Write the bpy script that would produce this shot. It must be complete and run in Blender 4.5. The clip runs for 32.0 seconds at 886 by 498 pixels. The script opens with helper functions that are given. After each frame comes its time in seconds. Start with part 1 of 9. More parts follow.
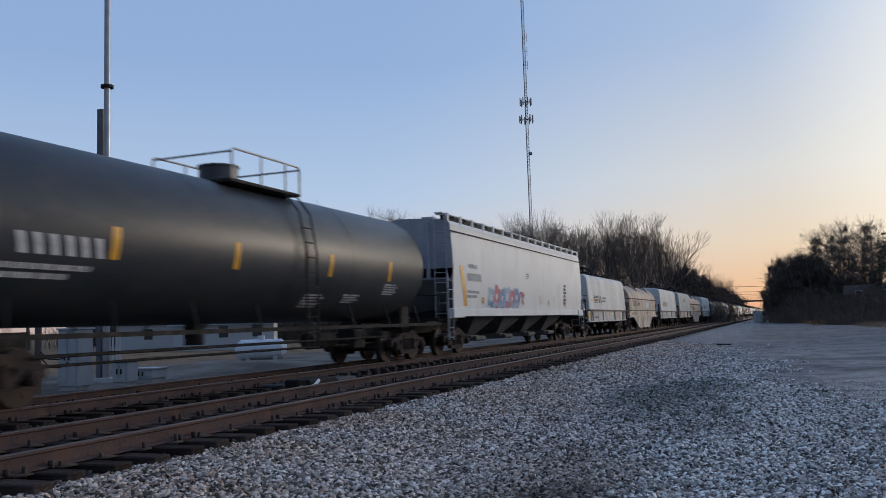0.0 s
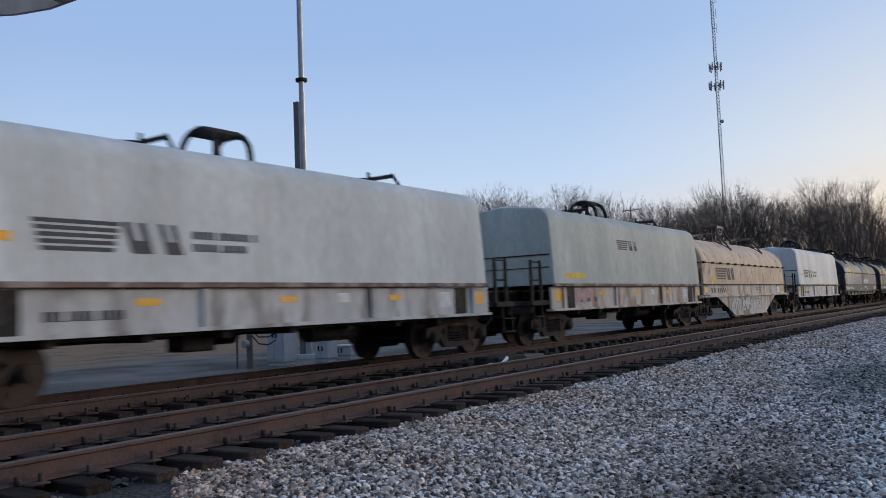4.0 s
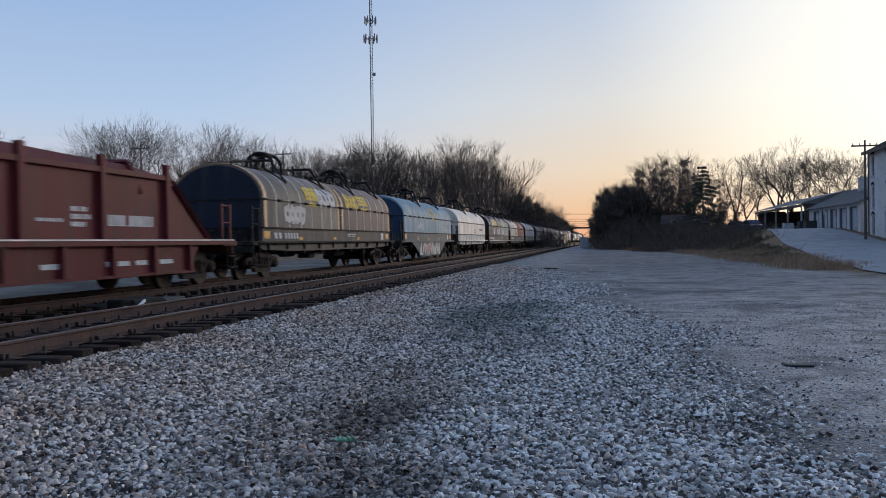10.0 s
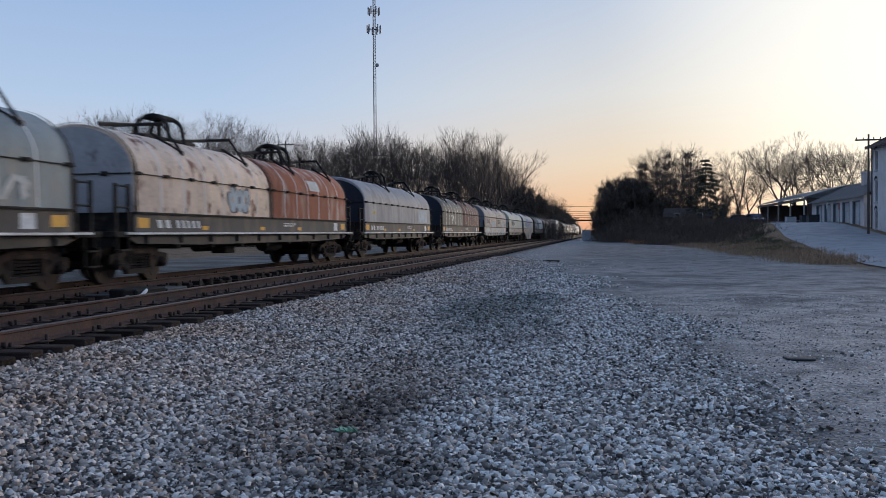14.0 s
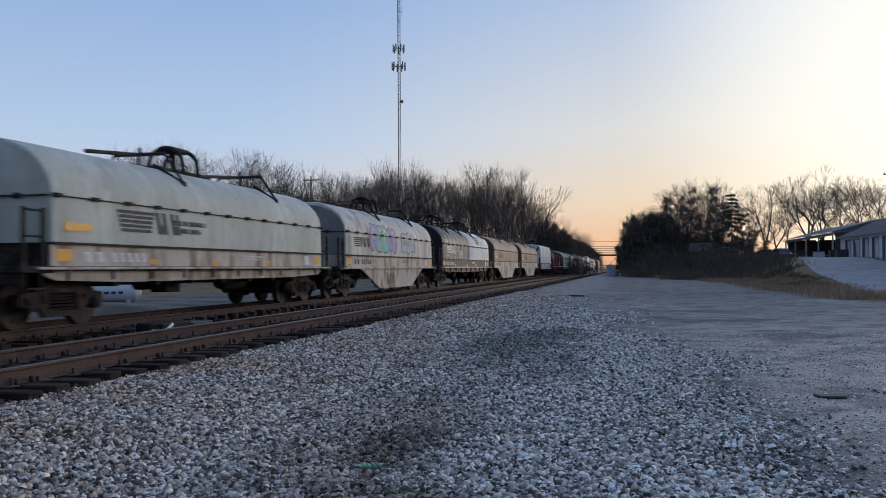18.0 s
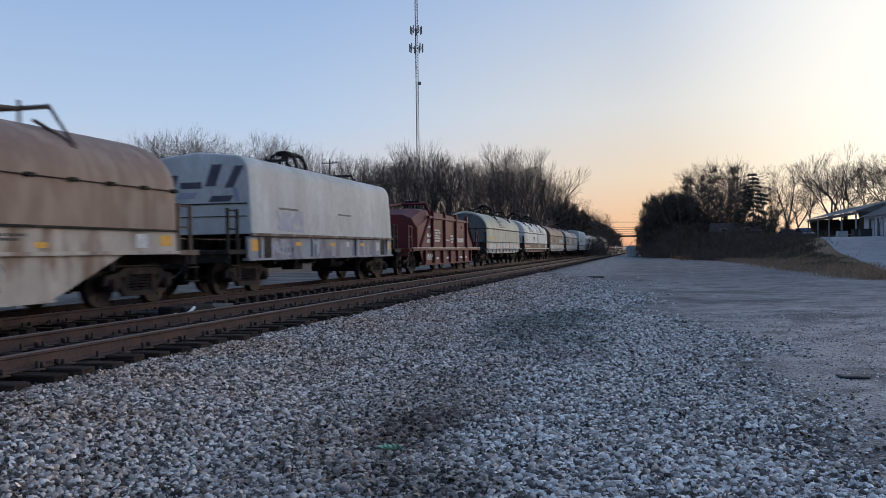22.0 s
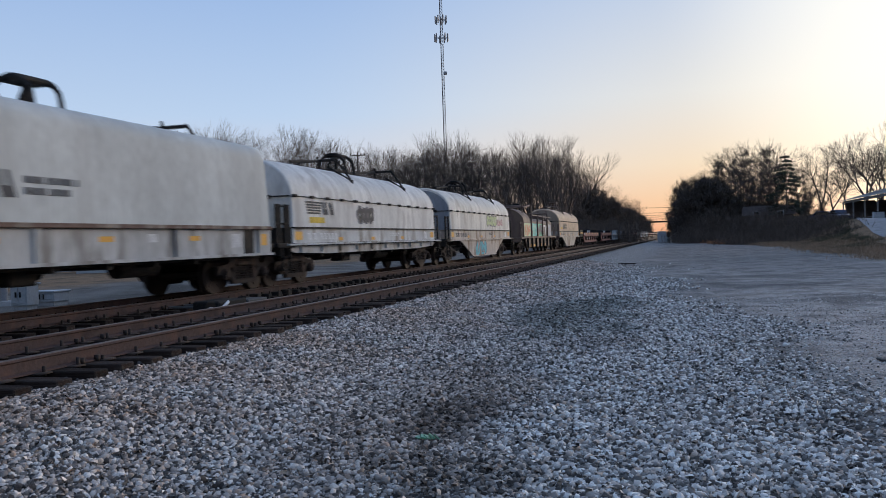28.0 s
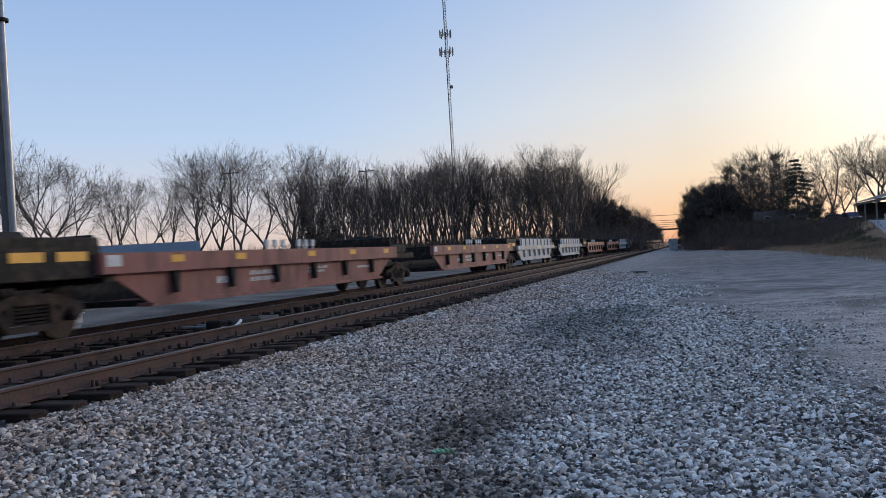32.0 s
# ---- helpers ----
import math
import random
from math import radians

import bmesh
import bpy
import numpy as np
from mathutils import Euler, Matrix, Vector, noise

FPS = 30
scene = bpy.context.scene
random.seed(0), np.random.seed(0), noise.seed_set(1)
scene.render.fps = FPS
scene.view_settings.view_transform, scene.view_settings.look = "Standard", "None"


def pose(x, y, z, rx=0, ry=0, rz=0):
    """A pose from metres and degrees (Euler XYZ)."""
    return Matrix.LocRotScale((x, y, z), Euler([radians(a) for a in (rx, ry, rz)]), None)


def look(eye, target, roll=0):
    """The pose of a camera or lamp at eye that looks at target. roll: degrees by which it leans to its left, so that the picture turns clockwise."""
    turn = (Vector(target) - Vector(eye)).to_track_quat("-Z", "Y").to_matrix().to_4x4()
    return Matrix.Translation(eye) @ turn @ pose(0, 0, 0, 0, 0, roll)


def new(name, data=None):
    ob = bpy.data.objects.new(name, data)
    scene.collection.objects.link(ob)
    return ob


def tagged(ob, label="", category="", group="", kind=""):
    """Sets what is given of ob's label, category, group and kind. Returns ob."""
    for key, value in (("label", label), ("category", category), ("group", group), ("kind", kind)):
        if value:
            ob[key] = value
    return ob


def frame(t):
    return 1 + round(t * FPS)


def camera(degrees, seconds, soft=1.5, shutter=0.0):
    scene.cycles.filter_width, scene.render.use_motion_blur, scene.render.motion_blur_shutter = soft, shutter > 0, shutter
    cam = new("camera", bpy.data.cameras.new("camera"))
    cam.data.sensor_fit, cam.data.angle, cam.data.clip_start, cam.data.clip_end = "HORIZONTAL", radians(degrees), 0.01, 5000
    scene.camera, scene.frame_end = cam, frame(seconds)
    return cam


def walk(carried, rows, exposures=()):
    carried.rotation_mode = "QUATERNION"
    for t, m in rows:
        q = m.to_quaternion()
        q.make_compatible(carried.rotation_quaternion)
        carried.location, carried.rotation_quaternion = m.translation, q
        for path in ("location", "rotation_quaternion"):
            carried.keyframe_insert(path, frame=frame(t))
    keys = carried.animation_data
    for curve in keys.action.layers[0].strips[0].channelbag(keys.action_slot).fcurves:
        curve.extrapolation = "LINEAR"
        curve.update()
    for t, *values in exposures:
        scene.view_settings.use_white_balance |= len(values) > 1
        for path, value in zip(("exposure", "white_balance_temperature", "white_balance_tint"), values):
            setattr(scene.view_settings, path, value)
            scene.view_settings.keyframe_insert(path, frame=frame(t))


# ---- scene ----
# the camera: a hand-held phone beside a double-track railway
RAIL = 0.563          # height of the rail tops over the gravel lot
NEAR_X, TRAIN_X = -7.27, -11.27
cam = camera(55.65, 32.0, soft=0.75, shutter=0.28)
PATH = [
    (0.0, pose(-0.1, 0, 1.6, 95.05, 1.80, 21.81)),
    (0.5, pose(-0.1, 0, 1.6, 94.96, 1.46, 21.56)),
    (1.0, pose(-0.1, 0, 1.6, 94.55, 1.41, 22.44)),
    (1.5, pose(-0.1, 0, 1.6, 93.85, 1.48, 23.26)),
    (2.0, pose(-0.1, 0, 1.6, 93.18, 1.58, 23.45)),
    (2.5, pose(-0.1, 0, 1.6, 92.86, 1.23, 24.13)),
    (4.5, pose(-0.1, 0, 1.6, 94.31, 2.53, 36.08)),
    (4.7, pose(-0.1, 0, 1.6, 94.07, 2.43, 32.66)),
    (5.0, pose(-0.1, 0, 1.6, 93.57, 2.12, 28.07)),
    (5.5, pose(-0.1, 0, 1.6, 92.73, 1.75, 24.63)),
    (6.0, pose(-0.1, 0, 1.6, 92.31, 1.37, 24.26)),
    (6.5, pose(-0.1, 0, 1.6, 92.05, 1.17, 21.65)),
    (7.0, pose(-0.04, 0, 1.6, 91.41, 0.96, 13.70)),
    (7.5, pose(0, 0, 1.6, 90.46, 0.43, 8.46)),
    (8.0, pose(0, 0, 1.6, 89.75, 0.23, 8.33)),
    (8.5, pose(0, 0, 1.6, 89.66, 0.29, 9.28)),
    (9.0, pose(0, 0, 1.6, 89.68, 0.53, 10.12)),
    (9.5, pose(0, 0, 1.6, 89.65, 0.82, 10.57)),
    (10.0, pose(0, 0, 1.6, 89.49, 0.79, 10.90)),
    (10.5, pose(0, 0, 1.6, 89.33, 0.65, 11.00)),
    (11.0, pose(0, 0, 1.6, 89.09, 0.68, 11.06)),
    (11.5, pose(0, 0, 1.6, 88.77, 0.97, 11.19)),
    (12.0, pose(0, 0, 1.6, 88.93, 1.07, 11.97)),
    (12.5, pose(0, 0, 1.6, 89.29, 0.12, 13.31)),
    (13.0, pose(0, 0, 1.6, 89.59, 1.22, 10.92)),
    (13.5, pose(0, 0, 1.6, 89.29, 0.93, 10.88)),
    (14.0, pose(0, 0, 1.6, 88.92, 0.42, 11.04)),
    (14.5, pose(0, 0, 1.6, 89.26, -0.17, 10.60)),
    (16.5, pose(0, 0, 1.6, 90.67, 0.64, 11.52)),
    (17.0, pose(0, 0, 1.6, 90.91, 0.57, 11.95)),
    (17.5, pose(0, 0, 1.6, 91.19, 0.30, 12.53)),
    (18.0, pose(0, 0, 1.6, 91.30, 0.37, 12.68)),
    (18.5, pose(0, 0, 1.6, 91.07, 0.69, 12.24)),
    (19.0, pose(0, 0, 1.6, 90.76, 0.81, 11.74)),
    (19.5, pose(0, 0, 1.6, 90.56, 0.96, 11.43)),
    (20.0, pose(0, 0, 1.6, 90.63, 0.97, 11.59)),
    (20.5, pose(0, 0, 1.6, 90.52, 0.95, 11.90)),
    (21.0, pose(0, 0, 1.6, 90.22, 1.09, 12.60)),
    (21.5, pose(0, 0, 1.6, 90.04, 0.87, 13.49)),
    (22.0, pose(0, 0, 1.6, 90.09, 0.74, 13.98)),
    (22.5, pose(0, 0, 1.6, 90.05, 0.88, 13.98)),
    (23.0, pose(0, 0, 1.6, 89.96, 0.87, 13.07)),
    (23.5, pose(0, 0, 1.6, 90.00, 1.14, 12.33)),
    (24.0, pose(0, 0, 1.6, 90.05, 1.31, 12.34)),
    (24.5, pose(0, 0, 1.6, 90.21, 1.44, 12.72)),
    (25.0, pose(0, 0, 1.6, 90.44, 1.38, 13.27)),
    (25.5, pose(0, 0, 1.6, 90.18, 1.15, 14.35)),
    (26.0, pose(-0.03, 0, 1.6, 89.66, 1.25, 16.52)),
    (26.5, pose(-0.03, 0, 1.6, 89.31, 1.22, 17.29)),
    (28.5, pose(-0.03, 0, 1.6, 89.57, 2.23, 15.55)),
    (29.0, pose(-0.03, 0, 1.6, 89.76, 2.43, 15.52)),
    (29.5, pose(-0.03, 0, 1.6, 89.83, 2.41, 15.67)),
    (30.0, pose(-0.03, 0, 1.6, 89.68, 2.76, 16.18)),
    (30.5, pose(-0.03, 0, 1.6, 89.85, 2.90, 16.85)),
    (31.0, pose(-0.03, 0, 1.6, 90.06, 2.85, 17.17)),
    (31.5, pose(-0.03, 0, 1.6, 90.14, 3.34, 16.68)),
    (32.0, pose(-0.03, 0, 1.6, 90.40, 3.46, 16.69)),
]
walk(cam, PATH, [(0, -0.12, 6500, 10), (1, -0.04, 6500, 10), (2.5, -0.04, 6500, 10), (4.3, 0.14, 6620, 10), (5.2, 0.1, 6620, 10), (6.2, 0.04, 6550, 10), (7.2, 0.02, 6500, 10), (9, -0.06, 6500, 10), (25.5, -0.05, 6500, 10), (28.5, 0.06, 6570, 10), (32, 0.07, 6570, 10)])

# dusk: the sun is down behind the trees at the far end of the lot
SUN_AZ, SUN_EL = -35.0, 2.0      # degrees to the left of the track's line, and up
world = bpy.data.worlds.new("dusk_sky")
scene.world = world
world.use_nodes = True
wn, wl = world.node_tree.nodes, world.node_tree.links
bg = wn["Background"]


# a clear-air sky, tinted by the hazy evening glow that fades with height and away from the sunset
sky = wn.new("ShaderNodeTexSky")
sky.sky_type, sky.sun_disc = 'NISHITA', False
sky.sun_elevation, sky.sun_rotation = radians(SUN_EL + 4), radians(-SUN_AZ)
sky.air_density, sky.dust_density, sky.ozone_density = 1.0, 0.8, 2.0
SUN_LINE = (-math.sin(radians(SUN_AZ)), math.cos(radians(SUN_AZ)), 0.03)
heading, parts = wn.new("ShaderNodeTexCoord"), wn.new("ShaderNodeSeparateXYZ")
wl.new(heading.outputs["Generated"], parts.inputs[0])


def height_ramp(stops):
    r = wn.new("ShaderNodeValToRGB")
    e = r.color_ramp.elements
    e[0].position, e[0].color = stops[0][0], (*stops[0][1], 1)
    e[1].position, e[1].color = stops[-1][0], (*stops[-1][1], 1)
    for p, c in stops[1:-1]:
        e.new(p).color = (*c, 1)
    wl.new(parts.outputs["Z"], r.inputs[0])
    return r.outputs[0]


def sky_mix(fac, a, b):
    x = wn.new("ShaderNodeMix")
    x.data_type = 'RGBA'
    for socket, value in ((x.inputs["Factor"], fac), (x.inputs["A"], a), (x.inputs["B"], b)):
        if isinstance(value, float):
            socket.default_value = value
        else:
            wl.new(value, socket)
    return x.outputs["Result"]


away = height_ramp(((0.0, (0.621, 0.475, 0.463)), (0.03, (0.780, 0.633, 0.610)), (0.08, (0.723, 0.718, 0.814)), (0.15, (0.537, 0.689, 0.938)), (0.3, (0.356, 0.525, 0.859)), (1.0, (0.260, 0.418, 0.757))))
sunward = height_ramp(((0.0, (0.95, 0.4, 0.22)), (0.03, (1.0, 0.56, 0.31)), (0.08, (1.0, 0.75, 0.51)), (0.16, (0.92, 0.85, 0.76)), (0.32, (0.55, 0.67, 0.88)), (1.0, (0.23, 0.37, 0.67))))
toward = wn.new("ShaderNodeVectorMath")
toward.operation = 'DOT_PRODUCT'
wl.new(heading.outputs["Generated"], toward.inputs[0])
toward.inputs[1].default_value = SUN_LINE


high = wn.new("ShaderNodeVectorMath")
high.operation = 'DOT_PRODUCT'
wl.new(heading.outputs["Generated"], high.inputs[0])
high.inputs[1].default_value = Vector((0.48, 0.84, 0.22)).normalized()


def fade(lo, hi, top, source=toward):
    f = wn.new("ShaderNodeMapRange")
    f.interpolation_type = 'SMOOTHSTEP'
    for k, v in zip(("From Min", "From Max", "To Min", "To Max"), (lo, hi, 0.0, top)):
        f.inputs[k].default_value = v
    wl.new(source.outputs["Value"], f.inputs["Value"])
    return f.outputs[0]


core = wn.new("ShaderNodeRGB")
core.outputs[0].default_value = (1.3, 1.25, 1.14, 1)
behind = height_ramp(((0.0, (0.15, 0.14, 0.18)), (0.08, (0.19, 0.2, 0.26)), (0.2, (0.17, 0.22, 0.34)), (0.5, (0.18, 0.28, 0.5)), (1.0, (0.23, 0.37, 0.67))))
away = sky_mix(fade(-0.03, -0.65, 1.0), away, behind)
tint = sky_mix(fade(0.86, 0.995, 0.9, high), sky_mix(fade(0.45, 0.975, 1.0), away, sunward), core.outputs[0])
scaled = wn.new("ShaderNodeVectorMath")
scaled.operation = 'SCALE'
scaled.inputs["Scale"].default_value = 0.14
wl.new(sky.outputs[0], scaled.inputs[0])
wl.new(sky_mix(0.82, scaled.outputs[0], tint), bg.inputs[0])
bg.inputs[1].default_value = 1.0
sun_data = bpy.data.lights.new("sun", 'SUN')
sun_data.energy, sun_data.angle, sun_data.color = 2.3, radians(20), (1.0, 0.84, 0.68)
sun = new("sun", sun_data)
s_dir = Vector((-math.sin(radians(SUN_AZ)) * math.cos(radians(SUN_EL + 2)), math.cos(radians(SUN_AZ)) * math.cos(radians(SUN_EL + 2)), math.sin(radians(SUN_EL + 2))))
sun.matrix_world = look(s_dir * 50, (0, 0, 0))


# ---- materials ----
def material(name, colour, rough=0.7, metal=0.0, vary=0.15, scale=3.0, fine=40.0, bump=0.0, second=None, amount=0.0,
             stretch=(1, 1, 1), spec=0.5, island=0.0, each=0.0, streaks=None):
    """A surface with mottling at two scales, patches of a second colour and fine relief, in metres."""
    m = bpy.data.materials.new(name)
    m.use_nodes = True
    n, l = m.node_tree.nodes, m.node_tree.links
    b = n["Principled BSDF"]
    b.inputs["Roughness"].default_value, b.inputs["Metallic"].default_value = rough, metal
    b.inputs["Specular IOR Level"].default_value = spec
    tc, mp = n.new("ShaderNodeTexCoord"), n.new("ShaderNodeMapping")
    mp.inputs["Scale"].default_value = stretch
    l.new(tc.outputs["Object"], mp.inputs["Vector"])

    def noisy(s, detail):
        t = n.new("ShaderNodeTexNoise")
        t.inputs["Scale"].default_value, t.inputs["Detail"].default_value = s, detail
        l.new(mp.outputs[0], t.inputs["Vector"])
        return t.outputs["Fac"]

    def mix(kind, fac, a, c):
        x = n.new("ShaderNodeMix")
        x.data_type, x.blend_type = 'RGBA', kind
        for socket, value in ((x.inputs["Factor"], fac), (x.inputs["A"], a), (x.inputs["B"], c)):
            if isinstance(value, (int, float)):
                socket.default_value = value
            elif isinstance(value, tuple):
                socket.default_value = (*value, 1) if len(value) == 3 else value
            else:
                l.new(value, socket)
        return x.outputs["Result"]

    def ramp(fac, lo, hi, a=(0, 0, 0, 1), c=(1, 1, 1, 1)):
        r = n.new("ShaderNodeValToRGB")
        r.color_ramp.elements[0].position, r.color_ramp.elements[1].position = lo, hi
        r.color_ramp.elements[0].color, r.color_ramp.elements[1].color = a, c
        l.new(fac, r.inputs[0])
        return r.outputs[0]

    big, small = noisy(scale, 5), noisy(fine, 3)
    lo, hi = 1 - vary, 1 + vary
    col = mix('MULTIPLY', 1.0, tuple(colour), ramp(big, 0.3, 0.7, (lo, lo, lo, 1), (hi, hi, hi, 1)))
    col = mix('MULTIPLY', 1.0, col, ramp(small, 0.3, 0.7, (1 - vary * 0.7,) * 3 + (1,), (1 + vary * 0.7,) * 3 + (1,)))
    if second is not None:
        patch = ramp(noisy(scale * 1.7, 8), 0.62 - amount * 0.35, 0.72 - amount * 0.3)
        col = mix('MIX', patch, col, tuple(second))
    if streaks is not None:
        sm = n.new("ShaderNodeMapping")
        sm.inputs["Scale"].default_value = (0.4, 5.0, 0.3)
        l.new(tc.outputs["Object"], sm.inputs["Vector"])
        st = n.new("ShaderNodeTexNoise")
        st.inputs["Scale"].default_value, st.inputs["Detail"].default_value = 0.9, 6.0
        l.new(sm.outputs[0], st.inputs["Vector"])
        run = ramp(st.outputs["Fac"], 0.54, 0.7, (0, 0, 0, 1), (streaks[1],) * 3 + (1,))
        blot = ramp(noisy(scale * 0.6, 4), 0.4, 0.6)
        col = mix('MIX', mix('MULTIPLY', 1.0, run, blot), col, tuple(streaks[0]))
    if island:
        g = n.new("ShaderNodeNewGeometry")
        col = mix('MULTIPLY', 1.0, col, ramp(g.outputs["Random Per Island"], 0.0, 1.0, (1 - island,) * 3 + (1,), (1 + island,) * 3 + (1,)))
    if each:
        o = n.new("ShaderNodeObjectInfo")
        col = mix('MULTIPLY', 1.0, col, ramp(o.outputs["Random"], 0.0, 1.0, (1 - each,) * 3 + (1,), (1 + each,) * 3 + (1,)))
    l.new(col, b.inputs["Base Color"])
    if bump:
        bp = n.new("ShaderNodeBump")
        bp.inputs["Strength"].default_value, bp.inputs["Distance"].default_value = bump, 0.02
        l.new(small, bp.inputs["Height"])
        l.new(bp.outputs[0], b.inputs["Normal"])
    return m


def glow(name, colour, strength):
    m = material(name, colour)
    b = m.node_tree.nodes["Principled BSDF"]
    b.inputs["Emission Color"].default_value, b.inputs["Emission Strength"].default_value = (*colour, 1), strength
    return m


# ---- mesh tools ----
CACHE = {}


def cached(key, make):
    if key not in CACHE:
        CACHE[key] = make()
    return CACHE[key]


def mesh_of(name, bm, mat=None, smooth=False):
    me = bpy.data.meshes.new(name)
    bmesh.ops.recalc_face_normals(bm, faces=bm.faces)
    bm.to_mesh(me)
    bm.free()
    if smooth:
        me.polygons.foreach_set("use_smooth", [True] * len(me.polygons))
        me.set_sharp_from_angle(angle=radians(35))
    if mat is not None:
        me.materials.append(mat)
    return me


def part(name, me, parent, mat=None, label="", loc=None, m=None, kind=""):
    """Links a mesh as one part under its thing; mat, where given, replaces the mesh's own on this object alone."""
    ob = new(name, me)
    ob.parent = parent
    if m is not None:
        ob.matrix_basis = m
    elif loc is not None:
        ob.location = loc
    if mat is not None:
        if not me.materials:
            me.materials.append(None)
        ob.material_slots[0].link = 'OBJECT'
        ob.material_slots[0].material = mat
    return tagged(ob, label, kind=kind)


def thing(name, label, category, loc=(0, 0, 0), me=None, group="", kind="", rz=0.0):
    ob = new(name, me)
    ob.matrix_basis = pose(*loc, 0, 0, rz)
    return tagged(ob, label, category, group, kind)


def box(bm, x0, x1, y0, y1, z0, z1, bevel=0.0, rot=None):
    r = bmesh.ops.create_cube(bm, size=1.0)
    vs = r["verts"]
    m = Matrix.LocRotScale(((x0 + x1) / 2, (y0 + y1) / 2, (z0 + z1) / 2), rot, (abs(x1 - x0), abs(y1 - y0), abs(z1 - z0)))
    bmesh.ops.transform(bm, matrix=m, verts=vs)
    if bevel:
        es = list({e for v in vs for e in v.link_edges})
        bmesh.ops.bevel(bm, geom=es, offset=bevel, segments=1, affect='EDGES')
    return vs


def rod(bm, a, b, r, n=6, r2=None):
    a, b = Vector(a), Vector(b)
    d = b - a
    if d.length < 1e-6:
        return
    m = Matrix.Translation((a + b) / 2) @ d.to_track_quat('Z', 'Y').to_matrix().to_4x4()
    bmesh.ops.create_cone(bm, cap_ends=True, segments=n, radius1=r, radius2=r if r2 is None else r2, depth=d.length, matrix=m)


def bent(bm, pts, r, n=6):
    for a, b in zip(pts[:-1], pts[1:]):
        rod(bm, a, b, r, n)


def prism(bm, profile, y0, y1, caps=True, close=True):
    """A profile of (x, z) drawn along y."""
    a = [bm.verts.new((x, y0, z)) for x, z in profile]
    b = [bm.verts.new((x, y1, z)) for x, z in profile]
    k = len(profile)
    for i in range(k if close else k - 1):
        j = (i + 1) % k
        bm.faces.new((a[i], a[j], b[j], b[i]))
    if caps:
        bm.faces.new(a[::-1])
        bm.faces.new(b)


def side_plate(bm, profile, x0, x1):
    """A profile of (y, z) drawn along x."""
    a = [bm.verts.new((x0, y, z)) for y, z in profile]
    b = [bm.verts.new((x1, y, z)) for y, z in profile]
    k = len(profile)
    for i in range(k):
        j = (i + 1) % k
        bm.faces.new((a[i], a[j], b[j], b[i]))
    bm.faces.new(a[::-1])
    bm.faces.new(b)


def raw_mesh(name, verts, faces, mat=None):
    me = bpy.data.meshes.new(name)
    verts, faces = np.asarray(verts, dtype=np.float32), np.asarray(faces, dtype=np.int32)
    k = faces.shape[1]
    me.vertices.add(len(verts))
    me.vertices.foreach_set("co", verts.ravel())
    me.loops.add(faces.size)
    me.loops.foreach_set("vertex_index", faces.ravel())
    me.polygons.add(len(faces))
    me.polygons.foreach_set("loop_start", np.arange(0, faces.size, k, dtype=np.int32))
    me.update(calc_edges=True)
    me.validate()
    if mat is not None:
        me.materials.append(mat)
    return me


def placed(az, dist):
    """The plan position at an azimuth (degrees left of the track's line) and distance from the eye."""
    return -dist * math.sin(radians(az)), dist * math.cos(radians(az))


# ---- ground ----
def clamp01(v):
    return np.clip(v, 0.0, 1.0)


def smooth01(v):
    v = clamp01(v)
    return v * v * (3 - 2 * v)


def ground_height(x, y):
    """The gravel lot lies at 0, the ballast bed rises to the left of it, the street's bank to the right."""
    x, y = np.asarray(x, dtype=float), np.asarray(y, dtype=float)
    bed = 0.285 * smooth01((x + 15.2) / 1.8) * smooth01((-2.9 - x) / 2.5)
    rise = 0.15 + 0.75 * smooth01((y - 46) / 34) + 1.6 * smooth01((y - 78) / 26)
    foot = 10.2 - 9.0 * smooth01((y - 104) / 52)
    bank = rise * smooth01((x - foot) / (3.5 + 0.05 * np.abs(y)))
    bank = np.where(y < -20, 0.0, bank)
    lumps = 0.035 * np.sin(x * 0.9 + 1.3 * np.sin(y * 0.31)) * np.sin(y * 0.47 + 0.8) + 0.02 * np.sin(x * 2.3 + y * 0.7) * np.sin(y * 1.7 - x * 0.4)
    lumps = lumps * (1 - smooth01((-3.5 - x) / 1.5) * smooth01((x + 15) / 1.0))
    hollow = -0.06 * np.exp(-(((x + 1.95) / 0.7) ** 2 + ((y - 7.4) / 1.1) ** 2)) + 0.16 * np.exp(-(((x + 2.0) / 1.7) ** 2 + ((y - 17.5) / 3.2) ** 2))
    mound = 0.3 * np.exp(-(((x + 21.5) / 2.4) ** 2 + ((y - 30.0) / 3.0) ** 2))
    return bed + bank + lumps + hollow + mound


def spaced(lo, hi, step, grow):
    out, v, s = [lo], lo, step
    while v < hi:
        v += s
        s *= grow
        out.append(v)
    return out


gx = sorted(set([-v for v in spaced(0, 3000, 0.35, 1.035)] + spaced(0, 3000, 0.35, 1.035)))
gy = sorted(set([-v for v in spaced(0, 2500, 0.6, 1.12)] + spaced(0, 4000, 0.4, 1.022)))
GX, GY = np.meshgrid(gx, gy)
gverts = np.stack([GX.ravel(), GY.ravel(), ground_height(GX, GY).ravel()], 1)
ni, nj = len(gy), len(gx)
idx = np.arange(ni * nj).reshape(ni, nj)
gfaces = np.stack([idx[:-1, :-1].ravel(), idx[:-1, 1:].ravel(), idx[1:, 1:].ravel(), idx[1:, :-1].ravel()], 1)


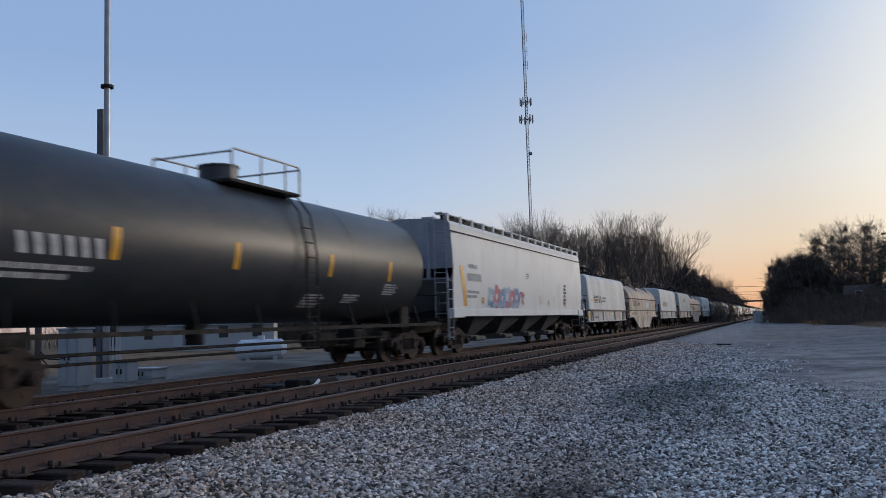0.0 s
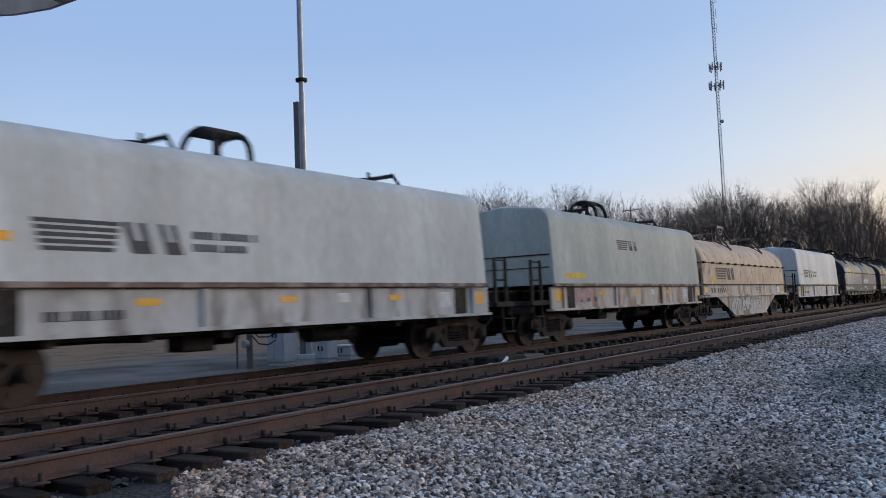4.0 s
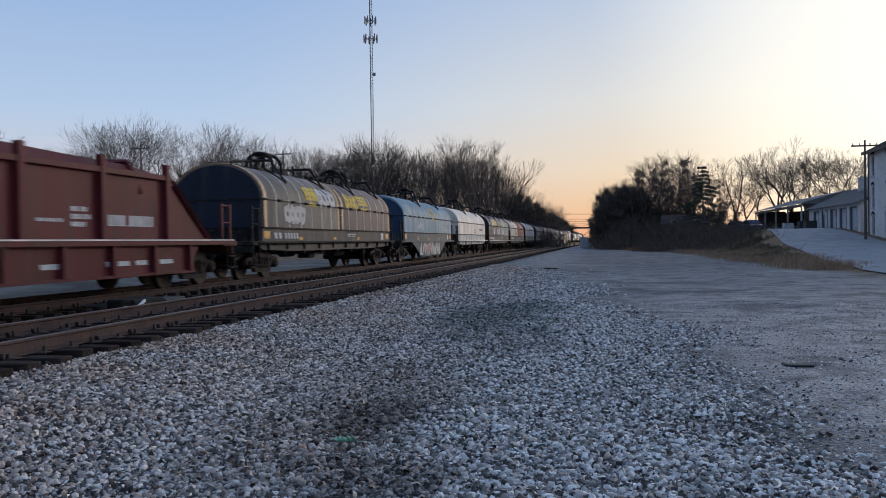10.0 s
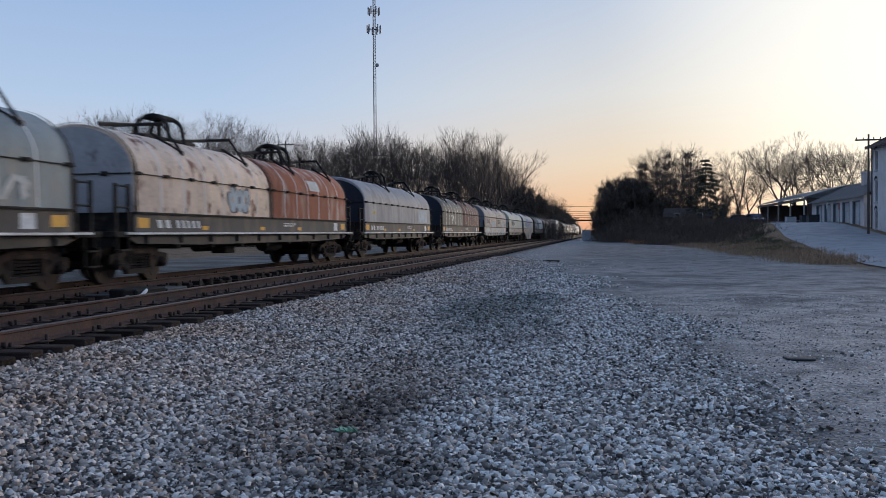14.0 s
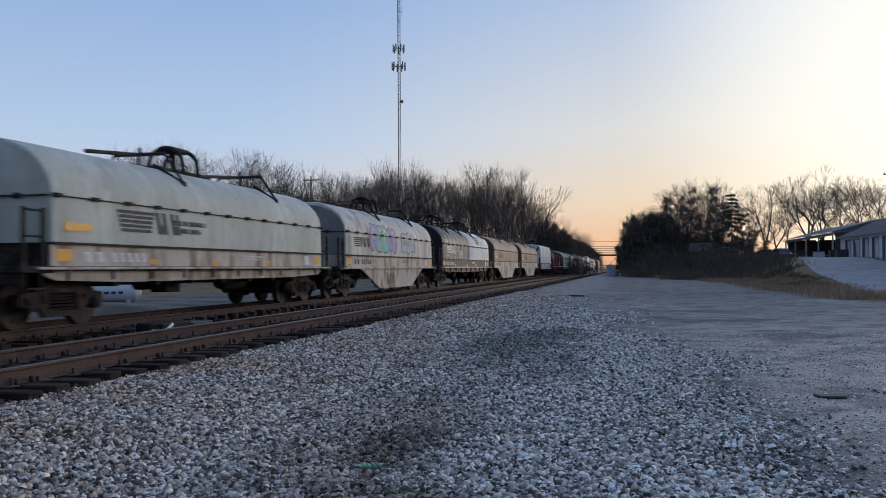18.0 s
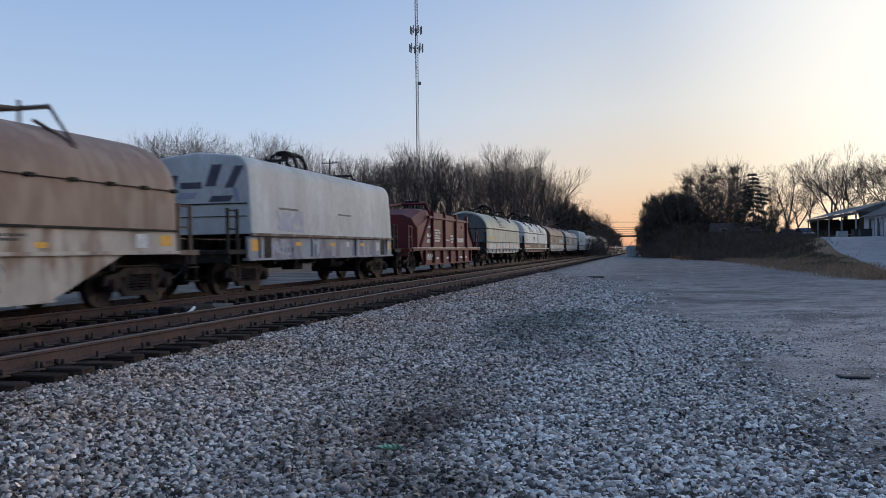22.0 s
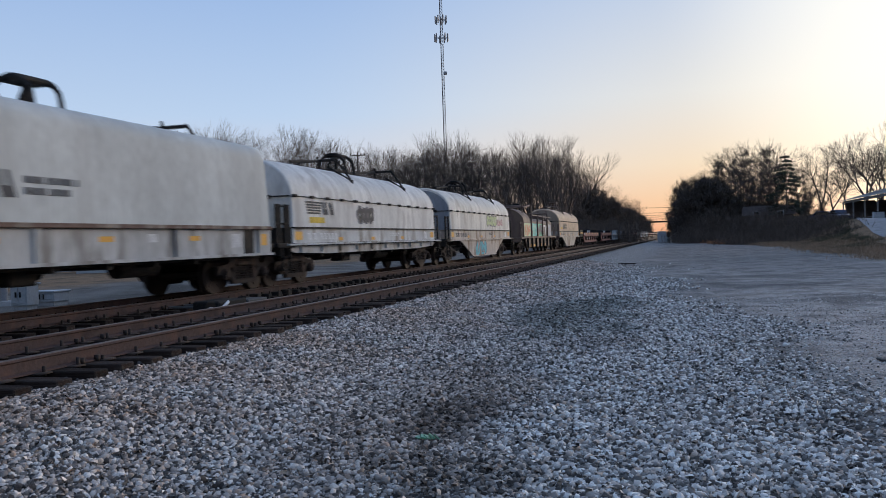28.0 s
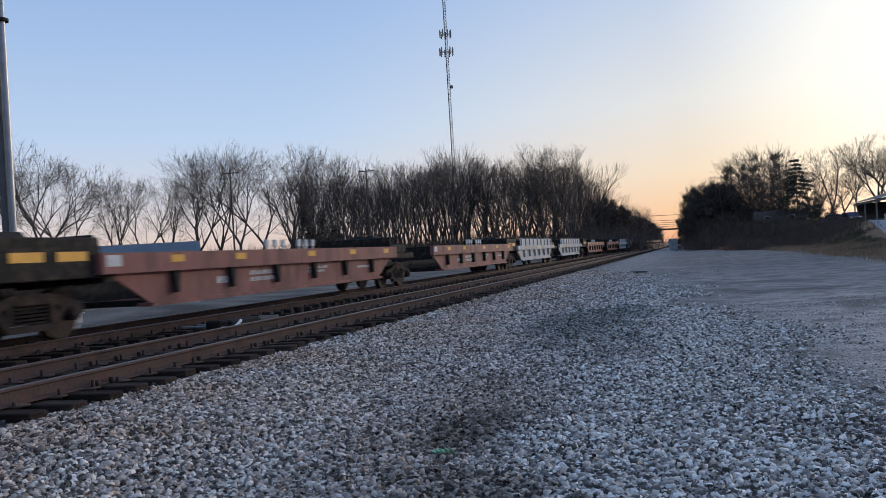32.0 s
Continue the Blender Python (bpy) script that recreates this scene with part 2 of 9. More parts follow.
def ground_material():
    """Grey limestone gravel by the track, trodden brown-grey dirt in the lot, dry grass on the banks, asphalt-grey dust beyond."""
    m = bpy.data.materials.new("gravel_ground")
    m.use_nodes = True
    n, l = m.node_tree.nodes, m.node_tree.links
    b = n["Principled BSDF"]
    b.inputs["Roughness"].default_value = 0.95
    b.inputs["Specular IOR Level"].default_value = 0.2
    tc = n.new("ShaderNodeTexCoord")
    P = tc.outputs["Object"]

    def noisy(s, detail=4.0, rough=0.55):
        t = n.new("ShaderNodeTexNoise")
        t.inputs["Scale"].default_value, t.inputs["Detail"].default_value, t.inputs["Roughness"].default_value = s, detail, rough
        l.new(P, t.inputs["Vector"])
        return t.outputs["Fac"]

    def math_node(op, a, c, clamp=False):
        x = n.new("ShaderNodeMath")
        x.operation, x.use_clamp = op, clamp
        for socket, value in ((x.inputs[0], a), (x.inputs[1], c)):
            if isinstance(value, (int, float)):
                socket.default_value = value
            else:
                l.new(value, socket)
        return x.outputs[0]

    def mix(fac, a, c, kind='MIX'):
        x = n.new("ShaderNodeMix")
        x.data_type, x.blend_type = 'RGBA', kind
        for socket, value in ((x.inputs["Factor"], fac), (x.inputs["A"], a), (x.inputs["B"], c)):
            if isinstance(value, (int, float)):
                socket.default_value = value
            elif isinstance(value, tuple):
                socket.default_value = (*value, 1)
            else:
                l.new(value, socket)
        return x.outputs["Result"]

    def grey(fac, lo, hi, a, c):
        r = n.new("ShaderNodeMapRange")
        for k, v in zip(("From Min", "From Max", "To Min", "To Max"), (lo, hi, a, c)):
            r.inputs[k].default_value = v
        l.new(fac, r.inputs["Value"])
        return r.outputs[0]

    sep = n.new("ShaderNodeSeparateXYZ")
    l.new(P, sep.inputs[0])
    X, Y = sep.outputs[0], sep.outputs[1]
    def cells(scale):
        v = n.new("ShaderNodeTexVoronoi")
        v.inputs["Scale"].default_value = scale
        l.new(P, v.inputs["Vector"])
        c = n.new("ShaderNodeSeparateColor")
        l.new(v.outputs["Color"], c.inputs[0])
        return v, c
    stones, tone = cells(24.0)
    gravel = mix(grey(tone.outputs[0], 0, 1, 0.0, 1.0), (0.17, 0.162, 0.156), (0.8, 0.765, 0.73))
    gravel = mix(grey(tone.outputs[2], 0.9, 0.92, 0, 0.8), gravel, (0.85, 0.85, 0.85))
    gravel = mix(grey(tone.outputs[1], 0.82, 0.86, 0, 0.6), gravel, (0.4, 0.32, 0.27))
    # shade of the gaps between stones, painted in at the cell edges
    gravel = mix(grey(stones.outputs["Distance"], 0.35, 0.7, 0, 0.8), gravel, (0.02, 0.02, 0.022))
    # near ground darkened under the loose stones so their gaps read as shade
    gravel = mix(grey(Y, 14, 40, 0.85, 0.15), gravel, (0.05, 0.046, 0.043))
    gravel = mix(grey(X, -15.5, -14.0, 0.9, 0.0), gravel, mix(grey(noisy(0.3, 6), 0.38, 0.62, 0, 1), (0.085, 0.07, 0.055), (0.22, 0.19, 0.16)))
    # trodden dirt of the lot: fine grit, darker tyre ruts, a few pale chips
    dirt = mix(grey(noisy(0.55, 8), 0.36, 0.66, 0, 1), (0.72, 0.61, 0.53), (0.9, 0.79, 0.7))
    dirt = mix(grey(noisy(4.5, 8, 0.7), 0.42, 0.62, 0, 0.6), dirt, (0.44, 0.37, 0.32))
    dirt = mix(grey(noisy(60, 4, 0.7), 0.45, 0.65, 0, 0.6), dirt, (0.62, 0.585, 0.555))
    rutmap = n.new("ShaderNodeMapping")
    rutmap.inputs["Scale"].default_value, rutmap.inputs["Rotation"].default_value = (0.55, 0.8, 1), (0, 0, radians(30))
    l.new(P, rutmap.inputs["Vector"])
    rut = n.new("ShaderNodeTexNoise")
    rut.inputs["Scale"].default_value, rut.inputs["Detail"].default_value, rut.inputs["Roughness"].default_value = 0.8, 7.0, 0.62
    l.new(rutmap.outputs[0], rut.inputs["Vector"])
    dirt = mix(grey(rut.outputs["Fac"], 0.55, 0.68, 0, 0.45), dirt, (0.19, 0.155, 0.13))
    dirt = mix(grey(rut.outputs["Fac"], 0.4, 0.32, 0, 0.45), dirt, (0.62, 0.585, 0.555))
    dirt = mix(grey(noisy(2.4, 7, 0.65), 0.35, 0.62, 0.75, 0.0), dirt, (0.42, 0.35, 0.3))
    dirt = mix(grey(noisy(0.35, 4), 0.5, 0.62, 0, 0.35), dirt, (0.36, 0.27, 0.215))
    grit, grit_tone = cells(34.0)
    dirt = mix(grey(grit_tone.outputs[0], 0.0, 1.0, 0.0, 0.55), dirt, (0.32, 0.275, 0.24))
    dirt = mix(grey(grit_tone.outputs[1], 0.8, 0.86, 0, 0.7), dirt, (0.66, 0.63, 0.6))
    dirt = mix(grey(grit_tone.outputs[2], 0.84, 0.9, 0, 0.7), dirt, (0.11, 0.098, 0.088))
    chips, chip_tone = cells(16.0)
    chip = math_node('MULTIPLY', grey(chip_tone.outputs[0], 0.9, 0.91, 0, 1), grey(chips.outputs["Distance"], 0.16, 0.24, 1, 0), True)
    dirt = mix(chip, dirt, (0.48, 0.48, 0.49))
    speck = math_node('MULTIPLY', grey(chip_tone.outputs[1], 0.9, 0.91, 0, 1), grey(chips.outputs["Distance"], 0.14, 0.22, 1, 0), True)
    dirt = mix(speck, dirt, (0.19, 0.175, 0.165))
    wob = math_node('MULTIPLY', math_node('SUBTRACT', noisy(0.28, 5), 0.5), 7.0)
    verge = math_node('MAXIMUM', math_node('SUBTRACT', 0.8, math_node('MULTIPLY', math_node('MAXIMUM', math_node('SUBTRACT', Y, 8.0), 0.0), 0.13)), -3.4)
    side = grey(math_node('SUBTRACT', math_node('ADD', X, math_node('MULTIPLY', wob, 0.3)), verge), 0.0, 1.8, 0, 1)
    thin = grey(noisy(1.3, 6), 0.33, 0.5, 0.3, 1.0)
    dirt = mix(math_node('MULTIPLY', grey(Y, 16, 50, 0, 0.85), grey(noisy(0.16, 5), 0.3, 0.5, 0.5, 1)), dirt, mix(grey(noisy(6, 6, 0.7), 0.4, 0.6, 0, 1), (0.1, 0.094, 0.09), (0.24, 0.226, 0.214)))
    mottle = grey(noisy(0.75, 8, 0.7), 0.49, 0.58, 0, 1)
    dirt = mix(math_node('MULTIPLY', mottle, grey(Y, 8, 26, 0.25, 0.6)), dirt, (0.1, 0.084, 0.073))
    pale = grey(noisy(1.1, 7, 0.68), 0.47, 0.39, 0, 0.5)
    dirt = mix(math_node('MULTIPLY', pale, grey(Y, 6, 24, 0.4, 1.0)), dirt, (0.44, 0.375, 0.325))
    col = mix(math_node('MULTIPLY', side, thin, True), gravel, dirt)
    # patches of darker ground
    for cx, cy, wx, wy, deep, tint in ((-1.95, 16.8, 0.8, 0.22, 0.6, (0.11, 0.125, 0.122)), (-2.1, 7.4, 2.0, 0.9, 0.6, (0.06, 0.052, 0.048)), (-2.3, 7.6, 1.0, 0.28, 0.45, (0.13, 0.108, 0.092)), (-1.4, 12.6, 1.0, 0.9, 0.5, (0.07, 0.062, 0.06)),
                                       (0.6, 26.0, 0.22, 0.5, 0.5, (0.09, 0.085, 0.085)), (3.6, 20.5, 0.5, 1.3, 0.6, (0.08, 0.074, 0.07)), (2.0, 31.0, 0.3, 0.6, 0.5, (0.085, 0.08, 0.078)), (6.0, 15.0, 0.5, 1.1, 0.5, (0.1, 0.085, 0.078))):
        sc = n.new("ShaderNodeMapping")
        sc.inputs["Location"].default_value, sc.inputs["Scale"].default_value = (-cx * wx, -cy * wy, 0), (wx, wy, 0)
        l.new(P, sc.inputs["Vector"])
        patch_len = n.new("ShaderNodeVectorMath")
        patch_len.operation = 'LENGTH'
        l.new(sc.outputs[0], patch_len.inputs[0])
        edge = math_node('ADD', patch_len.outputs["Value"], math_node('MULTIPLY', math_node('SUBTRACT', noisy(0.8, 5), 0.5), 2.2))
        col = mix(grey(edge, 0.45, 1.1, deep, 0), col, tint)
    # oily ballast between the rails
    bed = math_node('MULTIPLY', grey(X, -13.6, -12.8, 0, 1), grey(X, -6.0, -5.2, 1, 0), True)
    col = mix(math_node('MULTIPLY', bed, grey(noisy(0.8, 6), 0.3, 0.6, 0.35, 0.85)), col, (0.042, 0.036, 0.032))
    # dry grass on the bank and behind the far track
    blade = mix(grey(noisy(22, 4), 0.35, 0.65, 0, 1), (0.13, 0.088, 0.055), (0.36, 0.225, 0.13))
    blade = mix(grey(noisy(0.5, 5), 0.5, 0.64, 0, 0.7), blade, (0.06, 0.055, 0.035))
    foot = math_node('SUBTRACT', X, math_node('SUBTRACT', 10.4, math_node('MULTIPLY', 9.0, grey(Y, 106, 152, 0, 1))))
    grass = math_node('MULTIPLY', grey(math_node('ADD', foot, math_node('MULTIPLY', wob, 0.35)), -1.0, 1.0, 0, 1), grey(Y, 30, 40, 0, 1), True)
    left = grey(math_node('ADD', X, wob), -30.0, -27.0, 1, 0)
    beyond = grey(math_node('ADD', Y, math_node('MULTIPLY', wob, 3.0)), 165, 200, 0, 1)
    col = mix(math_node('MAXIMUM', math_node('MAXIMUM', grass, left), beyond), col, blade)
    l.new(col, b.inputs["Base Color"])
    bp = n.new("ShaderNodeBump")
    bp.inputs["Strength"].default_value, bp.inputs["Distance"].default_value = 0.8, 0.03
    l.new(math_node('ADD', math_node('MULTIPLY', stones.outputs["Distance"], -1.0), math_node('MULTIPLY', noisy(9, 6), 0.8)), bp.inputs["Height"])
    l.new(bp.outputs[0], b.inputs["Normal"])
    return m


ground = new("ground", raw_mesh("ground", gverts, gfaces, ground_material()))
ground.data.polygons.foreach_set("use_smooth", [True] * len(ground.data.polygons))
tagged(ground, "grey crushed-stone lot with trodden dirt, rising to a ballast bed", "ground", kind="structure")

# ---- tracks ----
rail_steel = material("rusty_rail_side", (0.08, 0.052, 0.048), 0.8, 0.1, 0.25, 1.5, 30, 0.3, second=(0.105, 0.06, 0.05), amount=0.35, spec=0.3)
rail_head = material("worn_rail_head", (0.13, 0.1, 0.09), 0.5, 0.5, 0.2, 0.6, 20, 0.05)
tie_wood = material("creosoted_tie", (0.042, 0.029, 0.024), 0.95, 0, 0.3, 3, 25, 0.6, spec=0.1, second=(0.06, 0.05, 0.043), amount=0.3, stretch=(0.5, 5, 5), each=0.35)
plate_iron = material("rusty_spike_iron", (0.06, 0.045, 0.038), 0.8, 0.4, 0.25, 4, 40, 0.3)

RAIL_PROFILE = [(-0.07, 0.0), (0.07, 0.0), (0.07, 0.012), (0.012, 0.03), (0.012, 0.135), (0.037, 0.148), (0.037, 0.172), (0.03, 0.18),
                (-0.03, 0.18), (-0.037, 0.172), (-0.037, 0.148), (-0.012, 0.135), (-0.012, 0.03), (-0.07, 0.012)]


def track(name, cx, label, tie_lo, tie_hi):
    tr = thing(name, label, "railway track", (cx, 0, RAIL), kind="structure")
    for side in (-1, 1):
        bm = bmesh.new()
        prism(bm, RAIL_PROFILE, -150, 620)
        me = mesh_of("rail", bm, rail_steel)
        me.materials.append(rail_head)
        for p in me.polygons:
            if p.normal.z > 0.6 and p.center.z > 0.16:
                p.material_index = 1
        part("rail", me, tr, loc=(side * 0.755, 0, -0.18))
    bm = bmesh.new()
    box(bm, -1.3, 1.3, -0.115, 0.115, -0.16, 0.0, 0.012)
    tie_me = mesh_of("tie", bm, tie_wood)
    rng = random.Random(int(-cx * 10))
    k, y, far_ties = 0, -20.0, []
    while y < 330:
        dx, rz, dz = rng.uniform(-0.09, 0.09), rng.uniform(-1.6, 1.6), rng.uniform(-0.012, 0.006)
        if tie_lo <= y <= tie_hi:
            part("tie", tie_me, tr, m=pose(dx, y, -0.186 + dz, 0, rng.uniform(-0.4, 0.4), rz))
        else:
            far_ties.append((dx, y, -0.186 + dz))
        y += rng.uniform(0.48, 0.53)
    bm = bmesh.new()
    for dx, y, z in far_ties:
        box(bm, dx - 1.3, dx + 1.3, y - 0.115, y + 0.115, z - 0.16, z)
    part("ties_beyond", mesh_of("ties_beyond", bm, tie_wood), tr, kind="stuff")
    verts, faces = [], []
    cube = [(-1, -1, -1), (1, -1, -1), (1, 1, -1), (-1, 1, -1), (-1, -1, 1), (1, -1, 1), (1, 1, 1), (-1, 1, 1)]
    quads = [(0, 3, 2, 1), (4, 5, 6, 7), (0, 1, 5, 4), (1, 2, 6, 5), (2, 3, 7, 6), (3, 0, 4, 7)]

    def small(x, y, z, a, b_, c):
        s = len(verts)
        verts.extend((x + a * p, y + b_ * q, z + c * r) for p, q, r in cube)
        faces.extend(tuple(s + i for i in f) for f in quads)
    y = -4.0
    while y < 110:
        for side in (-1, 1):
            small(side * 0.755, y, -0.182, 0.17, 0.09, 0.008)
            for e in (-0.1, 0.1):
                small(side * 0.755 + e, y + rng.choice((-0.05, 0.05)), -0.165, 0.015, 0.015, 0.03 + rng.uniform(0, 0.04) ** 1.0)
            for e in (-0.13, 0.13):
                if rng.random() < 0.55:
                    small(side * 0.755 + rng.choice((-0.075, 0.075)), y + e + rng.uniform(-0.02, 0.02), -0.15, 0.026, 0.018, 0.035)
        y += 0.506
    part("spikes", raw_mesh("spikes", verts, faces, plate_iron), tr, kind="stuff")
    return tr


track("track_near", NEAR_X, "rusty rails on dark creosoted wooden ties, empty", 2.5, 84)
track("track_far", TRAIN_X, "rusty rails on wooden ties under the train", 8, 90)

# ---- the train ----
def train_at(t):
    """How far the train has come at t seconds, in metres."""
    return 18.34 * t + 0.01148 * (t - 16) ** 2


MOVERS, WHEELS = [], []

black_iron = material("sooty_black_iron", (0.022, 0.02, 0.019), 0.75, 0.0, 0.3, 3, 30, 0.2, spec=0.2, second=(0.06, 0.045, 0.035), amount=0.3)
truck_iron = material("dusty_cast_steel", (0.04, 0.03, 0.026), 0.85, 0.0, 0.3, 3, 25, 0.3, second=(0.075, 0.048, 0.038), amount=0.3, spec=0.25)
wheel_steel = material("brown_wheel_steel", (0.045, 0.032, 0.028), 0.65, 0.5, 0.2, 3, 25, 0.1)
bar_dark = material("dark_lettering_paint", (0.045, 0.047, 0.055), 0.7, vary=0.25, scale=4)
bar_white = material("white_lettering_paint", (0.62, 0.62, 0.62), 0.7, vary=0.25, scale=4)
bar_yellow = material("yellow_lettering_paint", (0.68, 0.46, 0.05), 0.7, vary=0.2, scale=4)
reflect_yellow = material("yellow_reflector_tape", (0.75, 0.36, 0.02), 0.45, vary=0.12, scale=6)
lip_white = material("pale_worn_walkway_edge", (0.62, 0.62, 0.61), 0.55, 0.2, 0.25, 2, 12)

WHEEL_R = 0.43


def wheelset_mesh():
    bm = bmesh.new()
    rod(bm, (-0.95, 0, 0), (0.95, 0, 0), 0.075, 10)
    for s in (-1, 1):
        rod(bm, (s * 0.69, 0, 0), (s * 0.80, 0, 0), WHEEL_R, 28)
        rod(bm, (s * 0.66, 0, 0), (s * 0.69, 0, 0), WHEEL_R + 0.025, 28)
        rod(bm, (s * 0.80, 0, 0), (s * 0.84, 0, 0), 0.15, 14)
        for k in range(5):
            a = k * math.tau / 5
            rod(bm, (s * 0.802, 0.27 * math.cos(a), 0.27 * math.sin(a)), (s * 0.812, 0.27 * math.cos(a), 0.27 * math.sin(a)), 0.05, 8)
    return mesh_of("wheelset", bm, wheel_steel)


def side_frame_mesh(wb):
    bm = bmesh.new()
    h = wb / 2
    outer = [(-h - 0.26, 0.42), (-h - 0.24, 0.62), (-h + 0.12, 0.66), (-0.42, 0.80), (0.42, 0.80), (h - 0.12, 0.66), (h + 0.24, 0.62), (h + 0.26, 0.42)]
    side_plate(bm, outer + [(h - 0.16, 0.5), (0.45, 0.66), (-0.45, 0.66), (-h + 0.16, 0.5)], 0.96, 1.08)
    side_plate(bm, [(-h + 0.1, 0.56), (-0.5, 0.2), (0.5, 0.2), (h - 0.1, 0.56), (h - 0.28, 0.56), (0.42, 0.31), (-0.42, 0.31), (-h + 0.28, 0.56)], 0.96, 1.08)
    for s in (-1, 1):
        box(bm, 0.96, 1.09, s * 0.46 - 0.06, s * 0.46 + 0.06, 0.28, 0.7, 0.01)
        rod(bm, (0.9, s * h, 0.44), (1.14, s * h, 0.44), 0.13, 14)
        rod(bm, (1.14, s * h, 0.44), (1.18, s * h, 0.44), 0.09, 12)
    for k in (-0.26, -0.09, 0.09, 0.26):
        for j in range(5):
            bmesh.ops.create_cone(bm, cap_ends=True, segments=10, radius1=0.075, radius2=0.075, depth=0.035, matrix=Matrix.Translation((1.02, k, 0.34 + j * 0.06)))
    box(bm, 0.9, 1.12, -0.36, 0.36, 0.62, 0.72, 0.02)
    return mesh_of("side_frame", bm, truck_iron)


def bolster_mesh():
    bm = bmesh.new()
    box(bm, -1.0, 1.0, -0.2, 0.2, 0.48, 0.74, 0.03)
    rod(bm, (0, 0, 0.7), (0, 0, 0.86), 0.22, 14)
    for s in (-1, 1):
        box(bm, -0.85, 0.85, s * 0.52 - 0.05, s * 0.52 + 0.05, 0.3, 0.42)
        box(bm, 0.62, 0.68, s * 0.45 - 0.06, s * 0.45 + 0.06, 0.25, 0.62)
    return mesh_of("truck", bm, truck_iron)


def add_truck(car, y, wb=1.83):
    tk = part("truck", cached("bolster", bolster_mesh), car, loc=(0, y, 0))
    sf = cached(("sideframe", wb), lambda: side_frame_mesh(wb))
    part("side_frame", sf, tk)
    part("side_frame", sf, tk, m=pose(0, 0, 0, 0, 0, 180))
    for s in (-1, 1):
        w = part("wheelset", cached("wheelset", wheelset_mesh), tk, loc=(0, s * wb / 2, WHEEL_R))
        WHEELS.append((w, car, y + s * wb / 2, s * wb / 2))
    return tk


def coupler_mesh():
    bm = bmesh.new()
    box(bm, -0.09, 0.09, -0.55, 0.1, 0.78, 0.96, 0.02)
    box(bm, -0.16, 0.16, -0.75, -0.5, 0.72, 1.0, 0.04)
    box(bm, 0.06, 0.17, -0.82, -0.7, 0.74, 0.98, 0.03)
    bent(bm, [(0.35, -0.1, 0.75), (0.36, -0.4, 0.55), (0.3, -0.7, 0.42), (0.2, -0.85, 0.5)], 0.025)
    box(bm, -0.3, 0.3, -0.06, 0.1, 0.66, 1.04, 0.02)
    return mesh_of("coupler", bm, black_iron)


def ladder_mesh(h0, h1, n):
    bm = bmesh.new()
    for s in (-0.2, 0.2):
        rod(bm, (0, s, h0), (0, s, h1), 0.018)
    for k in range(n):
        z = h0 + (h1 - h0) * (k + 0.3) / n
        rod(bm, (0, -0.2, z), (0, 0.2, z), 0.014)
    return mesh_of("ladder", bm)


def end_gear(car, half, iron, deck=1.12):
    """Couplers, end platform, steps, hand rails and grab irons at both ends of a coil car; half: to the end of the frame."""
    for s in (-1, 1):
        part("coupler", cached("coupler", coupler_mesh), car, m=pose(0, s * half, 0, 0, 0, 0 if s < 0 else 180))

        def platform():
            bm = bmesh.new()
            box(bm, -1.5, 1.5, -0.05, 0.75, deck - 0.12, deck, 0.01)
            box(bm, -1.42, 1.42, -0.02, 0.1, deck - 0.32, deck - 0.12)
            return mesh_of("end_platform", bm)
        part("end_platform", cached(("platform", deck), platform), car, iron, m=pose(0, s * half, 0, 0, 0, 0 if s < 0 else 180))
        for sx in (-1, 1):
            def rails():
                bm = bmesh.new()
                for y in (0.12, 0.6):
                    box(bm, -0.03, 0.03, y - 0.035, y + 0.035, deck, deck + 1.0)
                rod(bm, (0, 0.12, deck + 0.95), (0, 0.6, deck + 0.95), 0.02)
                rod(bm, (0, 0.12, deck + 0.5), (0, 0.6, deck + 0.5), 0.02)
                return mesh_of("hand_rail", bm)
            part("hand_rail", cached(("handrail", deck), rails), car, iron, m=pose(sx * 1.38, s * half, 0, 0, 0, 0 if s < 0 else 180))

            def step():
                bm = bmesh.new()
                for y in (0.0, 0.42):
                    box(bm, -0.02, 0.02, y, y + 0.03, 0.42, deck)
                box(bm, -0.08, 0.08, 0, 0.45, 0.42, 0.45)
                box(bm, -0.08, 0.08, 0, 0.45, 0.72, 0.75)
                return mesh_of("step", bm)
            part("step", cached(("step", deck), step), car, black_iron, m=pose(sx * 1.46, s * half + (0.02 if s < 0 else -0.02), 0, 0, 0, 0 if s < 0 else 180))


def underframe_mesh(half, belly):
    bm = bmesh.new()
    box(bm, -0.36, 0.36, -half + 0.05, half - 0.05, 0.72, 1.08, 0.01)
    box(bm, -1.38, 1.38, -half + 0.6, half - 0.6, 1.02, 1.12)
    n = 7
    for k in range(n):
        y = (-half + 2.8) + (2 * half - 5.6) * k / (n - 1)
        box(bm, -1.34, 1.34, y - 0.06, y + 0.06, 0.72, 1.04)
    if not belly:
        rod(bm, (0.75, 0.9, 0.72), (0.75, 2.1, 0.72), 0.2, 12)
        box(bm, 0.4, 0.85, -1.8, -1.2, 0.52, 0.95, 0.03)
        rod(bm, (-0.7, -0.6, 0.7), (-0.7, 0.5, 0.7), 0.16, 10)
    bent(bm, [(1.1, -half + 1, 0.8), (1.1, half - 1, 0.8)], 0.025)
    return mesh_of("underframe", bm, black_iron)


# hoods: sections along y of an arch over upright sides
HB, HJ, HT, HW = 1.53, 2.36, 3.45, 1.45


def arch_x(z, ht=HT, hw=HW):
    if z <= HJ:
        return hw - 0.02 * (z - HB) / (HJ - HB)
    q = min(1.0, (z - HJ) / (ht - HJ))
    return (hw - 0.02) * math.sqrt(max(0.0, 1 - q * q))


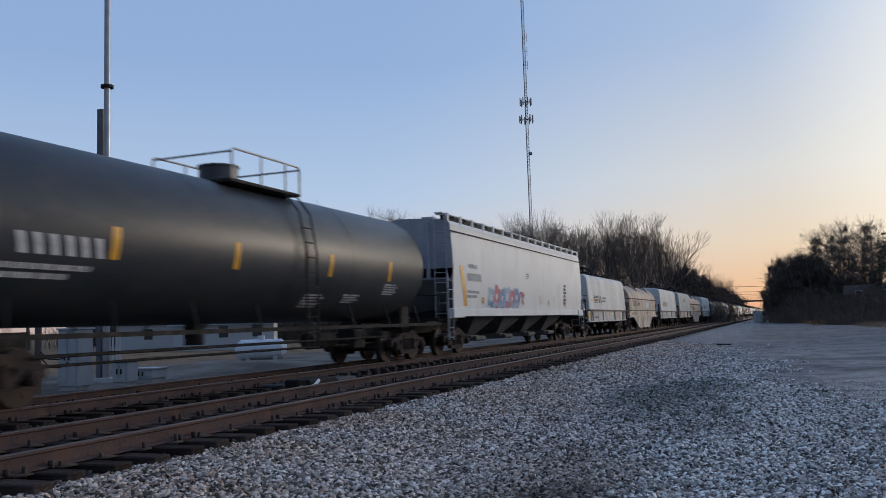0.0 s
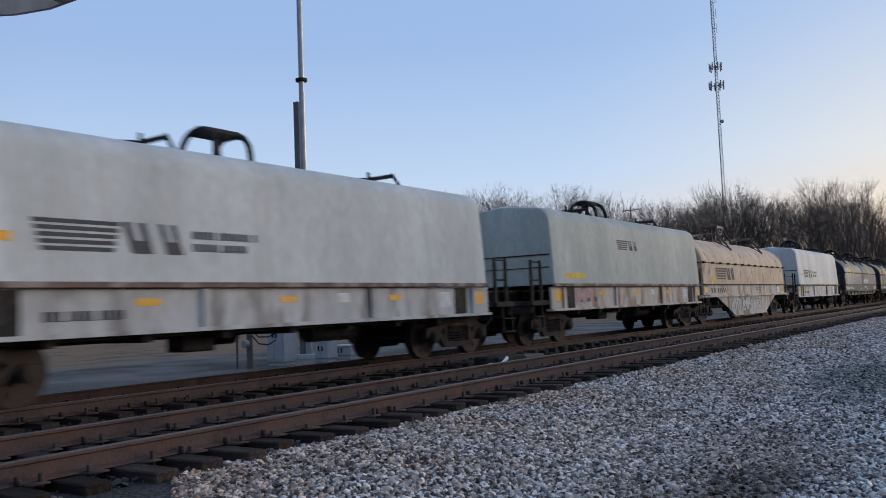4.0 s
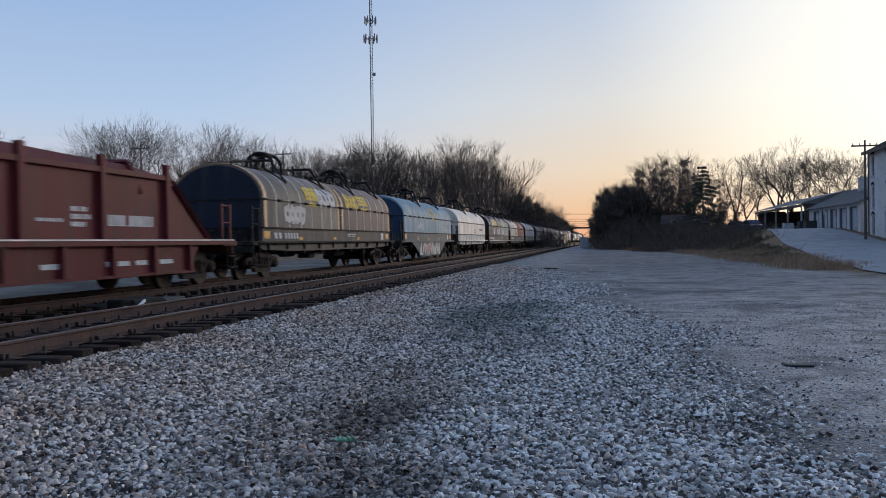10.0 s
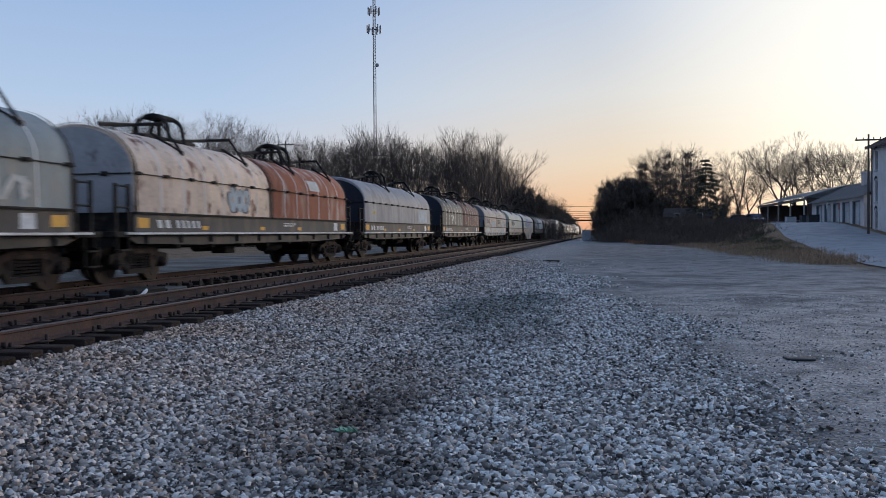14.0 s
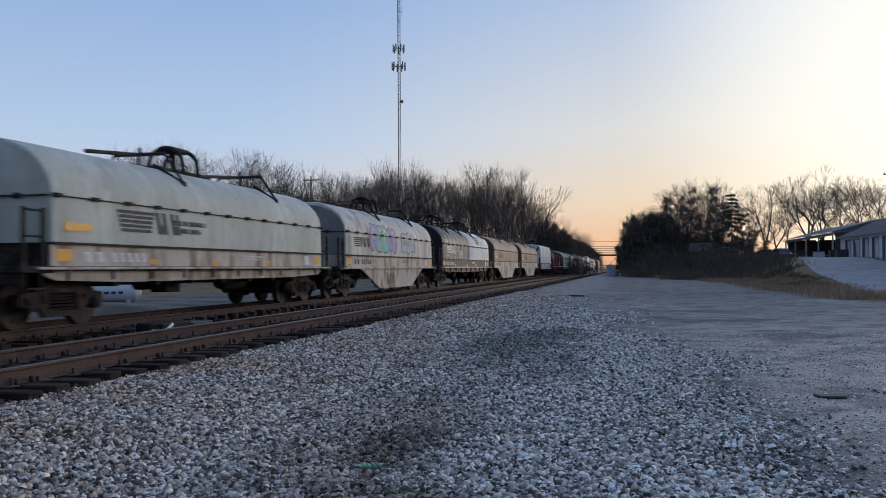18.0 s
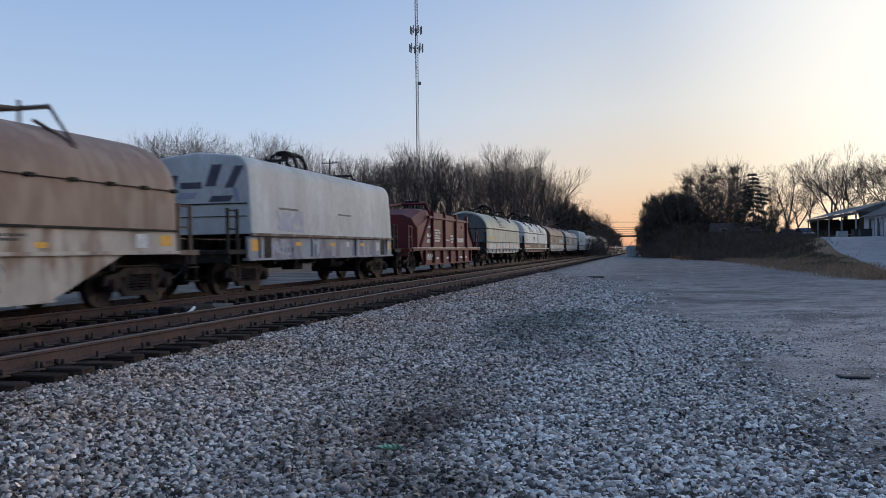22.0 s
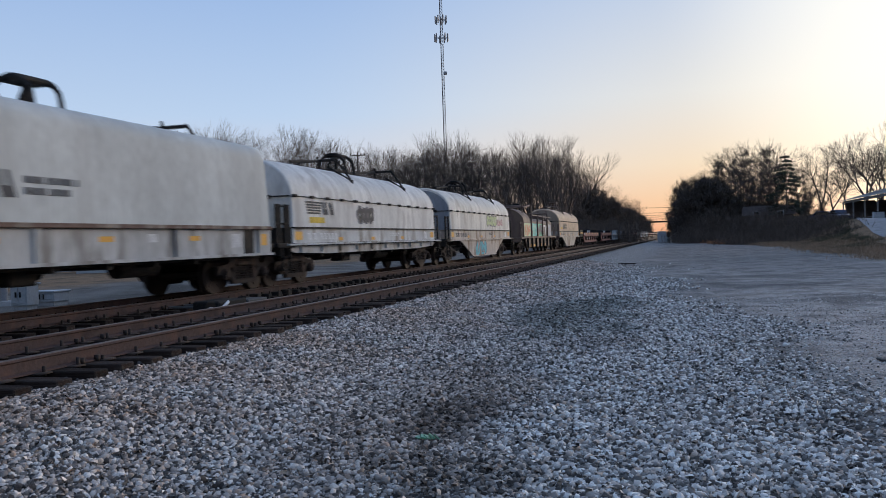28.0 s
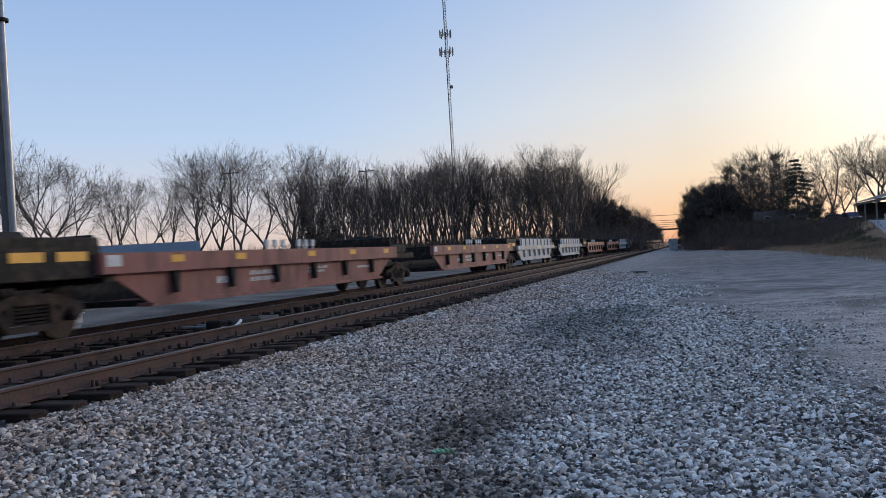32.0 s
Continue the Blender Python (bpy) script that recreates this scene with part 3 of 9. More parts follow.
def arch_section(k=9, drop=0.0, shrink=0.0):
    pts = [(HW - shrink, HB), (HW - 0.02 - shrink, HJ)]
    for i in range(1, 2 * k):
        a = math.pi * i / (2 * k)
        pts.append(((HW - 0.02 - shrink) * math.cos(a), HJ + (HT - HJ - drop) * math.sin(a)))
    pts += [(-HW + 0.02 + shrink, HJ), (-HW + shrink, HB)]
    return pts


def hood_mesh(y0, y1, rounded):
    bm = bmesh.new()
    ends = [(0.0, 0.07, 0.035), (0.03, 0.025, 0.008), (0.12, 0.008, 0.0), (0.5, 0.0, 0.0)] if rounded else [(0.0, 0.03, 0.02), (0.04, 0.0, 0.0)]
    rows = [(y0 + d, a, b) for d, a, b in ends] + [(y1 - d, a, b) for d, a, b in reversed(ends)]
    loops = []
    for y, drop, shrink in rows:
        loops.append([bm.verts.new((x, y, z)) for x, z in arch_section(9, drop, shrink)])
    for a, b in zip(loops[:-1], loops[1:]):
        for i in range(len(a) - 1):
            bm.faces.new((a[i], a[i + 1], b[i + 1], b[i]))
    bm.faces.new(loops[0])
    bm.faces.new(loops[-1][::-1])
    return mesh_of("hood", bm, None, True)


def band_mesh(y0, y1, off=0.012):
    bm = bmesh.new()
    pts = [(x * (1 + off / HW), z + (off if z > HJ else 0)) for x, z in arch_section(9)]
    prism(bm, pts, y0, y1, caps=False, close=False)
    r = bmesh.ops.solidify(bm, geom=bm.faces[:], thickness=0.01)
    return mesh_of("hood_band", bm, None, True)


def hood_trim_mesh(y0, y1):
    """The seam with its latches, and the flange at the hood's foot."""
    bm = bmesh.new()
    for s in (-1, 1):
        box(bm, s * HW - 0.035, s * HW + 0.02, y0, y1, HJ - 0.008, HJ + 0.008)
        n = int((y1 - y0) / 1.05)
        for k in range(n + 1):
            y = y0 + 0.12 + (y1 - y0 - 0.24) * k / n
            box(bm, s * HW - 0.05, s * HW + 0.06, y - 0.1, y + 0.1, HJ - 0.03, HJ + 0.04, 0.01)
    return mesh_of("hood_seam", bm, black_iron)


def flange_mesh(y0, y1):
    bm = bmesh.new()
    for s in (-1, 1):
        box(bm, s * HW - 0.04, s * HW + 0.035, y0, y1, HB - 0.03, HB + 0.012)
    return mesh_of("hood_flange", bm)


def bail_mesh(style):
    bm = bmesh.new()
    if style == "frame":
        for y in (-0.42, 0.42):
            bent(bm, [(-0.6, y * 2.1, HT - 0.1), (-0.3, y, HT + 0.66), (0.3, y, HT + 0.66), (0.6, y * 2.1, HT - 0.1)], 0.05)
            rod(bm, (0, y * 0.9, HT + 0.66), (0, y * 0.4, HT), 0.05)
        box(bm, -0.36, 0.36, -0.52, 0.52, HT + 0.62, HT + 0.73, 0.02)
        for s in (-1, 1):
            rod(bm, (s * 0.3, -0.42, HT + 0.62), (s * 0.3, -0.1, HT + 0.35), 0.045)
            rod(bm, (s * 0.3, 0.42, HT + 0.62), (s * 0.3, 0.1, HT + 0.35), 0.045)
            rod(bm, (s * 0.3, -0.1, HT + 0.35), (s * 0.3, 0.1, HT + 0.35), 0.045)
    else:
        for y in (-0.36, 0.36):
            pts = []
            for i in range(9):
                a = math.pi * i / 8
                pts.append((0.46 * math.cos(a), y, HT + 0.22 + 0.4 * math.sin(a)))
            bent(bm, [(0.5, y, HT - 0.12)] + pts + [(-0.5, y, HT - 0.12)], 0.055)
        box(bm, -0.24, 0.24, -0.4, 0.4, HT + 0.52, HT + 0.64, 0.04)
        rod(bm, (0, 0, HT), (0, 0, HT + 0.55), 0.06)
    box(bm, -0.35, 0.35, -1.3, 1.3, HT - 0.03, HT + 0.06, 0.02)
    return mesh_of("lifting_bail", bm)


def guide_mesh(reach):
    bm = bmesh.new()
    rod(bm, (0.0, -reach, HT + 0.12), (0.0, 0.08, HT + 0.3), 0.045)
    rod(bm, (-0.62, 0, HT + 0.3), (0.62, 0, HT + 0.3), 0.045)
    rod(bm, (0.0, 0, HT), (0.0, 0, HT + 0.45), 0.035)
    for s in (-1, 1):
        z = HT - 0.42
        x = arch_x(z) + 0.03
        rod(bm, (s * 0.62, 0, HT + 0.34), (s * x, 0.0, z), 0.035)
        rod(bm, (s * 0.55, -0.3, HT + 0.02), (s * x, 0.0, z), 0.035)
        box(bm, s * x - 0.04, s * x + 0.03, -0.07, 0.07, z - 0.16, z + 0.05, 0.01)
    return mesh_of("lift_guide", bm)


def decal_mesh(key, y0, y1, z0, z1, shape, seed, surf):
    """A painted shape that follows the side's surface, a hair proud of it."""
    rng = random.Random(seed)
    bm = bmesh.new()
    cy, cz, hy, hz = (y0 + y1) / 2, (z0 + z1) / 2, (y1 - y0) / 2, (z1 - z0) / 2
    if shape == "bar":
        n = max(1, int((z1 - z0) / 0.15))
        a = [[bm.verts.new((surf(z0 + (z1 - z0) * i / n), y, z0 + (z1 - z0) * i / n)) for i in range(n + 1)] for y in (y0, y1)]
        for i in range(n):
            bm.faces.new((a[0][i], a[1][i], a[1][i + 1], a[0][i + 1]))
    elif shape == "words":
        tall = z1 - z0
        y, run, before = y0, rng.randint(3, 7), None
        while y < y1 - tall * 0.3:
            w = tall * rng.uniform(0.42, 0.62)
            e = min(y + w, y1)
            ring = [bm.verts.new((surf(z), q, z)) for q, z in ((y, z0), (e, z0), (e, z0 + tall * 0.06), (e, z1), (y, z1), (y, z0 + tall * 0.06))]
            bm.faces.new(ring)
            if before:
                bm.faces.new((before[1], ring[0], ring[5], before[2]))
            before = ring
            y += w + tall * 0.2
            run -= 1
            if run == 0:
                y, run = y + tall * 0.55, rng.randint(3, 8)
    elif shape == "notched":
        k, third = (z1 - z0) * 0.3, (y1 - y0 - (z1 - z0) * 0.3) / 3
        for a, lo, hi in ((0, 0.0, 1.0), (1, 0.3 if seed % 2 else 0.0, 1.0 if seed % 2 else 0.42), (2, 0.0, 0.72 if seed % 2 else 1.0)):
            quad = [(a * third, lo), ((a + 1) * third, lo), ((a + 1) * third, hi), (a * third, hi)]
            bm.faces.new([bm.verts.new((surf(z0 + v * (z1 - z0)), y0 + k * (1 - v) + u, z0 + v * (z1 - z0))) for u, v in quad])
    elif shape == "bubble":
        count = max(1, round((y1 - y0) / ((z1 - z0) * 0.72)))
        wide = (y1 - y0) / count
        for g in range(count):
            cu, ph, n = y0 + (g + 0.5) * wide, rng.uniform(0, math.tau), rng.choice((2, 3, 4))
            ring = []
            for i in range(28):
                a = math.tau * i / 28
                r = 1.0 + 0.16 * math.sin(n * a + ph) - 0.1 * math.sin(5 * a + 2 * ph)
                ring.append((cu + wide * 0.56 * r * math.copysign(abs(math.cos(a)) ** 0.7, math.cos(a)), cz + hz * 0.95 * min(r, 1.05) * math.copysign(abs(math.sin(a)) ** 0.7, math.sin(a))))
            out = [bm.verts.new((surf(min(max(z, z0), z1)) + 0.0004 * g, y, min(max(z, z0), z1))) for y, z in ring]
            hole = rng.uniform(0.25, 0.4)
            ins = [bm.verts.new((surf(cz + (z - cz) * hole) + 0.0004 * g, cu + (y - cu) * hole, cz + (z - cz) * hole)) for y, z in ring]
            for i in range(28):
                j = (i + 1) % 28
                bm.faces.new((out[i], out[j], ins[j], ins[i]))
    elif shape == "slant":
        k = (z1 - z0) * 0.35
        n = max(1, int((z1 - z0) / 0.12))
        rows = [[bm.verts.new((surf(z0 + (z1 - z0) * i / n), y - k * i / n, z0 + (z1 - z0) * i / n)) for i in range(n + 1)] for y in (y0 + k, y1)]
        for i in range(n):
            bm.faces.new((rows[0][i], rows[1][i], rows[1][i + 1], rows[0][i + 1]))
    else:
        count = max(1, round((y1 - y0) / ((z1 - z0) * 0.8)))
        wide = (y1 - y0) / count
        pen = min(wide, z1 - z0) * rng.uniform(0.13, 0.17) * (1.5 if shape == "outline" else 1.0)
        path = []
        for g in range(count):
            start = y0 + g * wide
            for s in range(rng.randint(2, 3)):
                kind = rng.randint(0, 3)
                if kind == 0:
                    u = rng.uniform(0.15, 0.8)
                    step = [(u + 0.1 * f, 0.06 + 0.88 * f) for f in (0, 0.33, 0.66, 1)]
                elif kind == 1:
                    cu, cv, r, a0 = rng.uniform(0.4, 0.6), rng.choice((0.3, 0.5, 0.7)), rng.uniform(0.2, 0.34), rng.uniform(0, math.tau)
                    step = [(cu + r * math.cos(a0 + 0.55 * k), cv + r * math.sin(a0 + 0.55 * k)) for k in range(10)]
                elif kind == 2:
                    v = rng.choice((0.12, 0.5, 0.86))
                    step = [(0.05 + 0.3 * k, v + 0.06 * math.sin(k + seed)) for k in range(4)]
                else:
                    step = [(0.12, 0.06), (0.36, 0.4), (0.6, 0.65), (0.88, 0.95)] if rng.random() < 0.5 else [(0.1, 0.95), (0.35, 0.6), (0.6, 0.36), (0.9, 0.05)]
                path += [(start + u * wide, z0 + v * (z1 - z0)) for u, v in step]
        left, right = [], []
        for k, (py, pz) in enumerate(path):
            a, b = path[max(k - 1, 0)], path[min(k + 1, len(path) - 1)]
            ln = math.hypot(b[0] - a[0], b[1] - a[1]) or 1.0
            for store, sgn in ((left, 1), (right, -1)):
                zz = min(max(pz + sgn * (b[0] - a[0]) / ln * pen, z0), z1)
                store.append(bm.verts.new((surf(zz) + 0.0002 * k, py - sgn * (b[1] - a[1]) / ln * pen, zz)))
        for k in range(len(path) - 1):
            bm.faces.new((left[k], left[k + 1], right[k + 1], right[k]))
    return mesh_of(key, bm)


def hood_surf(z):
    return arch_x(z) + 0.016


def proud_surf(z):
    return arch_x(z) + 0.019


def flat_surf(x):
    return lambda z: x


def decal(car, name, y0, y1, z0, z1, mat, shape="bar", surf=hood_surf, seed=0, label=""):
    key = (name, round(y1 - y0, 3), round(z0, 3), round(z1, 3), shape, seed, round(surf(z0), 3), round(surf(z1), 3))
    cy = (y0 + y1) / 2
    me = cached(key, lambda: decal_mesh(name, y0 - cy, y1 - cy, z0, z1, shape, seed, surf))
    return part(name, me, car, mat, label, loc=(0, cy, 0))


def emblem(car, y, z, h, mat, surf=hood_surf, white=False):
    """The road's emblem and name, as plain stripes and blocks. y: where it begins."""
    for k in range(5):
        zz = z + h * (0.02 + 0.205 * k)
        decal(car, "emblem_stripe", y + 0.06 * (4 - k) * h, y + (2.65 + 0.06 * k) * h, zz, zz + h * 0.13, mat, "bar", surf)
    for q, w in ((2.98, 1.12), (4.3, 0.98)):
        decal(car, "emblem_block", y + q * h, y + (q + w) * h, z, z + h, mat, "notched", surf, int(q))


def lettering(car, y, z, w, h, lines, mat, surf=hood_surf):
    for k in range(lines):
        z0 = z + (h / lines) * k
        decal(car, "lettering_bar", y, y + w * (1.0 if k % 2 else 0.82), z0, z0 + h / lines * 0.62, mat, "words", surf, k + int(w * 10))


def new_car(name, label, u):
    car = thing(name, label, "freight car", (TRAIN_X, u - train_at(0.0), RAIL), group="cars of the freight train")
    MOVERS.append((car, u))
    return car


def coil_car(u, label, hood_mat, sill_mat, lip_mat=None, two=False, belly=False, end_mat=None, hood2=None, band=None,
             bail="hoop", top_mat=None, iron=black_iron, marks=(), reflectors=True, seams=None):
    car = new_car("coil_car", label, u)
    L = 14.7 if two else 13.0
    h = L / 2
    half = h + 0.75
    part("underframe", cached(("under", half, belly), lambda: underframe_mesh(half, belly)), car)
    for s in (-1, 1):
        add_truck(car, s * (half - 1.55))
    end_gear(car, half, iron)
    sx = 1.43
    for s in (-1, 1):
        if belly:
            def plate():
                bm = bmesh.new()
                side_plate(bm, [(-h, 1.10), (-h, 1.5), (h, 1.5), (h, 1.10)], sx - 0.04, sx)
                side_plate(bm, [(-h - 0.3, 1.03), (-h - 0.3, 1.10), (h + 0.3, 1.10), (h + 0.3, 1.03)], sx - 0.06, sx + 0.07)
                side_plate(bm, [(-4.75, 1.03), (-2.45, 0.27), (2.65, 0.27), (4.65, 1.03)], sx - 0.05, sx - 0.005)
                for y in (-2.45, 0, 2.65):
                    box(bm, sx - 0.25, sx - 0.05, y - 0.03, y + 0.03, 0.3, 1.0)
                side_plate(bm, [(-2.5, 0.24), (-2.5, 0.28), (2.7, 0.28), (2.7, 0.24)], sx - 0.2, sx + 0.03)
                return mesh_of("side_sill", bm)
            part("side_sill", cached(("bellysill", h), plate), car, sill_mat, m=pose(0, 0, 0, 0, 0, 0 if s > 0 else 180))
        else:
            def plate():
                bm = bmesh.new()
                side_plate(bm, [(-h, 1.11), (-h, 1.5), (h, 1.5), (h, 1.11)], sx - 0.04, sx)
                side_plate(bm, [(-h - 0.4, 1.05), (-h + 0.2, 0.86), (-4.2, 0.80), (4.2, 0.80), (h - 0.2, 0.86), (h + 0.4, 1.05)], sx - 0.1, sx - 0.05)
                n = 10
                for k in range(n):
                    y = -h + 0.5 + (L - 1.0) * k / (n - 1)
                    side_plate(bm, [(y, 0.86), (y, 1.05), (y + 0.05, 1.05), (y + 0.05, 0.86)], sx - 0.05, sx + 0.02)
                return mesh_of("side_sill", bm)
            part("side_sill", cached(("flatsill", h), plate), car, sill_mat, m=pose(0, 0, 0, 0, 0, 0 if s > 0 else 180))

            def lip():
                bm = bmesh.new()
                box(bm, sx - 0.06, sx + 0.14, -h - 0.45, h + 0.45, 1.05, 1.10, 0.008)
                return mesh_of("walkway", bm)
            part("walkway", cached(("lip", h), lip), car, lip_mat or lip_white, m=pose(0, 0, 0, 0, 0, 0 if s > 0 else 180))
    spans = [(-h, -0.04, hood_mat), (0.04, h, hood2 or hood_mat)] if two else [(-h, h, hood_mat)]
    for y0, y1, mt in spans:
        c = (y0 + y1) / 2
        hd = part("hood", cached(("hood", round(y1 - y0, 2), two), lambda: hood_mesh(y0 - c, y1 - c, not two)), car, mt, loc=(0, c, 0))
        hh = (y1 - y0) / 2
        part("hood_seam", cached(("trim", round(hh, 2)), lambda: hood_trim_mesh(-hh, hh)), hd)
        part("hood_flange", cached(("flange", round(hh, 2)), lambda: flange_mesh(-hh, hh)), hd, top_mat or black_iron)
        # navy ends are paint; most others are the hood's colour with shade painted in
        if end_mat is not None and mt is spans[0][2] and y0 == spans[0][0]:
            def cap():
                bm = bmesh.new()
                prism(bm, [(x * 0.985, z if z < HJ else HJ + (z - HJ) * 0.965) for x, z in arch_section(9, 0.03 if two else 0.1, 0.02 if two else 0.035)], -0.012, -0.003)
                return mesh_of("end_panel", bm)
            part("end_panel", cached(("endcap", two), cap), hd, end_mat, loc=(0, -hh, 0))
        if band is not None and (band[2] or y0 == spans[0][0]):
            for e, w in ((-hh, band[1]), (hh - 0.8 * band[1], 0.8 * band[1])):
                part("hood_band", cached(("band", w), lambda: band_mesh(0, w)), hd, band[0], loc=(0, e, 0))
        if two:
            for e in (-hh, hh - 0.07):
                part("hood_rim", cached(("rim", 0.07), lambda: band_mesh(0, 0.07, 0.03)), hd, black_iron, loc=(0, e, 0))
            for k in range(1, 7):
                part("roof_seam", cached(("band", 0.05), lambda: band_mesh(0, 0.05)), hd, seams, loc=(0, -hh + 2 * hh * k / 7, 0))
        part("lifting_bail", cached(("bail", bail), lambda: bail_mesh(bail)), hd, iron, loc=(0, -0.1, 0))
        reach = 2.0 if not two else 1.6
        gm = cached(("guide", reach), lambda: guide_mesh(reach))
        for y in ((-1.6, 3.6) if not two else (-1.1, 2.6)):
            part("lift_guide", gm, hd, iron, loc=(0, y, 0))
        part("lift_guide", gm, hd, iron, m=pose(0, -hh + 0.9, -0.12, 0, 0, 180)) if two is None else None
    for s in (-1, 1):
        def bulkhead():
            bm = bmesh.new()
            box(bm, -1.37, 1.37, -0.05, 0.05, 1.1, HB + 0.02, 0.01)
            for x in (-0.9, 0.0, 0.9):
                box(bm, x - 0.06, x + 0.06, -0.12, -0.04, 1.1, HB)
            return mesh_of("end_wall", bm)
        part("end_wall", cached("endwall", bulkhead), car, sill_mat if belly else black_iron, m=pose(0, s * (h - 0.08), 0, 0, 0, 0 if s < 0 else 180))

        def end_seam():
            bm = bmesh.new()
            box(bm, -HW + 0.06, HW - 0.06, -0.03, 0.0, HJ - 0.015, HJ + 0.015)
            for x in (-0.75, 0.75):
                box(bm, x - 0.08, x + 0.08, -0.05, 0.0, HJ - 0.05, HJ + 0.05, 0.01)
            return mesh_of("end_seam", bm)
        part("end_seam", cached("endseam", end_seam), car, black_iron, m=pose(0, s * (h + 0.005), 0, 0, 0, 0 if s < 0 else 180))
    if reflectors:
        surf = flat_surf(sx + 0.006)
        for y in (-h + 0.35, -h + 3.2, -0.6, 2.4, h - 0.4):
            w = 0.45 if abs(y) > h - 1 else 0.32
            decal(car, "reflector", y - w / 2, y + w / 2, 1.2 if abs(y) > h - 1 else 1.16, 1.42 if abs(y) > h - 1 else 1.26, reflect_yellow, "bar", surf)
        for q in (0.9, 1.25, 1.75, 2.0, 2.25, 2.5, 2.75):
            decal(car, "lettering_bar", -h + q, -h + q + (0.26 if q < 1.5 else 0.19), 1.2, 1.38, bar_dark if belly else bar_white, "slant", surf)
        lettering(car, 1.0, 1.28, 1.1, 0.14, 2, bar_dark if belly else bar_white, surf)
        decal(car, "placard", h - 1.45, h - 1.05, 1.16, 1.44, bar_white, "bar", surf)
    for mk in marks:
        kind, rest = mk[0], mk[1:]
        if kind == "emblem":
            emblem(car, *rest)
        elif kind == "text":
            lettering(car, *rest)
        elif kind == "spot":
            y0, y1, z0, z1, mt, seed = rest
            if z1 - z0 > 0.5 and mt is not INK:
                decal(car, "graffiti_outline", y0 - 0.06, y1 + 0.06, z0 - 0.04, z1 + 0.05, INK, "bubble", lambda z: arch_x(z) + 0.012, seed)
                decal(car, "graffiti", y0, y1, z0, z1, mt, "bubble", hood_surf, seed)
            else:
                decal(car, "graffiti", y0, y1, z0, z1, mt, "blob", hood_surf, seed)
        elif kind == "patch":
            y0, y1, z0, z1, mt = rest
            decal(car, "paint_patch", y0, y1, z0, z1, mt, "bar", hood_surf)
        elif kind == "logo":
            y0, y1, z0, z1 = rest
            decal(car, "paint_patch", y0, y1, z0, z1, bar_yellow, "bar", hood_surf)
            decal(car, "paint_patch", y0 + 0.12, y1, z0 - 0.2, z0 - 0.09, bar_yellow, "bar", hood_surf)
            w = (y1 - y0) / 3
            for q in range(3):
                decal(car, "emblem_block", y0 + w * (q + 0.3), y0 + w * (q + 0.75), z0 + 0.1, z1 - 0.1, hood_mat, "bar", proud_surf)
        elif kind == "blocks":
            y0, y1, z0, z1 = rest
            w = (y1 - y0) / 3
            for q in range(3):
                decal(car, "emblem_block", y0 + w * q, y0 + w * (q + 0.86), z0, z1, bar_yellow, "slant", hood_surf)
                decal(car, "emblem_gap", y0 + w * (q + 0.34), y0 + w * (q + 0.66), z0 + 0.3 * (z1 - z0), z1 - 0.3 * (z1 - z0), hood_mat, "bar", proud_surf)
            decal(car, "paint_patch", y0 + 0.1, y1 + 0.05, z0 - 0.2, z0 - 0.09, bar_yellow, "bar", hood_surf)
        elif kind == "low":
            y0, y1, z0, z1, mt, seed = rest
            if z1 - z0 > 0.5 and mt is not INK:
                decal(car, "graffiti_outline", y0, y1, z0, z1, INK, "outline", flat_surf(sx + 0.002), seed)
            decal(car, "graffiti", y0, y1, z0, z1, mt, "blob", flat_surf(sx + 0.006), seed)
    return car


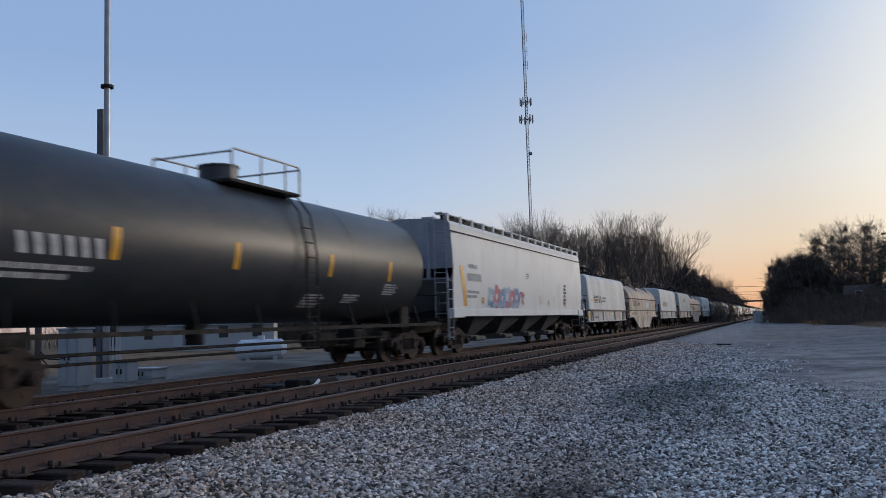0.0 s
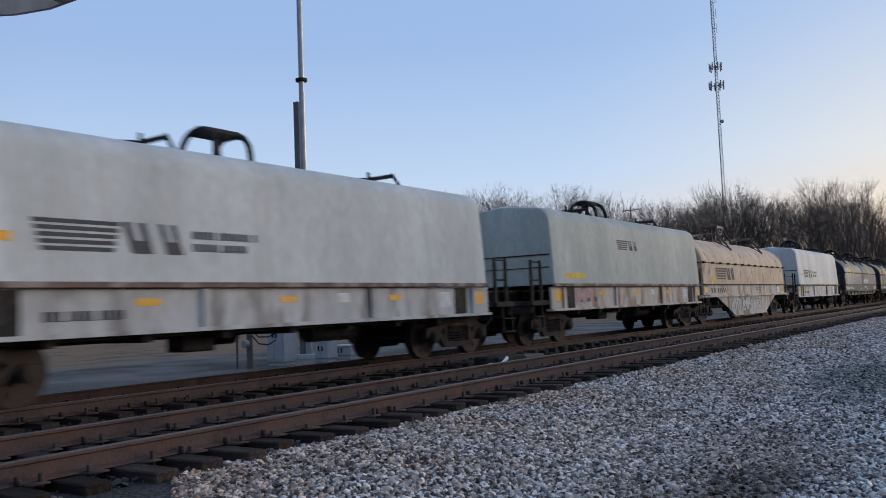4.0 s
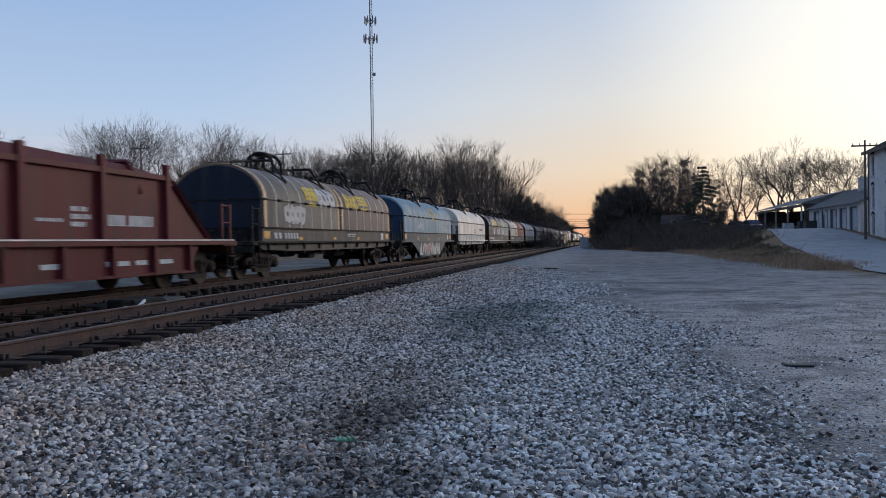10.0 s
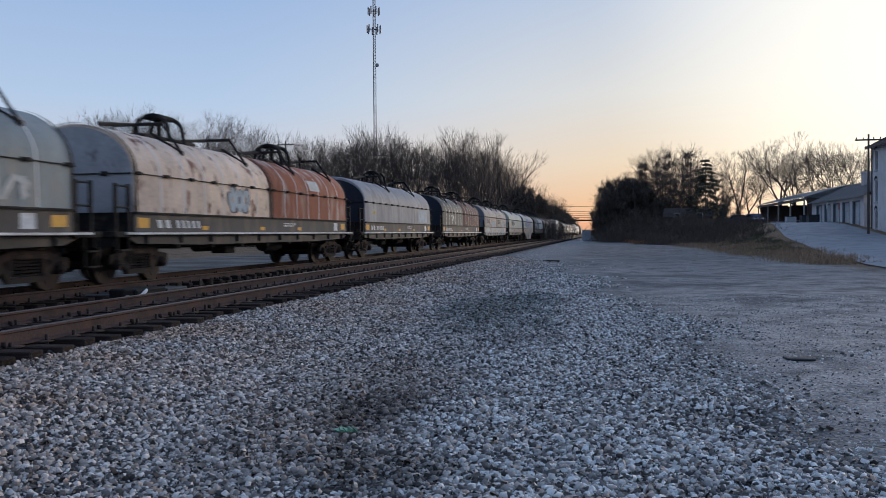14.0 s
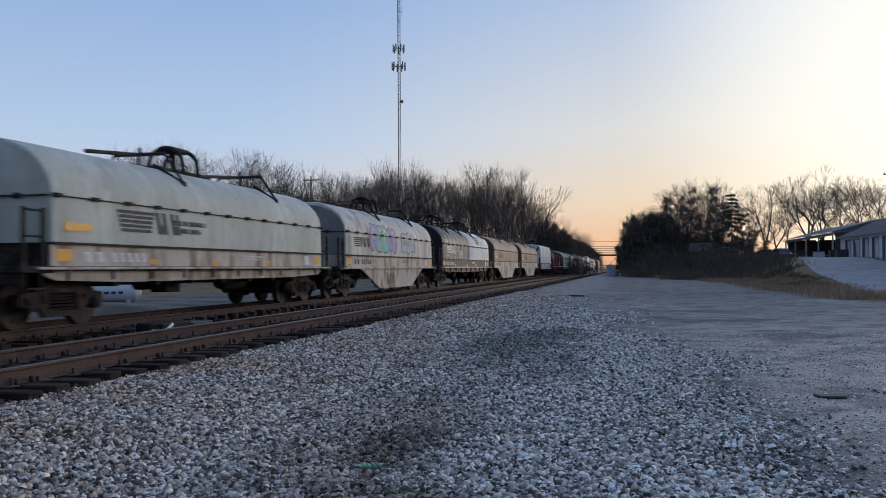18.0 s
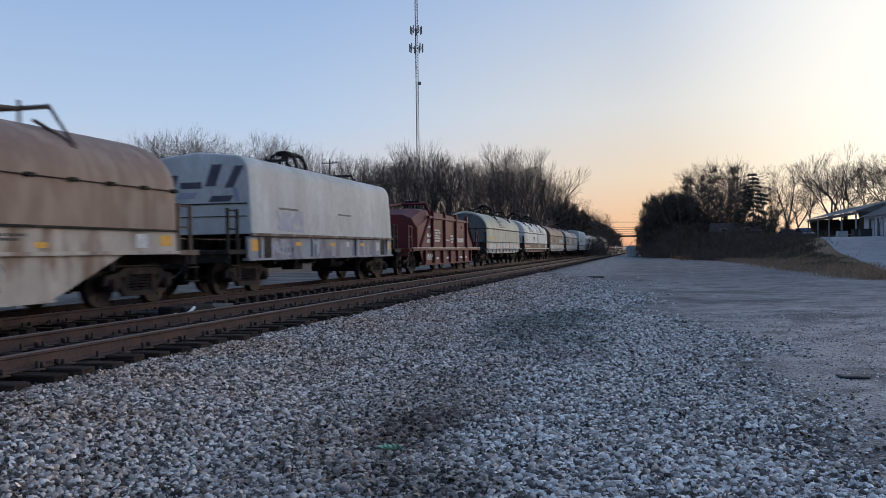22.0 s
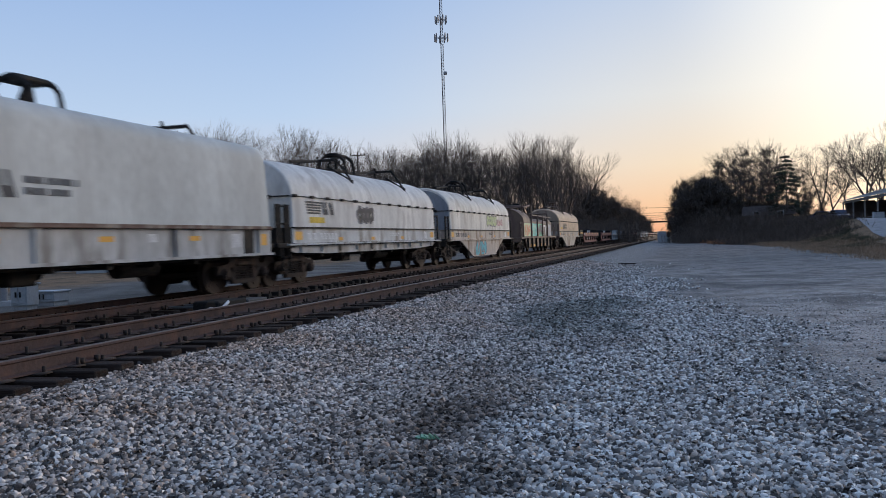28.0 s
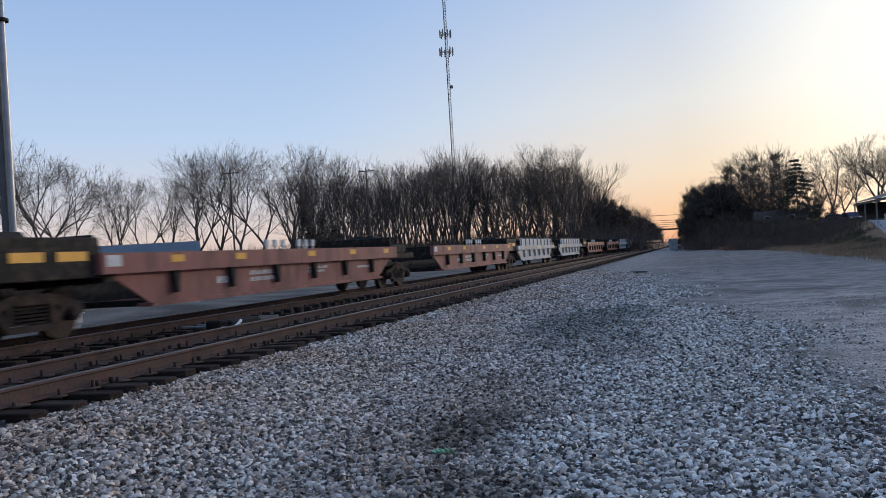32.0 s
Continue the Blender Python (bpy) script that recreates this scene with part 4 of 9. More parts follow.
def boxy_car(u, label, hood_mat, sill_mat, marks=()):
    """A coil car under one tall square-shouldered cover."""
    car = new_car("coil_car", label, u)
    h, half = 5.85, 7.0
    part("underframe", cached(("under", half, False), lambda: underframe_mesh(half, False)), car)
    for s in (-1, 1):
        add_truck(car, s * (half - 1.75))
    end_gear(car, half, black_iron)

    def cover():
        bm = bmesh.new()

        def section(drop, shrink):
            w = 1.5 - shrink
            pts = [(w, 1.52), (w - 0.04, 2.3), (w - 0.1, 3.12 - drop)]
            for i in range(1, 7):
                a = math.pi / 2 * i / 6
                pts.append((w - 0.1 - 0.42 * (1 - math.cos(a)), 3.12 - drop + 0.42 * math.sin(a)))
            pts.append((0.0, 3.64 - drop))
            return pts + [(-x, z) for x, z in reversed(pts[:-1])]
        rows = [(-h, 0.08, 0.045), (-h + 0.03, 0.03, 0.01), (-h + 0.1, 0.0, 0), (-h + 0.5, 0, 0), (h - 0.5, 0, 0), (h - 0.1, 0.0, 0), (h - 0.03, 0.03, 0.01), (h, 0.08, 0.045)]
        loops = [[bm.verts.new((x, y, z)) for x, z in section(d, s)] for y, d, s in rows]
        for a, b in zip(loops[:-1], loops[1:]):
            for i in range(len(a) - 1):
                bm.faces.new((a[i], a[i + 1], b[i + 1], b[i]))
        bm.faces.new(loops[0])
        bm.faces.new(loops[-1][::-1])
        return mesh_of("cover", bm, None, True)
    hd = part("cover", cached("boxcover", cover), car, hood_mat)

    def foot():
        bm = bmesh.new()
        for s in (-1, 1):
            box(bm, s * 1.5 - 0.05, s * 1.5 + 0.045, -h - 0.03, h + 0.03, 1.46, 1.54, 0.01)
        return mesh_of("cover_flange", bm)
    part("cover_flange", cached("boxfoot", foot), hd, rust_edge)
    bm_key = cached(("bail", "hoop"), lambda: bail_mesh("hoop"))
    part("lifting_bail", bm_key, hd, black_iron, loc=(0, -0.4, 0.12))
    for y in (-1.9, 3.7):
        part("lift_guide", cached(("guide", 1.6), lambda: guide_mesh(1.6)), hd, black_iron, loc=(0, y, 0.05))
    for s in (-1, 1):
        def plate():
            bm = bmesh.new()
            side_plate(bm, [(-h - 0.1, 0.86), (-h - 0.1, 1.45), (h + 0.1, 1.45), (h + 0.1, 0.86)], 1.38, 1.44)
            side_plate(bm, [(-h - 0.15, 0.84), (-h - 0.15, 0.9), (h + 0.15, 0.9), (h + 0.15, 0.84)], 1.3, 1.5)
            for y in (-h + 0.55, h - 0.55, -1.9, 1.9):
                box(bm, 1.44, 1.5, y - 0.05, y + 0.05, 0.9, 1.45)
            return mesh_of("side_sill", bm)
        part("side_sill", cached("boxsill", plate), car, sill_mat, m=pose(0, 0, 0, 0, 0, 0 if s > 0 else 180))

    # no recess is cut; a black plate on the sill gives its dark by colour
    def recess():
        bm = bmesh.new()
        box(bm, 1.442, 1.452, -0.22, 0.22, 0.9, 1.44)
        return mesh_of("post_recess", bm)
    for y in (-h + 1.0, h - 1.0):
        part("post_recess", cached("boxposts", recess), car, black_iron, loc=(0, y, 0))
    surf = flat_surf(1.4455)
    decal(car, "reflector", -h + 0.08, -h + 0.5, 1.08, 1.38, reflect_yellow, "bar", surf)
    decal(car, "reflector", h - 0.45, h - 0.1, 1.08, 1.36, reflect_yellow, "bar", surf)
    for y in (-h + 3.0, -0.2, 2.6):
        decal(car, "reflector", y - 0.2, y + 0.2, 1.22, 1.32, reflect_yellow, "bar", surf)
    decal(car, "placard", 1.0, 1.3, 1.2, 1.36, bar_white, "bar", surf)
    decal(car, "placard", h - 1.75, h - 1.35, 1.05, 1.36, bar_white, "bar", surf)
    lettering(car, -h + 1.5, 1.05, 1.4, 0.2, 1, bar_dark, surf)
    end_line = cached("boxendline", end_line_mesh)
    part("end_seam", end_line, car, black_iron, loc=(0, -h, 0))
    part("end_seam", end_line, car, black_iron, m=pose(0, h, 0, 0, 0, 180))
    for mk in marks:
        def bsurf(z):
            return 1.507 - 0.04 * (z - 1.52) / 0.78 if z < 2.3 else 1.467 - 0.06 * (z - 2.3) / 0.82
        if mk[0] == "emblem":
            emblem(car, *mk[1:], surf=bsurf)
        elif mk[0] == "text":
            lettering(car, *mk[1:], surf=bsurf)
        elif mk[0] == "spot":
            y0, y1, z0, z1, mt, seed = mk[1:]
            decal(car, "graffiti", y0, y1, z0, z1, mt, "blob", bsurf, seed)
        elif mk[0] == "patch":
            y0, y1, z0, z1, mt = mk[1:]
            decal(car, "paint_patch", y0, y1, z0, z1, mt, "bar", bsurf)
        elif mk[0] == "low":
            y0, y1, z0, z1, mt, seed = mk[1:]
            decal(car, "graffiti", y0, y1, z0, z1, mt, "blob", surf, seed)
        elif mk[0] == "end":
            x0, x1, z0, z1, mt, lean = mk[1:]
            part("end_mark", cached(("endmark", x0, x1, z0, z1, lean), lambda: end_mark_mesh(x0, x1, z0, z1, lean)), car, mt, loc=(0, -h - 0.004, 0))
    return car


def end_line_mesh():
    """The stiffening fold across a square cover's end."""
    bm = bmesh.new()
    box(bm, -1.38, 1.38, -0.022, 0.0, 2.28, 2.31)
    box(bm, -1.36, 1.36, -0.018, 0.0, 1.96, 1.98)
    return mesh_of("end_seam", bm)


def end_mark_mesh(x0, x1, z0, z1, lean):
    """A painted bar on an end wall, leaning over by so much."""
    bm = bmesh.new()
    a = [bm.verts.new((x, y, z)) for y in (0.0, -0.004) for x, z in ((x0, z0), (x1, z0), (x1 + lean, z1), (x0 + lean, z1))]
    for f in ((0, 3, 2, 1), (4, 5, 6, 7), (0, 1, 5, 4), (1, 2, 6, 5), (2, 3, 7, 6), (3, 0, 4, 7)):
        bm.faces.new([a[i] for i in f])
    return mesh_of("end_mark", bm)


# ---- trees ----
bark = material("grey_brown_bark", (0.105, 0.085, 0.074), 0.95, 0, 0.3, 2, 20, 0.3, each=0.3)
twig_bark = material("dark_twig_bark", (0.095, 0.074, 0.062), 0.95, 0, 0.25, 2, 20, each=0.3)
needles = material("dark_conifer_needles", (0.06, 0.068, 0.048), 0.9, 0, 0.3, 2, 20, island=0.45)
ivy = material("dull_evergreen_leaves", (0.118, 0.095, 0.078), 0.9, 0, 0.35, 0.5, 10, island=0.5)


def tubes(segs, sides):
    """One mesh's vertices and faces from tapered segments (a, b, radius a, radius b)."""
    A = np.array([s[0] for s in segs], dtype=float)
    B = np.array([s[1] for s in segs], dtype=float)
    ra, rb = np.array([s[2] for s in segs]), np.array([s[3] for s in segs])
    D = B - A
    D /= np.maximum(np.linalg.norm(D, axis=1, keepdims=True), 1e-9)
    ref = np.where(np.abs(D[:, 2:3]) > 0.9, np.array([[1.0, 0, 0]]), np.array([[0, 0, 1.0]]))
    U = np.cross(D, ref)
    U /= np.maximum(np.linalg.norm(U, axis=1, keepdims=True), 1e-9)
    V = np.cross(D, U)
    rows = []
    for P, r in ((A, ra), (B, rb)):
        for k in range(sides):
            a = math.tau * k / sides
            rows.append(P + (U * math.cos(a) + V * math.sin(a)) * r[:, None])
    verts = np.stack(rows, 1).reshape(-1, 3)
    base = np.arange(len(segs))[:, None] * (2 * sides)
    faces = []
    for k in range(sides):
        j = (k + 1) % sides
        faces.append(base + np.array([[k, j, sides + j, sides + k]]))
    return verts, np.concatenate(faces, 0)


def limb(rng, p, d, length, r, n, segs, wobble, up, taper=0.75):
    """Grows one limb; gives back its joints."""
    out = []
    step = length / n
    for k in range(n):
        d = (d + Vector((rng.gauss(0, wobble), rng.gauss(0, wobble), rng.gauss(0, wobble) + up))).normalized()
        q = p + d * step
        r2 = r * (1 - taper * (k + 1) / n)
        segs.append((p[:], q[:], max(r * (1 - taper * k / n), 0.005), max(r2, 0.005)))
        out.append((q, d, r2, (k + 1) / n))
        p = q
    return out


def fork_out(rng, p, d, L, r, level, last, angle, up, wood, fine):
    """One limb and the limbs that fork from it, down to the twigs."""
    js = limb(rng, p, d, L, r, 3 if level < 3 else 2, wood if level < 4 else fine, 0.045 + 0.012 * level, up, 0.36 if level < last else 0.6)
    if level == last:
        return
    tip, td = js[-1][0], js[-1][1]
    kids = 3 if rng.random() < (0.36 if angle < 0.4 else 0.42) + 0.05 * level else 2
    turn = rng.uniform(0, math.tau)
    ref = Vector((1, 0, 0)) if abs(td.x) < 0.8 else Vector((0, 1, 0))
    u = td.cross(ref).normalized()
    v = td.cross(u)
    for k in range(kids):
        t = turn + math.tau * k / kids + rng.uniform(-0.4, 0.4)
        a = angle * rng.uniform(0.55, 1.35)
        nd = (td * math.cos(a) + (u * math.cos(t) + v * math.sin(t)) * math.sin(a)).normalized()
        fork_out(rng, tip, nd, L * rng.uniform(0.66, 0.88), max(r * 0.6, 0.02), level + 1, last, angle, up, wood, fine)
    if level > 0:
        q, qd, qr, _ = js[0]
        t = rng.uniform(0, math.tau)
        nd = (qd + (u * math.cos(t) + v * math.sin(t)) * 0.8).normalized()
        fork_out(rng, q, nd, L * rng.uniform(0.45, 0.65), max(r * 0.4, 0.02), min(level + 2, last), last, angle, up, wood, fine)


def bare_tree_meshes(seed, H, angle, trunk, last, up, stems=1, stout=1.0, thin=0.62):
    """A leafless tree whose trunk divides again and again into a crown of fine twigs."""
    rng = random.Random(seed)
    wood, fine = [], []
    for k in range(stems):
        a = rng.uniform(0, math.tau)
        lean = 0.06 if stems == 1 else 0.2
        p = Vector((0.25 * k * math.cos(a), 0.25 * k * math.sin(a), -0.4))
        fork_out(rng, p, Vector((lean * math.cos(a), lean * math.sin(a), 1)).normalized(), trunk, (0.336 if stems == 1 else 0.26) * stout, 0, last, angle, up, wood, fine)
    f = H / max(s[1][2] for s in wood + fine)

    def fitted(segs, thin):
        return [(tuple(v * f for v in s[0]), tuple(v * f for v in s[1]), s[2] * thin, s[3] * thin) for s in segs]
    return raw_mesh("trunk", *tubes(fitted(wood, 0.85), 5), bark), raw_mesh("crown", *tubes(fitted(fine, thin), 3), twig_bark)


def leaf_cloud(rng, centres, count, size):
    """Small leaf quads round many centres (x, y, z, radius)."""
    C = np.array(centres)
    pick = rng.integers(0, len(C), count)
    off = rng.normal(size=(count, 3))
    off /= np.linalg.norm(off, axis=1, keepdims=True)
    P = C[pick, :3] + off * C[pick, 3:4] * rng.uniform(0.35, 1.05, (count, 1))
    a, b = rng.normal(size=(count, 3)), rng.normal(size=(count, 3))
    a /= np.linalg.norm(a, axis=1, keepdims=True)
    b -= a * (a * b).sum(1, keepdims=True)
    b /= np.linalg.norm(b, axis=1, keepdims=True)
    s = size * rng.uniform(0.6, 1.4, (count, 1))
    verts = np.stack([P - a * s, P + b * s * 0.6, P + a * s, P - b * s * 0.6], 1).reshape(-1, 3)
    faces = np.arange(count * 4).reshape(-1, 4)
    return verts, faces


def fir_meshes(seed, H, R):
    """A pointed evergreen with drooping whorls that overlap towards the ground."""
    rng = random.Random(seed)
    nr = np.random.default_rng(seed)
    wood, centres = [], []
    limb(rng, Vector((0, 0, -0.3)), Vector((0, 0, 1)), H + 0.2, H * 0.016, 8, wood, 0.01, 0)
    z = H * 0.06
    while z < H * 0.985:
        f = z / H
        reach = R * (1 - f) ** 0.72 * rng.choice((0.62, 0.85, 1.0)) + 0.1
        for k in range(rng.randint(6, 8)):
            if rng.random() < 0.1:
                continue
            a = rng.uniform(0, math.tau)
            d = Vector((math.cos(a), math.sin(a), 0.05))
            L = reach * rng.uniform(0.62, 1.12)
            wood.append(((0, 0, z), (d * L + Vector((0, 0, z - 0.22 * L)))[:], 0.05, 0.012))
            for j in range(6):
                g = 0.28 + 0.72 * (j / 5) ** 0.7
                centres.append((d.x * L * g, d.y * L * g, z - 0.2 * L * g * g, 0.06 * L + 0.14))
        z += H * 0.055
    return raw_mesh("trunk", *tubes(wood, 5), bark), raw_mesh("crown", *leaf_cloud(nr, centres, 17000, 0.09), needles)


def bushy_meshes(seed, H, W, count=7000, leaf=0.13, sprays=14):
    """Several stems overgrown with small dark leaves and hung with a tangle of bare sprays."""
    rng = random.Random(seed)
    nr = np.random.default_rng(seed)
    wood, centres = [], []
    for k in range(7):
        a = rng.uniform(0, math.tau)
        js = limb(rng, Vector((rng.uniform(-0.28, 0.28) * W, rng.uniform(-0.28, 0.28) * W, -0.3)), Vector((0.22 * math.cos(a), 0.22 * math.sin(a), 1)).normalized(), H * rng.uniform(0.6, 1.0), 0.13, 7, wood, 0.07, 0.03)
        for q, d, r, f in js:
            if rng.random() < 0.75 - 0.45 * f:
                centres.append((q.x, q.y, q.z, W * 0.24 * (1.15 - 0.7 * f) * rng.uniform(0.6, 1.2)))
            for _ in range(sprays):
                s = Vector((rng.gauss(0, 1), rng.gauss(0, 1), rng.gauss(0.7, 0.5))).normalized()
                limb(rng, q, s, W * rng.uniform(0.15, 0.42), 0.026, 3, wood, 0.12, 0.12)
    for _ in range(12):
        a, g = rng.uniform(0, math.tau), rng.random() ** 0.5
        centres.append((W * 0.45 * g * math.cos(a), W * 0.45 * g * math.sin(a), H * rng.uniform(0.03, 0.4), W * rng.uniform(0.08, 0.2)))
    return raw_mesh("trunk", *tubes(wood, 3), bark), raw_mesh("crown", *leaf_cloud(nr, centres, count, leaf), ivy)


def plant(meshes, name, label, x, y, scale=1.0, rz=0.0, group="", sz=None):
    t = thing(name, label, "tree", (x, y, float(ground_height(x, y))), group=group)
    t.matrix_basis = t.matrix_basis @ Matrix.Rotation(radians(rz), 4, 'Z') @ Matrix.Diagonal((scale, scale, sz or scale, 1))
    part("trunk", meshes[0], t)
    part("crown", meshes[1], t)
    return t


rt = random.Random(5)
WOOD = [bare_tree_meshes(40 + k, 19.8, radians(19), 4.6, 6, 0.06, 1 + (k % 3 == 1), 1.1) for k in range(7)]
OPEN = [bare_tree_meshes(70 + k, 17.5, radians(25), 2.7, 7, 0.04, 1, 1.0) for k in range(4)]
STOUT = [bare_tree_meshes(90 + k, 17.5, radians(26), 3.2, 7, 0.035, 1, 1.25, 0.8) for k in range(3)]


def skyline(az):
    """The angle to which the wood's tops reach, along its front."""
    return 6.95 + 0.35 * math.sin(az * 0.8 + 0.6) + 0.75 * math.exp(-((az - 15.8) / 1.3) ** 2) + 0.4 * smooth_step((az - 19) / 6) - 1.0 * smooth_step((7.6 - az) / 1.4)


def smooth_step(v):
    v = min(max(v, 0.0), 1.0)
    return v * v * (3 - 2 * v)


# the dense wood behind the tracks
for k in range(92):
    az = 6.8 + 20.2 * (k + rt.random() * 0.8) / 92
    d = rt.choice((146, 155, 165, 178)) + rt.uniform(-4, 4)
    x, y = placed(az, d)
    s = (d * math.tan(radians(skyline(az))) + 1.6) / 19.8 * rt.uniform(0.78, 1.02)
    plant(rt.choice(WOOD), "bare_tree", "tall leafless tree in a dense roadside wood", x, y, s, rt.uniform(0, 360), "wood behind the tracks")
for k in range(24):
    az = 6.4 + 17.0 * (k + rt.random() * 0.9) / 24
    d = rt.uniform(192, 225)
    x, y = placed(az, d)
    plant(rt.choice(WOOD), "bare_tree", "tall leafless tree deep in a roadside wood", x, y, rt.uniform(1.0, 1.25), rt.uniform(0, 360), "wood behind the tracks")
x, y = placed(15.9, 144)
plant(OPEN[1], "bare_tree", "broad leafless tree standing before the wood", x, y, 1.12, 40, "wood behind the tracks")
# looser trees further left
for az, d, s in ((27.0, 122, 1.08), (28.6, 126, 1.12), (30.2, 118, 1.08), (31.6, 126, 1.02), (33.0, 121, 1.08), (34.8, 134, 0.95), (36.3, 124, 0.9), (38.0, 132, 0.95), (40.6, 122, 1.0), (42.4, 112, 1.1), (43.8, 118, 1.05), (45.5, 116, 1.0), (48, 112, 0.95), (51, 110, 1.0), (54, 112, 0.95), (57, 105, 1.0), (60, 108, 1.0)):
    x, y = placed(az, d)
    plant(rt.choice(OPEN), "bare_tree", "spreading leafless tree against the evening sky", x, y, s, rt.uniform(0, 360), "loose trees behind the tracks")
# the wood that follows the line into the distance
for k in range(70):
    y = 172 + 5.8 * k + rt.uniform(-4, 4)
    x = -19 - 0.008 * (y - 170) - rt.choice((0, 4, 9)) + rt.uniform(-1, 1)
    plant(rt.choice(WOOD), "bare_tree", "tall leafless tree beside the railway cutting", x, y, rt.uniform(0.76, 0.95) * (1 - 0.0008 * (y - 178)), rt.uniform(0, 360), "trees along the line")
# the right-hand trees
for az, d, s in ((-3.9, 175, 0.95), (-4.8, 170, 0.92), (-2.2, 185, 0.8), (-5.6, 182, 0.85), (-8.3, 165, 0.84), (-8.9, 185, 0.76), (-9.8, 190, 0.74), (-11.0, 165, 0.98), (-11.9, 178, 0.98), (-13.0, 190, 0.95), (-14.2, 182, 0.98), (-15.5, 190, 1.0), (-17.2, 195, 1.0), (-7.2, 190, 0.78), (-20.5, 180, 0.95), (-23.5, 185, 0.95)):
    x, y = placed(az, d)
    plant(rt.choice(STOUT), "bare_tree", "spreading leafless tree glowing against the sunset", x, y, s, rt.uniform(0, 360), "trees behind the sheds")
FIR = fir_meshes(9, 11.0, 4.6)
x, y = placed(-6.35, 140)
plant(FIR, "fir_tree", "dark pointed evergreen with layered branches", x, y, 1.0, 20)
CEDAR = [bushy_meshes(21 + k, 9.0, 5.0) for k in range(3)]
for az, d, s in ((24.6, 112, 1.2), (23.4, 118, 0.85), (26.2, 116, 0.7), (20.5, 130, 0.7), (13.5, 135, 0.6), (9.5, 140, 0.75), (7.4, 150, 0.95), (31.0, 110, 0.35), (34.0, 108, 0.35), (28.6, 108, 0.4), (17.2, 130, 0.5)):
    x, y = placed(az, d)
    plant(rt.choice(CEDAR), "cedar_tree", "dark bushy evergreen at the wood's edge", x, y, s, rt.uniform(0, 360), "evergreens behind the tracks")
BIG = [bushy_meshes(31 + k, 12.0, 6.8, 4200, 0.11, 22) for k in range(3)]


def dense_mesh(seed, H, W, count):
    """A rounded mass of small dark leaves over many stems, fringed with bare twigs."""
    rng = random.Random(seed)
    nr = np.random.default_rng(seed)
    wood, centres = [], []
    for _ in range(150):
        a, g, f = rng.uniform(0, math.tau), rng.random() ** 0.5, rng.random()
        reach = W * 0.5 * (0.86 + 0.14 * math.sin(f * 3.1)) * (1.0 if f < 0.62 else math.sqrt(max(1 - ((f - 0.62) / 0.4) ** 2, 0.05)))
        x, y, z = reach * g * math.cos(a), reach * g * math.sin(a), H * (0.02 + 0.82 * f) * (0.85 + 0.15 * math.sin(3 * a + seed))
        centres.append((x, y, z, W * rng.uniform(0.07, 0.13)))
        for _ in range(16):
            d = Vector((x * 0.25 + rng.gauss(0, 0.6), y * 0.25 + rng.gauss(0, 0.6), rng.gauss(0.8, 0.5))).normalized()
            limb(rng, Vector((x, y, z)), d, rng.uniform(0.6, 2.1), 0.022, 2, wood, 0.12, 0.1)
    for _ in range(9):
        limb(rng, Vector((rng.uniform(-0.3, 0.3) * W, rng.uniform(-0.3, 0.3) * W, -0.3)), Vector((rng.gauss(0, 0.15), rng.gauss(0, 0.15), 1)).normalized(), H * 0.9, 0.16, 6, wood, 0.06, 0)
    return raw_mesh("trunk", *tubes(wood, 3), bark), raw_mesh("crown", *leaf_cloud(nr, centres, count, 0.1), ivy)


MASS = [dense_mesh(51 + k, 12.0, 7.5, 42000) for k in range(2)]
for az, d, s, k in ((-0.45, 150, 0.9, 0), (-1.35, 151, 1.05, 1), (-2.3, 150, 0.95, 0), (-0.8, 158, 1.1, 1), (-3.3, 148, 0.5, 1), (0.25, 200, 0.8, 0), (5.9, 178, 1.1, 0), (5.0, 200, 1.05, 1), (4.3, 225, 1.0, 0), (3.7, 255, 0.95, 1), (3.2, 290, 0.95, 0), (2.8, 330, 0.9, 1), (2.5, 380, 0.9, 0), (6.7, 165, 0.7, 1)):
    x, y = placed(az, d)
    plant(MASS[k], "overgrown_tree", "dark rounded tangle of ivy-grown trees", x, y, s, rt.uniform(0, 360), "dark tangles along the line")
for az, d, s in ((-3.3, 152, 1.0), (-4.1, 150, 1.08), (-4.9, 156, 0.95), (-5.6, 150, 0.8), (-7.3, 152, 0.68), (-8.2, 156, 0.45), (-2.7, 156, 1.0)):
    x, y = placed(az, d)
    plant(rt.choice(BIG), "overgrown_tree", "gaunt tree hung with dark ivy and bare sprays", x, y, s, rt.uniform(0, 360), "ivy trees at the end of the lot")

# brush: thickets of thin stems, dead grass tufts
stem = material("dead_brush_stems", (0.12, 0.088, 0.068), 0.95, 0, 0.3, 1, 10, island=0.45)
straw = material("dead_grass_blades", (0.38, 0.25, 0.155), 0.9, 0, 0.25, 1, 10, island=0.5)


